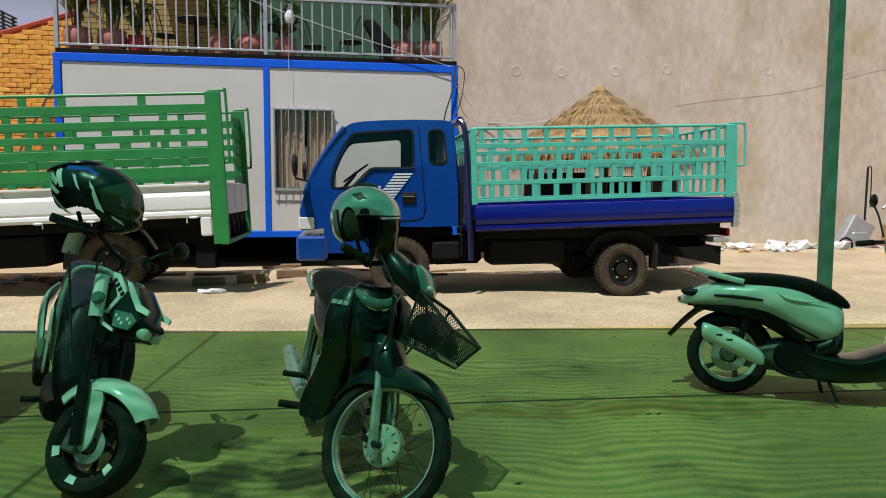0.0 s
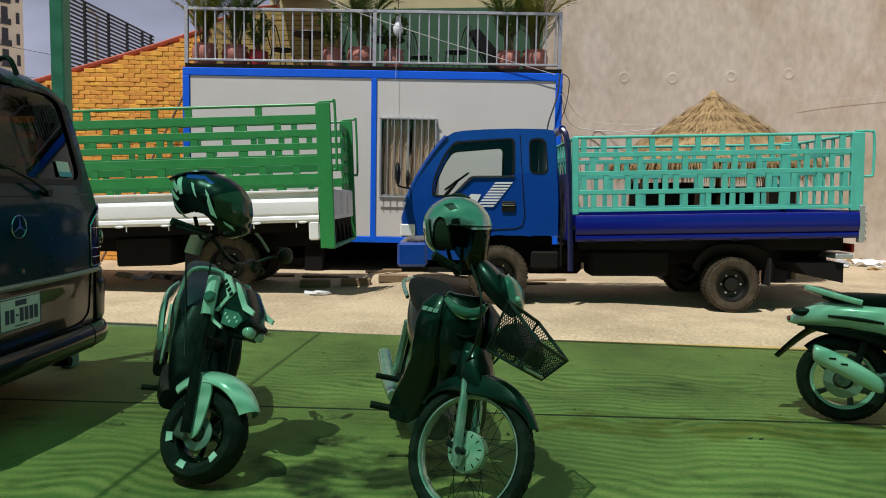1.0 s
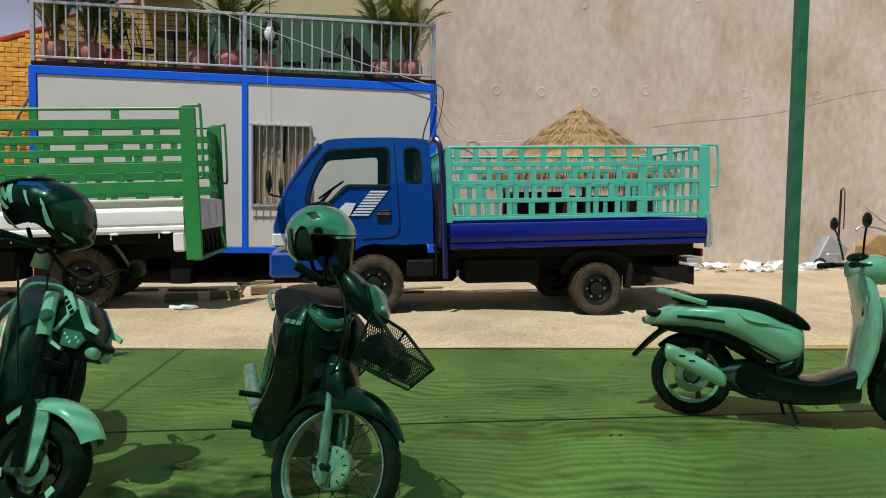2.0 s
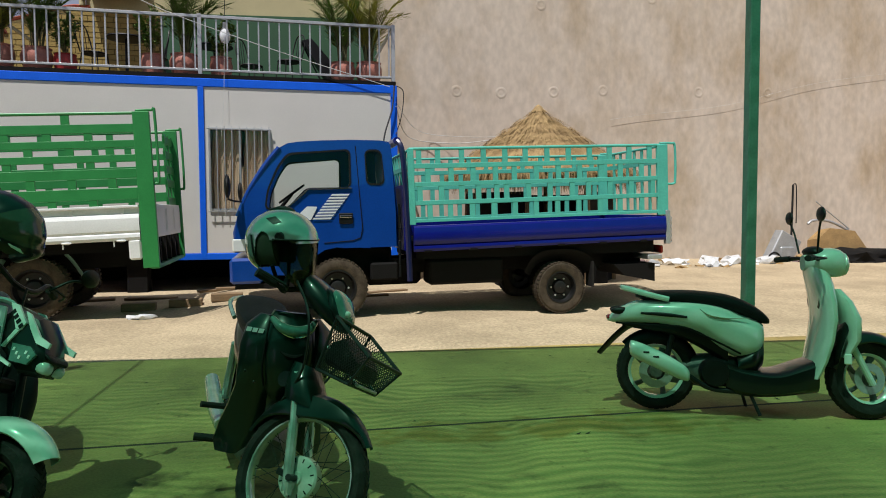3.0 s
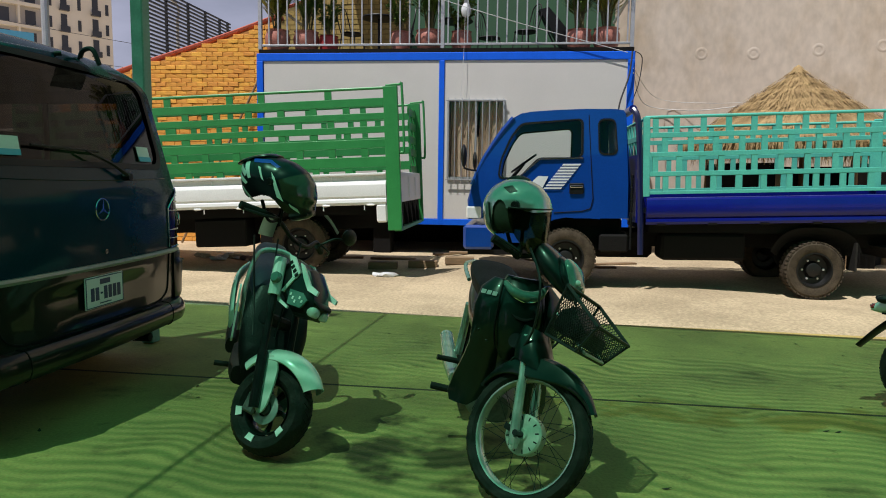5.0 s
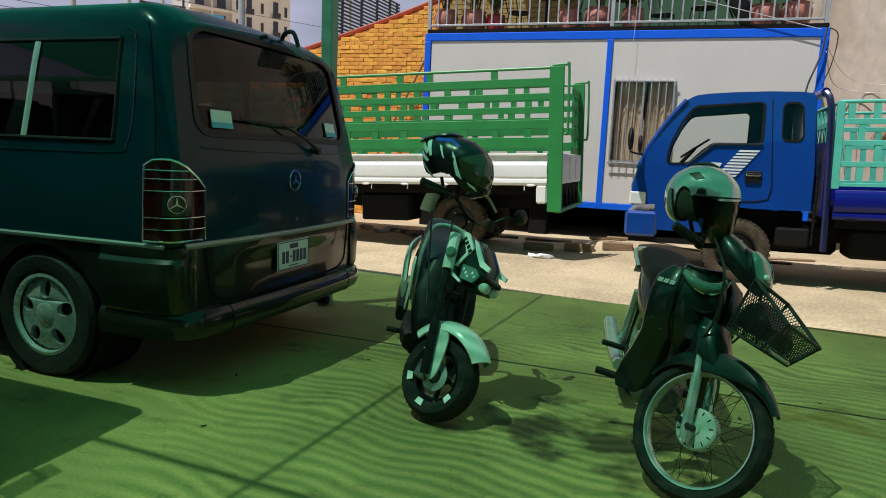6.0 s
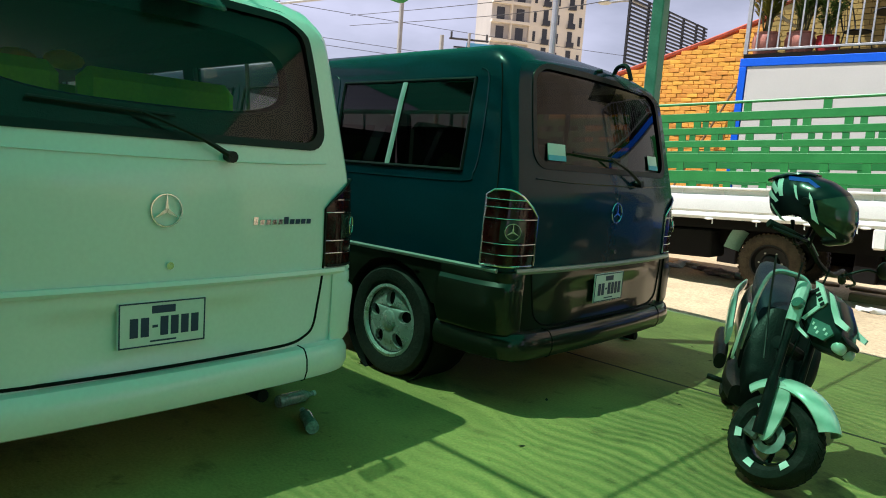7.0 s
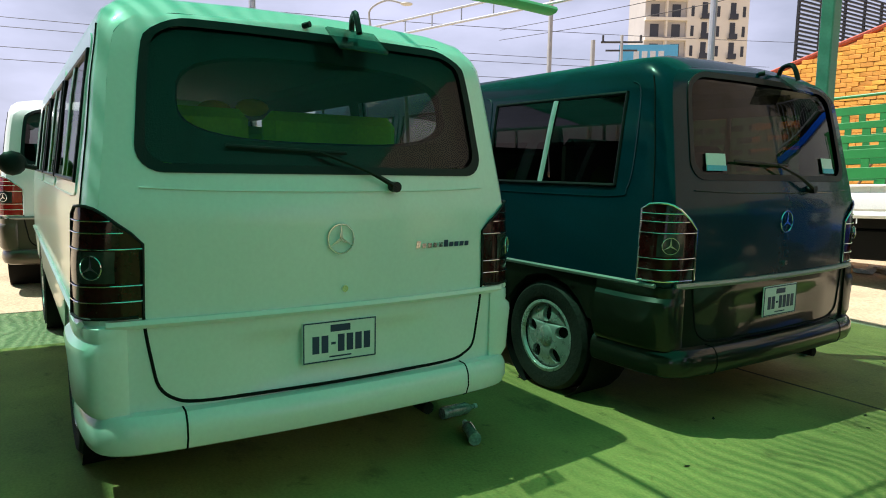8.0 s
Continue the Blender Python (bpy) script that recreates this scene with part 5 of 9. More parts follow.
    part("lining", lining, M_TRIMIN, th, "dark grey inside lining")
    for b in (upper, under, *panes.values()):
        bmesh.ops.remove_doubles(b, verts=b.verts, dist=0.0005)
    part("body", upper, paint, th, "glossy painted body", angle=40)
    part("lower_body", under, lower, th, "lower body cladding", angle=40)
    part("nose_panel", boxes((-4.80, -4.50, -0.76, 0.76, 0.32, 1.10), bevel=0.05), paint, th)
    for (q, right), b in panes.items():
        g = part("windscreen" if q == "windscreen" else "side_window", b, tint, th, "dark tinted window", angle=60)
        g.visible_shadow = False
        if q != "windscreen":
            x0, x1 = side_panes[q]
            s = 1 if right else -1
            loop = []
            for x, z in ((x0 - 0.008, 1.228), (x1 + 0.008, 1.228), (x1 + 0.008, 1.707), (x0 - 0.008, 1.707)):
                loop.append(Vector((x, s * (half_width(z) + 0.002), z)))
            b2 = bmesh.new()
            for a_, c_ in zip(loop, loop[1:] + loop[:1]):
                rod(b2, a_, c_, 0.010, seg=8)
            part("seal", b2, M_BLACK, g)
            mid = (x0 + x1) / 2
            b2 = bmesh.new()
            tube(b2, [(mid - 0.04 + 0.05 * (z - 1.24) / 0.48, s * (half_width(z) + 0.003), z) for z in (1.235, 1.4, 1.58, 1.70)], 0.024, 6, 2, flat=0.3)
            part("divider", b2, M_DIVIDE, g, "pale sliding window frame")
            # pressed outline round the window
            b2 = bmesh.new()
            o = 0.075
            ol = [(x0 + 0.02, 1.76), (x0 + o, 1.72), (x0 + o + 0.02, 1.55), (x0 + o + 0.02, 1.32), (x0 + o, 1.215), (x0 + 0.01, 1.175), (mid, 1.168), (x1 - 0.01, 1.168)]
            tube(b2, [(x, s * (half_width(z) + 0.0005), z) for x, z in ol], 0.0045, 6, 4)
            part("pressed_line", b2, paint, th)
    for s in (-1, 1):
        b2 = bmesh.new()
        tube(b2, [(x, s * (half_width(z) - 0.001), z) for x, z in ((-0.105, 1.14), (-0.115, 1.25), (-0.135, 1.40), (-0.165, 1.58), (-0.19, 1.71), (-0.21, 1.78))], 0.0035, 6, 3)
        part("panel_gap", b2, M_DARK, th)
    # tail: a curved door with a window opening
    zs = [0.36, 0.42, 0.45, 0.52, 0.60, 0.65, 0.67, 0.70, 0.735, 0.75, 0.80, 0.86, 0.94, 1.02, 1.08, 1.12, 1.17, 1.22, 1.26, 1.285, 1.31, 1.36, 1.44, 1.52, 1.60, 1.68, 1.74, 1.775, 1.80, 1.815, 1.825, 1.835, 1.845, 1.852, 1.8575]
    cols = [-1, -0.97, -0.94, -0.90, -0.86, -0.82, -0.75, -0.62, -0.5, -0.38, -0.25, 0, 0.25, 0.38, 0.5, 0.62, 0.75, 0.82, 0.86, 0.90, 0.94, 0.97, 1]

    def tail(s, z, out=0.0):
        w = half_width(z) - 0.0532 * half_width(z)
        for (a0, z0), (a1, z1) in zip(EDGE, EDGE[1:]):
            if z0 <= z <= z1:
                w = a0 + (a1 - a0) * (z - z0) / (z1 - z0)
        x = -rake(z) + 0.058 * (1 - abs(s) ** 2.4) - (0.018 if 0.44 < z < 0.66 and abs(s) < 0.4 else 0.0) + out
        return Vector((x, s * w, z))

    door, door_low, glassm = bmesh.new(), bmesh.new(), bmesh.new()
    for k in range(len(zs) - 1):
        for c in range(len(cols) - 1):
            zc, sc = (zs[k] + zs[k + 1]) / 2, (cols[c] + cols[c + 1]) / 2
            target = glassm if (1.285 < zc < 1.80 and abs(sc) < (0.82 if zc < 1.31 or zc > 1.775 else 0.86)) else (door_low if zc < 0.742 else door)
            out = -0.012 if target is glassm else 0.0
            target.faces.new([target.verts.new(tail(cols[p], zs[q], out)) for p, q in ((c, k), (c + 1, k), (c + 1, k + 1), (c, k + 1))])
    for b in (door, door_low, glassm):
        bmesh.ops.remove_doubles(b, verts=b.verts, dist=0.0005)
    tg = part("tailgate", door, paint, th, "tail door", angle=50)
    part("tailgate_lower", door_low, lower, tg, angle=50)
    part("rear_window", glassm, tint, tg, "dark tinted rear window", angle=60).visible_shadow = False
    # the window's black rubber with rounded corners
    outer = rounded(-0.735, 0.735, 1.265, 1.82, 0.10, 6)
    inner = rounded(-0.702, 0.702, 1.297, 1.788, 0.085, 6)
    bm = bmesh.new()
    ra, rb = [], []
    outer, inner = dense(outer), dense(inner)
    for (a, z), (a2, z2) in zip(outer, inner):
        ra.append(tail(a / 0.83, z, 0.006))
        rb.append(tail(a2 / 0.83, z2, 0.001))
    band(bm, ra, rb)
    band(bm, [p - Vector((0.012, 0, 0)) for p in ra], ra)
    part("window_rubber", bm, M_BLACK, tg, "black rubber window surround")
    bm = bmesh.new()
    tube(bm, [tail(s, 1.212 - 0.012 * (1 - s * s) + 0.03 * max(0, abs(s) - 0.7), 0.004) for s in (-0.86, -0.6, -0.3, 0, 0.3, 0.6, 0.86)], 0.0035, 6, 4)
    part("crease", bm, paint, tg)
    # gap round the door
    bm = bmesh.new()
    gap = [(-0.85, 1.0), (-0.84, 0.76), (-0.82, 0.60), (-0.80, 0.51), (-0.75, 0.462), (-0.66, 0.442), (-0.4, 0.438), (0, 0.436), (0.4, 0.438), (0.66, 0.442), (0.75, 0.462), (0.80, 0.50), (0.82, 0.60), (0.84, 0.76), (0.85, 1.0)]
    tube(bm, [tail(s, z, 0.0) for s, z in gap], 0.0065, 6, 4)
    part("door_gap", bm, M_DARK, tg)
    bm = bmesh.new()
    tube(bm, [tail(s, 0.743, 0.008) for s in (-0.98, -0.6, -0.2, 0.2, 0.6, 0.98)], 0.014, 6, 4, flat=1.2)
    part("trim_strip", bm, M_TRIM if lower is not paint else paint, tg)
    for s in (-1, 1):
        bm = bmesh.new()
        tube(bm, [(x, s * 0.953, 0.743) for x in (-0.05, -1.2, -2.4, -3.6, -4.3)], 0.013, 6, 2)
        part("side_trim", bm, M_TRIM if lower is not paint else paint, th)
    part("lock", rods((tail(0.02, 0.815, -0.005), tail(0.02, 0.815, 0.012), 0.014)), M_CHROME, tg)
    star(tg, tail(0.0, rear_extra.get("star", 1.043), 0.008), 0.058, Matrix())
    # bumper
    bm = bmesh.new()
    plan = [(-0.45, 0.948), (-0.28, 0.956), (-0.06, 0.940), (0.055, 0.86), (0.100, 0.6), (0.122, 0.0), (0.100, -0.6), (0.055, -0.86), (-0.06, -0.940), (-0.28, -0.956), (-0.45, -0.948)]
    path = smooth_path([(x, a, 0) for x, a in plan], 4)
    prof = [(-0.07, 0.30), (-0.03, 0.282), (-0.005, 0.295), (0.010, 0.335), (0.006, 0.385), (-0.008, 0.412), (-0.022, 0.424), (-0.09, 0.428)]
    rings2 = []
    for i, p in enumerate(path):
        d = (path[min(i + 1, len(path) - 1)] - path[max(i - 1, 0)]).normalized()
        nrm = Vector((-d.y, d.x, 0))
        if nrm.x < 0 and abs(p.y) < 0.9 or nrm.y * p.y < 0 and abs(p.y) > 0.9:
            nrm = -nrm
        rings2.append([p + nrm * o + Vector((0, 0, z)) for o, z in prof])
    loft(bm, rings2)
    bump = part("rear_bumper", bm, lower, th, "full-width rear bumper")
    for s in (-1, 1):
        bm = bmesh.new()
        tube(bm, [(0.097 + o, s * 0.63, z) for o, z in prof[1:]], 0.004, 6, 1, bend=False)
        part("bumper_seam", bm, M_DARK, bump)
        bm = bmesh.new()
        corner = [Vector((x, a * s, 0)) for x, a in ((-0.42, 0.952), (-0.20, 0.958), (-0.06, 0.940), (0.010, 0.900), (0.022, 0.812))]
        rows = []
        for p in smooth_path(corner, 4):
            o = Vector((0.25, 0.0 if abs(p.y) < 0.85 else s, 0)).normalized()
            sink = min(1.0, max(0.0, (abs(p.y) - 0.812) / 0.07))
            rows.append([p + o * (k * sink if k > 0 else k) + Vector((0, 0, z)) for k, z in ((0.0, 0.42), (0.020, 0.45), (0.026, 0.56), (0.034, 0.64), (0.030, 0.665), (0.008, 0.685), (0.012, 0.70), (0.010, 0.735), (-0.01, 0.745), (-0.06, 0.745), (-0.06, 0.42))])
        loft(bm, rows)
        part("bumper_corner", bm, lower, bump)
    # tail lamps round the corners
    for s in (-1, 1):
        plan2 = [Vector((x, a * s, 0)) for x, a in ((0.012, 0.755), (0.010, 0.84), (-0.012, 0.905), (-0.055, 0.945), (-0.15, 0.957))]
        pth = smooth_path(plan2, 4)
        N = len(pth)

        def top(t):
            return 1.02 + 0.13 * math.sin(min(1.0, t * 1.5) * math.pi / 2) - 0.03 * max(0.0, (t - 0.8) / 0.2) ** 2

        def at(i, z, o=0.012):
            p = pth[i]
            t = i / (N - 1)
            nrm = Vector((math.cos(t * 1.45), s * math.sin(t * 1.45), 0))
            return p + nrm * o + Vector((-rake(z) * (1 - t * 0.3), -s * max(0, (z - 0.95)) * 0.08, z))

        bm = bmesh.new()
        rows = []
        for i in range(N):
            tp = top(i / (N - 1))
            rows.append([bm.verts.new(at(i, 0.765 + (tp - 0.765) * q / 8)) for q in range(9)])
        for a_, b_ in zip(rows, rows[1:]):
            for q in range(8):
                bm.faces.new((a_[q], a_[q + 1], b_[q + 1], b_[q]))
        lamp = part("tail_lamp", bm, lens, th, "smoked red tail lamp")
        for z in (0.825, 0.88, 1.005, 1.06, 1.10):
            pts = [at(i, z, 0.016) for i in range(N) if top(i / (N - 1)) > z]
            if len(pts) > 2:
                b2 = bmesh.new()
                tube(b2, pts, 0.0024, 6, 1)
                part("chrome_bar", b2, M_CHROME, lamp, "thin chrome bar")
        frame_pts = [at(0, 0.77, 0.014)] + [at(i, top(i / (N - 1)), 0.014) for i in range(0, N, 2)] + [at(N - 1, 0.77, 0.014)] + [at(i, 0.768, 0.014) for i in range(N - 1, -1, -3)]
        b2 = bmesh.new()
        tube(b2, frame_pts, 0.0055, 6, 1, bend=False)
        part("chrome_frame", b2, M_CHROME if lower is not paint else M_BLACK, lamp, "lamp surround")
        b2 = bmesh.new()
        r2 = [[b2.verts.new(at(i, z, 0.014)) for z in (0.89, 0.945, 0.998)] for i in range(4, N - 4)]
        for a_, b_ in zip(r2, r2[1:]):
            for q in range(2):
                b2.faces.new((a_[q], a_[q + 1], b_[q + 1], b_[q]))
        part("clear_lens", b2, M_CLEAR, lamp, "clear reversing lens")
        mid = N // 2
        star(lamp, at(mid, 0.944, 0.02), 0.04, pose(0, 0, 0, 0, 0, s * 41))
    # number plate, its writing as plain bars
    plate = part("number_plate", boxes((0.0, 0.008, -0.17, 0.17, -0.085, 0.085), bevel=0.004), M_PLATE, tg, "white plate with a dark rim")
    plate.matrix_local = Matrix.Translation(tail(0.0, 0.606, 0.014)) @ pose(0, rear_extra.get("plate", 0.0), 0)
    part("rim", boxes((0.008, 0.010, -0.165, 0.165, 0.076, 0.081), (0.008, 0.010, -0.165, 0.165, -0.081, -0.076), (0.008, 0.010, -0.165, -0.160, -0.076, 0.076), (0.008, 0.010, 0.160, 0.165, -0.076, 0.076)), M_INK, plate, smooth=False)
    for a, w, z0, z1 in ((-0.125, 0.03, -0.045, 0.025), (-0.085, 0.03, -0.045, 0.025), (-0.042, 0.02, -0.014, -0.004), (-0.012, 0.03, -0.045, 0.025), (0.028, 0.03, -0.045, 0.025), (0.068, 0.03, -0.045, 0.025), (0.108, 0.03, -0.045, 0.025), (-0.045, 0.09, 0.038, 0.066), (-0.05, 0.10, -0.066, -0.060)):
        part("plate_bar", boxes((0.008, 0.0095, a, a + w, z0, z1)), M_INK, plate, smooth=False)
    # wiper
    bm = bmesh.new()
    tube(bm, [tail(0.29, 1.218, 0.035), tail(0.13, 1.285, 0.04), tail(-0.10, 1.352, 0.03)], [0.012, 0.009, 0.006], 6, 4)
    wip = part("wiper", bm, M_BLACK, tg, "black rear wiper")
    bm = bmesh.new()
    tube(bm, [tail(0.05, 1.350, 0.014), tail(-0.25, 1.357, 0.016), tail(-0.52, 1.365, 0.012)], 0.007, 6, 3)
    part("wiper_blade", bm, M_BLACK, wip)
    part("wiper_pivot", rods((tail(0.29, 1.218, 0.0), tail(0.29, 1.218, 0.045), 0.022)), M_BLACK, wip)
    part("washer_jet", rods((tail(-0.18, 1.845, 0.0), tail(-0.18, 1.85, 0.03), 0.012)), M_BLACK, tg)
    # parking mirror on its arm
    bm = bmesh.new()
    e = tail(0.36, 1.85, -0.01)
    tube(bm, [e, e + Vector((0.03, -0.01, 0.05)), e + Vector((0.10, -0.03, 0.05)), e + Vector((0.135, -0.03, -0.03))], 0.013, 8, 5)
    arm = part("mirror_arm", bm, M_BLACK, th, "black parking mirror arm")
    bm = boxes((-0.075, 0.075, -0.12, 0.12, -0.008, 0.008), bevel=0.007)
    mir = part("parking_mirror", bm, M_PARKM, arm, "flat cloudy parking mirror")
    mir.matrix_local = Matrix.Translation(e + Vector((0.115, -0.03, -0.055))) @ pose(0, 0, 0, 0, 38, 6)
    # wheels
    for w in wheels:
        for s in (-1, 1):
            R = 0.326
            tyre = lathe(bmesh.new(), [(R * 0.64, -0.085), (R * 0.74, -0.10), (R * 0.93, -0.098), (R, -0.075), (R, 0.075), (R * 0.93, 0.098), (R * 0.74, 0.10), (R * 0.64, 0.085)], 44)
            rim = bmesh.new()
            lathe(rim, [(R * 0.64, -0.085), (R * 0.66, s * 0.092), (R * 0.61, s * 0.095), (R * 0.585, s * 0.075)], 40)
            hole_r = R * 0.125
            seg = 60
            # disc with five holes
            outer_l = [(R * 0.59 * math.cos(2 * math.pi * q / seg), R * 0.59 * math.sin(2 * math.pi * q / seg)) for q in range(seg)]
            holes = []
            for k in range(5):
                c = 2 * math.pi * k / 5 + 0.3
                cx, cy = R * 0.405 * math.cos(c), R * 0.405 * math.sin(c)
                holes.append([(cx + hole_r * (1.15 * math.cos(b) * math.cos(c) - 0.85 * math.sin(b) * math.sin(c)), cy + hole_r * (1.15 * math.cos(b) * math.sin(c) + 0.85 * math.sin(b) * math.cos(c))) for b in (2 * math.pi * q / 16 for q in range(16))])
            holed(rim, outer_l, holes, lambda a, b: (a, s * (0.088 - 0.20 * (math.hypot(a, b) / R - 0.25) ** 2), b), (0, -s * 0.03, 0))
            lathe(rim, [(0.001, s * 0.097), (R * 0.15, s * 0.096), (R * 0.19, s * 0.088), (R * 0.2, s * 0.07)], 24)
            wh = part("wheel", rim, M_ALLOY, th, "five-hole alloy wheel")
            wh.location = (w, s * 0.835, R)
            part("tyre", tyre, M_RUBBER, wh)
            part("brake_drum", rods(((0, s * 0.0, 0), (0, s * 0.05, 0), R * 0.5), seg=20), M_DARK, wh)
        part("axle", rods(((w, -0.75, 0.326), (w, 0.75, 0.326), 0.06)), M_DARK, th)
        for s in (-1, 1):
            bm = bmesh.new()
            lathe(bm, [(0.375, s * 0.60), (0.375, s * 0.925)], 28, pose(w, 0, 0.33))
            part("wheel_house", bm, M_DARK, th)
    part("exhaust", rods(((-1.4, 0.45, 0.26), (0.05, 0.45, 0.24), 0.028)), M_DARK, th)
    # inside
    part("cabin_floor", boxes((-4.3, -0.08, -0.86, 0.86, 0.80, 0.83)), M_TRIMIN, th)
    for k, x in enumerate((-0.95, -1.85, -2.75, -3.6)):
        for a0, a1 in (((-0.78, -0.08), (0.0, 0.78)) if k < 3 else ((-0.75, -0.2), (0.2, 0.75))):
            se = part("seat_back", boxes((x, x + 0.13, a0, a1, 0.85, rear_extra.get("seat_top", 1.49) - 0.03 * (k % 2)), bevel=0.05), rear_extra.get("seat", M_TRIMIN), th, "bench seat back")
            part("seat_cushion", boxes((x - 0.45, x + 0.0, a0, a1, 0.84, 1.05), bevel=0.04), rear_extra.get("seat", M_TRIMIN), se)
    # door mirrors
    for s in (-1, 1):
        bm = blob(bmesh.new(), (-3.95, s * 1.10, 1.28), (0.05, 0.11, 0.10), 2)
        rod(bm, (-3.95, s * 0.92, 1.24), (-3.95, s * 1.05, 1.27), 0.02)
        part("door_mirror", bm, M_BLACK, th, "black door mirror")
    return th, tg, tail


van1, gate1, tail1 = van("dark teal minibus with olive-grey lower cladding", pose(-1.803, 4.301, 0, 0, 0, 4.0), M_TEAL, M_OLIVE, M_SMOKE, M_TINT2, {"plate": 0})
van2, gate2, tail2 = van("white minibus with smoked tail lamps, tinted green by the net", pose(-2.054, 1.786, 0, 0, 0, 2.2) @ Matrix.Diagonal((1, 0.955, 1.0, 1)), M_VWHITE, M_VWHITE, M_SMOKE, M_TINT, {"seat": M_SEATG, "seat_top": 1.57, "star": 1.015})
van3, gate3, tail3 = van("white minibus with bronze lower cladding, standing in sunlight", pose(-7.35, 1.37, 0, 0, 0, 0), M_VWHITE, M_VBROWN, M_REDL, M_TINT2, {})
# the tail door's inner lining, a dark panel with an oval opening behind the glass
bm = bmesh.new()
rings = []
for a_, b_, zc, p_, out in ((0.87, 0.255, 1.545, 9.0, -0.05), (0.72, 0.165, 1.545, 3.2, -0.05), (0.70, 0.155, 1.545, 3.2, -0.09), (0.87, 0.255, 1.545, 9.0, -0.09)):
    ring_ = []
    for i in range(56):
        an = 2 * math.pi * i / 56
        ca, sa = math.cos(an), math.sin(an)
        q = (abs(ca) ** p_ + abs(sa) ** p_) ** (-1 / p_)
        ring_.append(bm.verts.new(tail2(a_ * q * ca, zc + b_ * q * sa, out)))
    rings.append(ring_)
for ra, rb in zip(rings, rings[1:] + rings[:1]):
    for i in range(56):
        bm.faces.new((ra[i], ra[(i + 1) % 56], rb[(i + 1) % 56], rb[i]))
part("door_lining", bm, M_BLACK, gate2, "black inner lining round the rear window", angle=50)
# maker's lettering on the white one, as plain bars
for k in range(10):
    s = 0.41 + 0.034 * k
    h = 0.030 if k in (0, 5) else 0.020
    part("lettering_bar", sheet(bmesh.new(), [[tail2(s, 0.958, 0.002), tail2(s + 0.024, 0.958, 0.002), tail2(s + 0.027, 0.958 + h, 0.002), tail2(s + 0.003, 0.958 + h, 0.002)]], (0.003, 0, 0)), M_CHROME if k < 5 else M_INK, gate2, smooth=False)
for s in (-0.75, 0.55):
    st = part("sticker", sheet(bmesh.new(), [[tail1(s, 1.312, -0.004), tail1(s + 0.17, 1.312, -0.004), tail1(s + 0.17, 1.40, -0.004), tail1(s, 1.40, -0.004)]], (0.003, 0, 0)), M_STICK, gate1, "white sticker with a blue foot", smooth=False)
    part("sticker_foot", sheet(bmesh.new(), [[tail1(s, 1.312, -0.0005), tail1(s + 0.17, 1.312, -0.0005), tail1(s + 0.17, 1.34, -0.0005), tail1(s, 1.34, -0.0005)]], (0.003, 0, 0)), M_STICKB, st, smooth=False)
bm = bmesh.new()
for a, z in ((-0.02, 1.59), (-0.22, 1.57)):
    blob(bm, (-0.99, a, z), (0.05, 0.09, 0.045), 2)
part("neck_pillow", bm, M_YELLOW, van2, "yellow cushions on the seats")


# ---- two-wheelers, each built with x ahead, y to its left ----
M_MINT = mat("pale_scooter_paint", (0.60, 0.68, 0.62), 0.25, vary=0.05, scale=3, coat=0.8)
M_BPAINT = mat("black_scooter_paint", (0.006, 0.009, 0.008), 0.3, vary=0.1, scale=4, coat=0.35, spec=0.3)
M_GREENBLK = mat("dark_cowl_paint", (0.005, 0.013, 0.010), 0.3, vary=0.1, scale=4, coat=0.35, spec=0.25)
M_VINYL = mat("black_seat_vinyl", (0.008, 0.008, 0.009), 0.55, vary=0.2, scale=10, bump=0.25, fine=150, spec=0.12)
M_SEATBLUE = mat("dark_blue_vinyl", (0.010, 0.016, 0.035), 0.45, vary=0.2, scale=10, bump=0.25, fine=150)
M_ENGINE = mat("cast_engine", (0.16, 0.16, 0.155), 0.55, metal=0.5, vary=0.3, scale=14, bump=0.2)
M_HELM = mat("silver_helmet_paint", (0.46, 0.50, 0.48), 0.2, metal=0.6, vary=0.05, coat=1.0)
M_HELMB = mat("black_helmet_paint", (0.004, 0.005, 0.008), 0.3, vary=0.1, coat=0.35, spec=0.3)
M_HBLUE = mat("blue_helmet_decal", (0.01, 0.05, 0.50), 0.3, vary=0.1, coat=0.4)
M_HWHITE = mat("white_helmet_decal", (0.80, 0.82, 0.80), 0.3, vary=0.05, coat=0.5)
M_VISOR = mat("smoked_visor", (0.045, 0.050, 0.030), 0.15, vary=0.1, coat=0.3)
M_CLEARVISOR = glass("clear_smoked_visor", (0.62, 0.62, 0.44), see=0.72)
M_LINING = mat("olive_lining", (0.045, 0.045, 0.032), 0.9, vary=0.25, scale=14)
M_LENS = mat("green_tinted_lens", (0.11, 0.20, 0.17), 0.05, vary=0.2, scale=20, coat=1.0)
M_SPOKE = mat("rim_steel", (0.62, 0.64, 0.62), 0.2, metal=0.55, vary=0.15, scale=9)
M_HUB = mat("pale_drum", (0.52, 0.56, 0.50), 0.4, metal=0.3, vary=0.15, scale=12)
M_WIRE = mat("black_wire", (0.012, 0.012, 0.012), 0.5, vary=0.2)


def oval(x, y, z, w, h, n=18, p=2.3, lift=0.0):
    """A rounded section across the bike."""
    out = []
    for k in range(n):
        a = 2 * math.pi * k / n
        c, s = math.cos(a), math.sin(a)
        out.append(Vector((x + lift * s, y + w * math.copysign(abs(c) ** (2 / p), c), z + h * math.copysign(abs(s) ** (2 / p), s))))
    return out


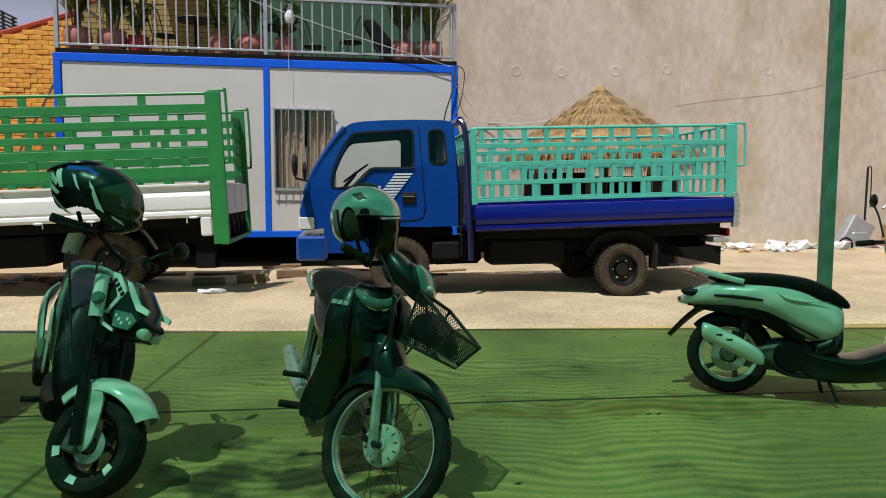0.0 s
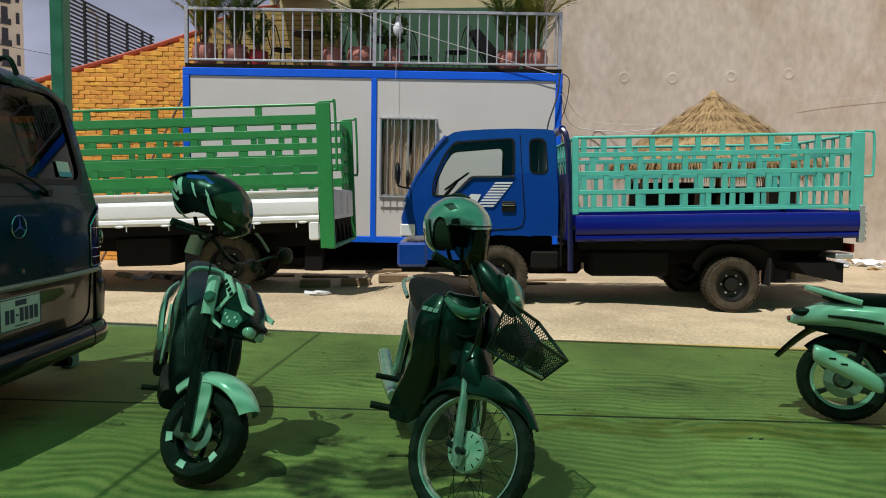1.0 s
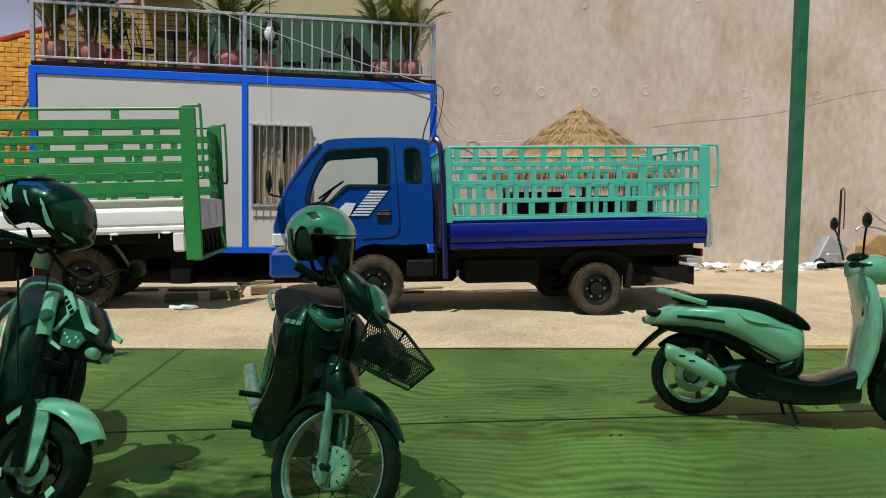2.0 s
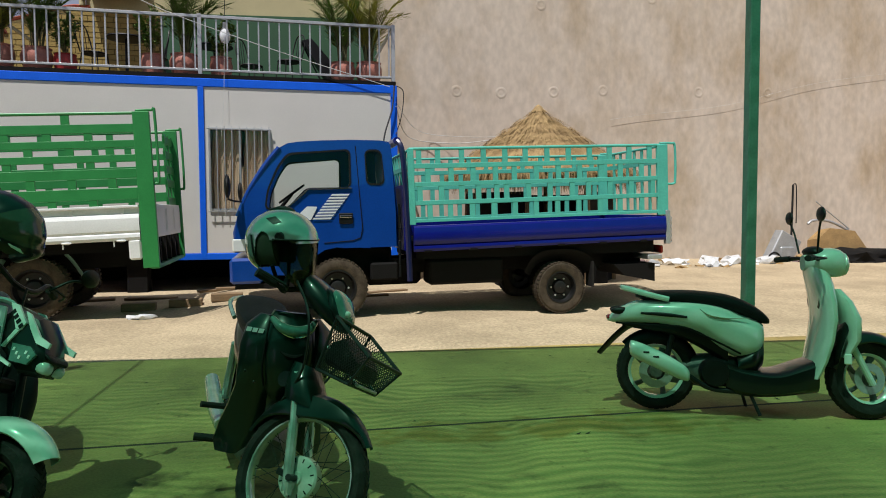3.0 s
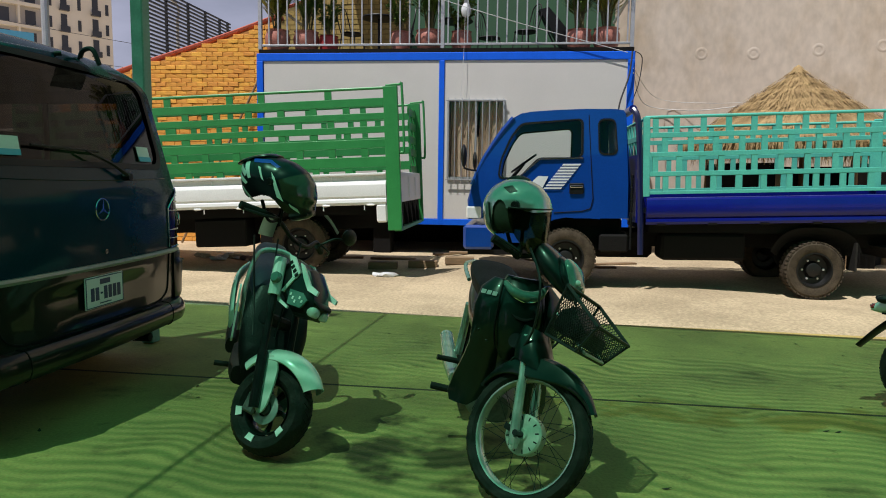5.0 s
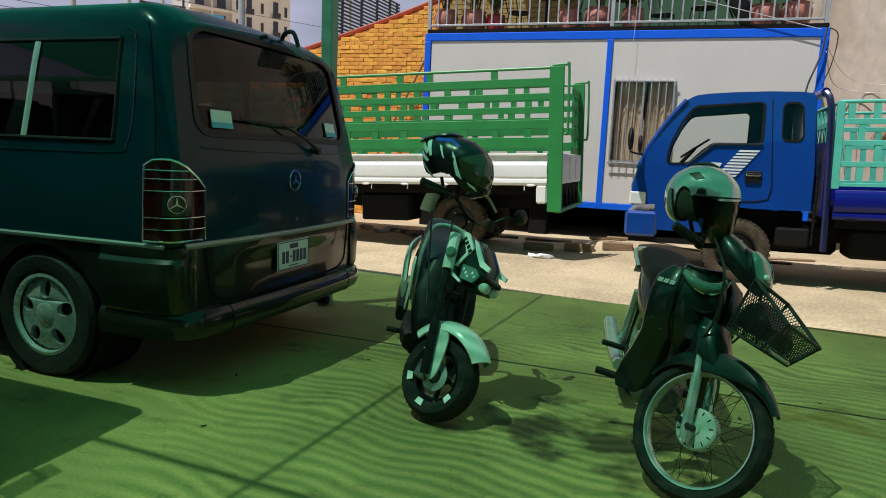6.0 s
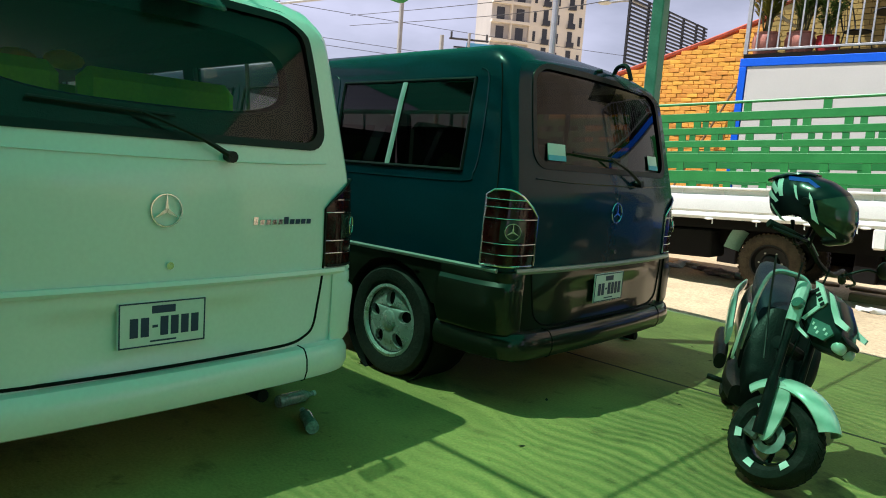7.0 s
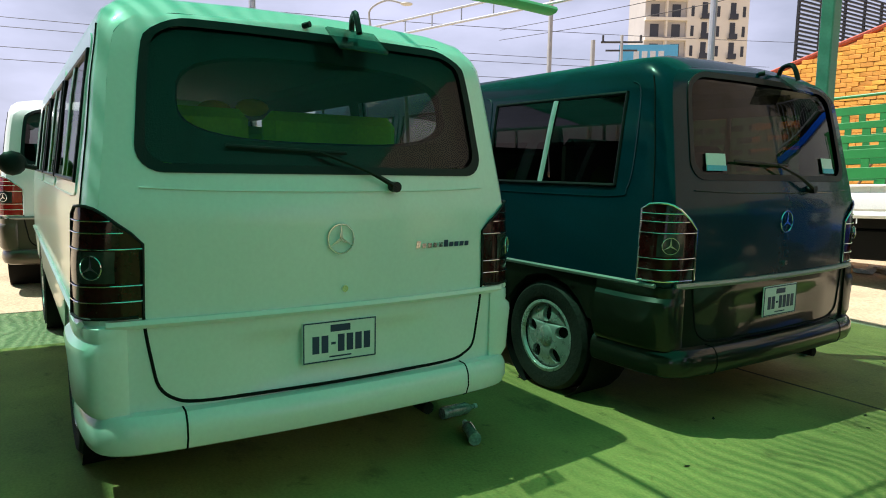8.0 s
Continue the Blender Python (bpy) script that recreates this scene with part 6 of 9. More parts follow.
def shell(stations, n=18, p=2.3, steps=4):
    """A closed smooth body through sections (x, z, half width, half height[, y])."""
    pts = [Vector((s[0], s[1], s[2])) for s in stations]
    bm = bmesh.new()
    rings = []
    cen = smooth_path([(s[0], (s[4] if len(s) > 4 else 0.0), s[1]) for s in stations], steps)
    siz = smooth_path([(s[2], s[3], 0) for s in stations], steps)
    for c, d in zip(cen, siz):
        rings.append(oval(c.x, c.y, c.z, max(d.x, 0.002), max(d.y, 0.002), n, p))
    loft(bm, rings)
    return bm


def slab_side(points, y, t):
    """A flat side panel, outline as (x, z), with its thickness."""
    return sheet(bmesh.new(), [[(x, y, z) for x, z in soften(points, 0.03)]], (0, t, 0))


def bike_wheel(parent, x, y, z, R, w, kind, label, m=None, depth=0.62):
    """A wheel with its tyre; kind: spoked or cast."""
    tyre = bmesh.new()
    tr = R * (1 - depth)
    lathe(tyre, [(R - tr * 0.95, -w * 0.30), (R - tr * 0.7, -w * 0.48), (R - tr * 0.35, -w * 0.5), (R - tr * 0.08, -w * 0.30), (R, 0), (R - tr * 0.08, w * 0.30), (R - tr * 0.35, w * 0.5), (R - tr * 0.7, w * 0.48), (R - tr * 0.95, w * 0.30)], 48)
    r = R - tr
    rim = bmesh.new()
    k_ = 0.955 if kind == "spoked" else 0.90
    lathe(rim, [(r * 0.985, -w * 0.34), (r * 1.01, -w * 0.36), (r * 1.01, -w * 0.30), (r * 0.97, -w * 0.16), (r * 0.97, w * 0.16), (r * 1.01, w * 0.30), (r * 1.01, w * 0.36), (r * 0.985, w * 0.34), (r * k_, w * 0.20), (r * k_, -w * 0.20)], 44, closed=True)
    rimmat = M_SPOKE if kind == "spoked" else (M_BPAINT if kind == "black" else M_MINT)
    wh = part("wheel", rim, rimmat, parent, label)
    wh.matrix_local = (m or Matrix()) @ pose(x, y, z)
    ty = part("tyre", tyre, M_RUBBER, wh)
    grooves = bmesh.new()
    for k in range(40):
        for q in (-1, 1):
            a = 2 * math.pi * (k + 0.25 * q) / 40
            tube(grooves, [((rr + 0.0006) * math.cos(a + b), q * yy, (rr + 0.0006) * math.sin(a + b)) for rr, yy, b in ((R, 0.004, 0), (R - tr * 0.025, w * 0.16, 0.05), (R - tr * 0.08, w * 0.30, 0.13))], 0.0022, 4, 2)
    part("tread", grooves, M_RUBBER, ty, kind="stuff")
    if kind == "spoked":
        hub = lathe(bmesh.new(), [(0.001, -w * 0.62), (r * 0.10, -w * 0.62), (r * 0.12, -w * 0.5), (r * 0.34, -w * 0.46), (r * 0.37, -w * 0.36), (r * 0.36, w * 0.2), (r * 0.30, w * 0.45), (r * 0.1, w * 0.55), (0.001, w * 0.6)], 32)
        hb_ = part("hub", hub, M_HUB, wh, "pale cast drum hub")
        for k in range(12):
            part("vent_slot", boxes((r * 0.25, r * 0.33, -w * 0.475, -w * 0.44, -0.0025, 0.0025)), M_BLACK, hb_, smooth=False).matrix_local = pose(0, 0, 0, 0, 30 * k)
        for k in range(36):
            a, b = 2 * math.pi * k / 36, 2 * math.pi * (k + (3.2 if k % 4 < 2 else -3.2)) / 36
            s = -1 if k % 2 else 1
            part("spoke", rods(((r * 0.34 * math.cos(a), s * w * 0.28, r * 0.34 * math.sin(a)), (r * 0.97 * math.cos(b), s * w * 0.03, r * 0.97 * math.sin(b)), 0.0013), seg=5), M_IRON, wh)
    else:
        part("hub", lathe(bmesh.new(), [(0.001, -w * 0.5), (r * 0.22, -w * 0.5), (r * 0.28, -w * 0.2), (r * 0.28, w * 0.2), (r * 0.22, w * 0.5), (0.001, w * 0.5)], 24), M_ENGINE, wh)
        for k in range(5):
            a = 2 * math.pi * k / 5
            bm = bmesh.new()
            tube(bm, [(r * 0.2 * math.cos(a), 0, r * 0.2 * math.sin(a)), (r * 0.55 * math.cos(a + 0.12), w * 0.05, r * 0.55 * math.sin(a + 0.12)), (r * 0.9 * math.cos(a), 0, r * 0.9 * math.sin(a))], [0.022, 0.016, 0.022], 8, 3, flat=0.7)
            part("wheel_spoke", bm, M_ENGINE if kind == "mint" else rimmat, wh)
        part("brake_disc", lathe(bmesh.new(), [(r * 0.32, -w * 0.42), (r * 0.62, -w * 0.42), (r * 0.62, -w * 0.38), (r * 0.32, -w * 0.38)], 28, closed=True), M_STEEL, wh)
    return wh


def fender(R, w, a0, a1, cz, t=0.012, n=16, drop=0.9):
    """A mudguard round a wheel: angles from straight ahead, over the top."""
    bm = bmesh.new()
    rows_ = []
    for i in range(n + 1):
        a = radians(a0 + (a1 - a0) * i / n)
        taper = 0.55 + 0.45 * math.sin(math.pi * min(1, max(0, (i + 1.5) / (n + 3))))
        ring = []
        for k in range(9):
            b = math.pi * k / 8 - math.pi / 2
            rr = R * (1 - (1 - math.cos(b)) * 0.22)
            ring.append((rr * math.cos(a), w * taper * math.sin(b), rr * math.sin(a) + cz))
        ring += [(p[0] * (1 - t / R), p[1] * 0.93, cz + (p[2] - cz) * (1 - t / R)) for p in reversed(ring)]
        rows_.append([Vector(p) for p in ring])
    loft(bm, rows_)
    return bm


def parked(hub, heading, lean, steer, R):
    """Where a two-wheeler stands, by the place of its turned front hub; and how far the turned fork must rise to stay on the ground."""
    place = pose(0, 0, 0, 0, 0, heading) @ pose(0, 0, 0, lean)
    at = place @ steer @ Vector((0, 0, R))
    return pose(hub[0] - at.x, hub[1] - at.y, 0) @ place, R - at.z


def long_fender(R, a0, a1, cz, w, skirt, t=0.006, n=22):
    """A pointed mudguard with deep skirts about the fork."""
    bm, rows_ = bmesh.new(), []
    for i in range(n + 1):
        k = i / n
        a = radians(a0 + (a1 - a0) * k)
        m = math.sin(math.pi * min(0.97, max(0.03, k))) ** 0.7
        ww, d, r = w * (0.28 + 0.72 * m), 0.012 + skirt * m ** 2.5, R + 0.012 * m
        prof = [(-ww, r - d), (-ww * 0.98, r - 0.6 * d), (-ww * 0.86, r - 0.012), (-ww * 0.5, r - 0.002), (0, r + 0.003), (ww * 0.5, r - 0.002), (ww * 0.86, r - 0.012), (ww * 0.98, r - 0.6 * d), (ww, r - d)]
        prof += [(y * 0.93, q - t) for y, q in reversed(prof)]
        rows_.append([Vector((q * math.cos(a), y, cz + q * math.sin(a))) for y, q in prof])
    loft(bm, rows_)
    return bm


def bowed(sections, thick, n=14):
    """A curved shield through level sections (height, front, half width, sweep, middle)."""
    rows_ = []
    hs = smooth_path([(q[0], q[1], q[2]) for q in sections], 3)
    ss = smooth_path([(q[3], q[4] if len(q) > 4 else 0.0, 0) for q in sections], 3)
    bm = bmesh.new()
    for h, q in zip(hs, ss):
        out = []
        for i in range(n + 1):
            f = -1 + 2 * i / n
            out.append(Vector((h.y - q.x * abs(f) ** 2.2, q.y + h.z * f, h.x)))
        rows_.append(out + [v + Vector((-thick, 0, 0)) for v in reversed(out)])
    loft(bm, rows_)
    return bm


def bars(parent, x, z, half, rise=0.05, back=0.10):
    bm = bmesh.new()
    tube(bm, [(x - back, -half, z + rise * 0.6), (x - back * 0.4, -half * 0.55, z + rise), (x, -0.06, z), (x, 0.06, z), (x - back * 0.4, half * 0.55, z + rise), (x - back, half, z + rise * 0.6)], 0.011, 8, 5)
    hb = part("handlebar", bm, M_BLACK, parent)
    for s in (-1, 1):
        part("grip", rods(((x - back * 0.62, s * half * 0.70, z + rise * 0.85), (x - back * 1.03, s * half * 1.04, z + rise * 0.55), 0.018)), M_RUBBER, hb)
        bm = bmesh.new()
        tube(bm, [(x - back * 0.3, s * half * 0.55, z + rise), (x + 0.02 - back * 0.3, s * half * 0.8, z + rise * 0.7), (x + 0.03 - back, s * half * 1.05, z + rise * 0.3)], 0.006, 6, 4)
        part("brake_lever", bm, M_IRON, hb)
    return hb


def side_mirror(parent, root, tip, label="black round mirror"):
    bm = bmesh.new()
    root, tip = Vector(root), Vector(tip)
    tube(bm, [root, root.lerp(tip, 0.5) + Vector((0, 0, 0.03)), tip], 0.006, 6, 5)
    st = part("mirror_stem", bm, M_BLACK, parent)
    bm = blob(bmesh.new(), tip + Vector((0, 0, 0.025)), (0.018, 0.062, 0.042), 2)
    part("mirror", bm, M_BLACK, st, label)


def helmet(name, label, m, paint, visor, full):
    """A crash helmet, looking along +x, its base near the origin."""
    th = thing(name, label, "helmet", m)
    angles = [-180, -150, -120, -90, -65, -42, -25, -5, 20, 45, 70, 95, 120, 145, 165, 180]
    reach = [0.172, 0.165, 0.158, 0.13, 0.15, 0.192, 0.205, 0.182, 0.170, 0.158, 0.146, 0.140, 0.148, 0.166, 0.182, 0.172] if full else [0.140, 0.142, 0.135, 0.125, 0.135, 0.150, 0.150, 0.148, 0.145, 0.140, 0.136, 0.134, 0.136, 0.140, 0.142, 0.140]
    cz, half = 0.14, 0.124

    def r_at(a):
        a = (a + 180) % 360 - 180
        for a0, a1, r0, r1 in zip(angles, angles[1:], reach, reach[1:]):
            if a0 <= a <= a1:
                k = (a - a0) / (a1 - a0)
                k = k * k * (3 - 2 * k)
                return r0 + (r1 - r0) * k
        return reach[0]

    def spot(a, f, k=1.0):
        """Direction a round the side view, f across from -90 to 90."""
        c = max(math.cos(radians(f)), 0.0) ** 0.8
        r = r_at(a) * k * c
        return Vector((r * math.cos(radians(a)), half * k * math.sin(radians(f)), cz + r * math.sin(radians(a))))

    def skin(k, keep, da=6, df=6):
        bm = bmesh.new()
        grid = {}
        for i in range(0, 360, da):
            for j in range(-90, 90, df):
                a, f = i - 180 + da / 2, j + df / 2
                if not keep(a, f, spot(a, f)):
                    continue
                vs = []
                for p, q in ((i, j), (i + da, j), (i + da, j + df), (i, j + df)):
                    p %= 360
                    if abs(q) == 90:
                        p = 0
                    if (p, q) not in grid:
                        grid[p, q] = bm.verts.new(spot(p - 180, q, k))
                    if grid[p, q] not in vs:
                        vs.append(grid[p, q])
                if len(vs) > 2:
                    bm.faces.new(vs)
        return bm

    if full:
        face = lambda a, f, p: -14 < a < 44 and abs(f) < 66
        base = lambda a, f, p: p.z < 0.035 + 0.065 * math.exp(-((p.x - 0.03) / 0.07) ** 2) and -0.13 < p.x < 0.125
        solid = lambda a, f, p: not face(a, f, p) and not base(a, f, p)
    else:
        face = lambda a, f, p: p.x > -0.02 and p.z < 0.148 + 0.02 * max(0.0, 0.5 - 8 * abs(p.x - 0.02))
        base = lambda a, f, p: p.z < 0.035
        arch = lambda a, f, p: abs(p.y) > 0.03 and (p.x + 0.035) ** 2 / 0.030 ** 2 + max(0.0, p.z - 0.145) ** 2 / 0.042 ** 2 < 1 and p.z < 0.19
        solid = lambda a, f, p: not face(a, f, p) and not base(a, f, p) and not arch(a, f, p)
    part("shell", skin(1.0, solid, 3 if full else 2, 3 if full else 2), paint, th, angle=60)
    part("lining", skin(0.93, solid if full else (lambda a, f, p: p.z > 0.05 and (p.x < 0.03 or p.z > 0.16))), M_VINYL if full else M_LINING, th, "dark padded lining")
    if full:
        part("visor", skin(1.004, lambda a, f, p: -16 < a < 46 and abs(f) < 69, 3, 3), visor, th, "smoked visor")
        part("spoiler", shell([(-0.19, 0.175, 0.05, 0.012), (-0.15, 0.21, 0.075, 0.018), (-0.08, 0.262, 0.06, 0.016), (-0.03, 0.279, 0.03, 0.008)], 14), paint, th)
        part("chin_vent", boxes((0.168, 0.186, -0.045, 0.045, 0.052, 0.075), bevel=0.005), M_BLACK, th)
    else:
        bm, rows_ = bmesh.new(), []
        for k in range(9):
            q = k / 8
            z, rr_, wide = 0.158 - 0.188 * q, 0.142 - 0.012 * q * q, radians(88 - 48 * q ** 2.2)
            arc_ = [Vector((0.002 + rr_ * math.cos(wide * i / 10), 0.93 * rr_ * math.sin(wide * i / 10), z)) for i in range(-10, 11)]
            rows_.append(arc_ + [Vector((v.x * 0.98, v.y * 0.98, v.z)) for v in reversed(arc_)])
        loft(bm, rows_)
        part("visor", bm, visor, th, "long smoked visor")
        bm = bmesh.new()
        tube(bm, [(0.002 + 0.1425 * math.cos(radians(f)), 0.1325 * math.sin(radians(f)), 0.160) for f in range(-88, 89, 11)], 0.0035, 6, 2)
        part("visor_rim", bm, M_BLACK, th)
        part("vent", shell([(-0.05, 0.268, 0.012, 0.006), (0.0, 0.277, 0.02, 0.010), (0.045, 0.268, 0.012, 0.006)], 10), M_BLACK, th)
    for q in (-1, 1):
        part("visor_pivot", lathe(bmesh.new(), [(0.001, q * 0.128), (0.016, q * 0.128), (0.020, q * 0.118)], 18, pose(0.02 if full else 0.03, 0, 0.17)), M_BLACK, th)
        for corners, mt in (DECALS if full else STRIPES):
            bm = bmesh.new()
            n = 6
            vs = []
            for i in range(n + 1):
                for j in range(n + 1):
                    u, v = i / n, j / n
                    x = (corners[0][0] * (1 - u) + corners[1][0] * u) * (1 - v) + (corners[3][0] * (1 - u) + corners[2][0] * u) * v
                    z = (corners[0][1] * (1 - u) + corners[1][1] * u) * (1 - v) + (corners[3][1] * (1 - u) + corners[2][1] * u) * v
                    a = math.degrees(math.atan2(z - cz, x))
                    c = min(0.99, math.hypot(x, z - cz) / r_at(a))
                    vs.append(bm.verts.new(spot(a, q * math.degrees(math.acos(c ** 1.25)), 1.012)))
            for i in range(n):
                for j in range(n):
                    w = n + 1
                    bm.faces.new((vs[i * w + j], vs[i * w + j + 1], vs[(i + 1) * w + j + 1], vs[(i + 1) * w + j]))
            part("decal", bm, mt, th)
    bm = bmesh.new()
    tube(bm, [(0.0, -0.1, 0.06), (0.02, -0.04, -0.04), (0.02, 0.04, -0.04), (0.0, 0.1, 0.06)], 0.008, 6, 4)
    part("chin_strap", bm, M_VINYL, th)
    return th


DECALS = (
    ([(-0.11, 0.235), (-0.03, 0.262), (-0.02, 0.248), (-0.09, 0.222)], M_HBLUE),
    ([(-0.03, 0.262), (0.03, 0.250), (0.02, 0.240), (-0.02, 0.248)], M_HBLUE),
    ([(-0.150, 0.215), (-0.115, 0.215), (-0.070, 0.150), (-0.085, 0.140)], M_HWHITE),
    ([(-0.170, 0.165), (-0.160, 0.190), (-0.100, 0.165), (-0.105, 0.140)], M_HWHITE),
    ([(-0.160, 0.120), (-0.150, 0.145), (-0.080, 0.120), (-0.090, 0.105)], M_HWHITE),
    ([(-0.06, 0.215), (-0.045, 0.215), (-0.005, 0.16), (-0.02, 0.168)], M_HWHITE),
    ([(0.01, 0.215), (0.035, 0.195), (0.10, 0.10), (0.07, 0.11)], M_HWHITE),
    ([(-0.12, 0.085), (-0.11, 0.09), (-0.02, 0.04), (-0.05, 0.04)], M_HWHITE),
    ([(0.12, 0.10), (0.155, 0.085), (0.165, 0.065), (0.13, 0.085)], M_HWHITE),
)
STRIPES = (
    ([(-0.09, 0.17), (-0.08, 0.17), (-0.055, 0.06), (-0.065, 0.06)], M_BLACK),
    ([(-0.035, 0.235), (0.0, 0.245), (0.03, 0.225), (0.0, 0.215)], M_BLACK),
)


def naked_scooter():
    """Black and white sporty scooter, nose on, steering turned to its left."""
    R = 0.20
    steer = pose(-0.03, 0, 0) @ pose(0, 0, 0, 0, -22, 0) @ pose(0, 0, 0, 0, 0, 49) @ pose(0, 0, 0, 0, 22, 0) @ pose(0.03, 0, 0)
    stand, rise = parked((-0.556, 3.79), -64, -11, steer, R)
    th = thing("motor_scooter", "black and white sporty motor scooter on its side stand", "scooter", stand)
    fk = part("fork_yoke", rods(((-0.20, -0.09, 0.55), (-0.20, 0.09, 0.55), 0.03)), M_BLACK, th)
    fk.matrix_local = pose(0, 0, rise) @ steer
    bike_wheel(fk, 0, 0, R, R, 0.115, "black", "black cast wheel with white rim stickers", depth=0.56)
    for s in (-1, 1):
        part("fork_leg", rods(((-0.02, s * 0.098, 0.19), (-0.11, s * 0.098, 0.42), 0.022), ((-0.11, s * 0.098, 0.42), (-0.25, s * 0.098, 0.80), 0.017)), M_BLACK, fk)
        part("fork_cover", rods(((-0.198, s * 0.098, 0.66), (-0.256, s * 0.098, 0.825), 0.028)), M_HWHITE, fk, "white fork tube cover")
    part("front_mudguard", fender(0.268, 0.084, 43, 150, R, t=0.006), M_MINT, fk, "pale front mudguard")
    for s in (-1, 1):
        part("mudguard_stay", slab_side([(-0.025, 0.17), (0.025, 0.18), (0.015, 0.30), (-0.02, 0.42), (-0.13, 0.42), (-0.10, 0.36)], s * 0.070, s * 0.010), M_MINT, fk, "pale mudguard stay")
        for k, (a, l) in enumerate(((200, 0.07), (262, 0.075), (130, 0.06), (330, 0.05))):
            c, q = radians(a), radians(a + 16)
            r0, r1 = R * 0.60, R * 0.74
            part("rim_sticker", sheet(bmesh.new(), [[(r0 * math.cos(c), s * 0.049, R + r0 * math.sin(c)), (r1 * math.cos(c), s * 0.055, R + r1 * math.sin(c)), (r1 * math.cos(q), s * 0.055, R + r1 * math.sin(q)), (r0 * math.cos(q), s * 0.049, R + r0 * math.sin(q))]], (0, s * 0.004, 0)), M_HWHITE, fk, "white rim sticker", smooth=False)
    hb = bars(fk, -0.28, 0.93, 0.32, 0.05, 0.12)
    side_mirror(hb, (-0.30, -0.16, 0.96), (-0.33, -0.20, 1.06))
    side_mirror(hb, (-0.30, 0.16, 0.96), (-0.22, 0.26, 1.05))
    part("brake_caliper", boxes((-0.10, -0.03, -0.075, -0.045, 0.15, 0.24), bevel=0.01), M_ENGINE, fk)
    # angular nose with twin lamps
    prof = [(-0.28, 0.79), (-0.22, 0.855), (-0.10, 0.835), (-0.03, 0.77), (0.015, 0.69), (0.0, 0.63), (-0.09, 0.615), (-0.22, 0.69)]
    mid = (-0.12, 0.735)

    def drawn(k, y):
        return [Vector((mid[0] + (x - mid[0]) * k, y, mid[1] + (z - mid[1]) * k)) for x, z in prof]

    bm = bmesh.new()
    loft(bm, [drawn(0.62, -0.078), drawn(0.90, -0.062), drawn(1.0, -0.04), drawn(1.02, 0.0), drawn(1.0, 0.04), drawn(0.90, 0.062), drawn(0.62, 0.078)])
    nose = part("nose_cowl", bm, M_BPAINT, fk, "black angular nose cowl", angle=22)
    for q in (-1, 1):
        part("headlamp", shell([(-0.035, 0.665, 0.030, 0.026, q * 0.036), (0.012, 0.662, 0.028, 0.024, q * 0.036), (0.026, 0.66, 0.014, 0.012, q * 0.036)], 14, 3), M_LAMP, nose, "small clear headlamp")
        for name_, pts, mt, lb in (
            ("name_panel", [(-0.230, 0.857), (-0.195, 0.857), (-0.128, 0.80), (-0.136, 0.768), (-0.158, 0.768)], M_HWHITE, "white name panel"),
            ("nose_trim", [(-0.158, 0.767), (-0.140, 0.767), (-0.168, 0.690), (-0.182, 0.690)], M_HWHITE, "white edge trim"),
            ("chin_trim", [(-0.240, 0.702), (-0.228, 0.705), (-0.168, 0.656), (-0.110, 0.640), (-0.110, 0.629), (-0.174, 0.643)], M_HWHITE, "white chin trim"),
            ("cheek_trim", [(-0.150, 0.842), (-0.128, 0.838), (-0.045, 0.768), (0.010, 0.754), (0.010, 0.733), (-0.048, 0.740), (-0.10, 0.785)], M_HWHITE, "white cheek trim"),
            ("side_lens", [(-0.14, 0.715), (-0.06, 0.722), (-0.025, 0.700), (-0.045, 0.655), (-0.12, 0.650)], M_LENS, "clear side lens")):
            part(name_, sheet(bmesh.new(), [[(x, q * 0.074, z) for x, z in pts]], (0, q * 0.012, 0)), mt, nose, lb, smooth=False)
        for k in range(4):
            x, z = -0.20 + 0.019 * k, 0.838 - 0.014 * k
            part("lettering_bar", sheet(bmesh.new(), [[(x, q * 0.0865, z), (x + 0.012, q * 0.0865, z - 0.009), (x + 0.003, q * 0.0865, z - 0.026), (x - 0.009, q * 0.0865, z - 0.017)]], (0, q * 0.002, 0)), M_BLACK, nose, smooth=False)
        for k in range(5):
            part("lamp_facet", boxes((-0.125 + 0.018 * k, -0.116 + 0.018 * k, q * 0.0865 - 0.002, q * 0.0865 + 0.002, 0.69 - 0.012 * (k % 3), 0.703 - 0.012 * (k % 3))), M_HWHITE, nose, smooth=False)
    part("lamp_brow", shell([(-0.02, 0.715, 0.06, 0.010), (0.016, 0.70, 0.062, 0.010), (0.03, 0.69, 0.04, 0.006)], 12, 3), M_BLACK, nose)
    part("reflector", lathe(bmesh.new(), [(0.001, -0.012), (0.020, -0.012), (0.026, -0.004), (0.026, 0.012), (0.001, 0.012)], 18, pose(-0.205, -0.132, 0.735)), M_LENS, fk, "round green reflector")
    # body
    for q in (-1, 1):
        part("shield_panel", slab_side([(-0.40, 0.40), (-0.45, 0.42), (-0.52, 0.66), (-0.47, 0.70), (-0.43, 0.60)], q * 0.175, q * 0.012), M_HWHITE, th, "white shield panel")
    part("leg_shield", shell([(-0.26, 0.34, 0.15, 0.08, 0.05), (-0.33, 0.45, 0.20, 0.11, 0.06), (-0.38, 0.55, 0.19, 0.10, 0.06), (-0.42, 0.66, 0.11, 0.05, 0.03)], 18, 3), M_BLACK, th, "black leg shield")
    part("floorboard", shell([(-0.30, 0.28, 0.15, 0.05), (-0.50, 0.27, 0.17, 0.05), (-0.72, 0.29, 0.16, 0.06)], 16, 4), M_BLACK, th)
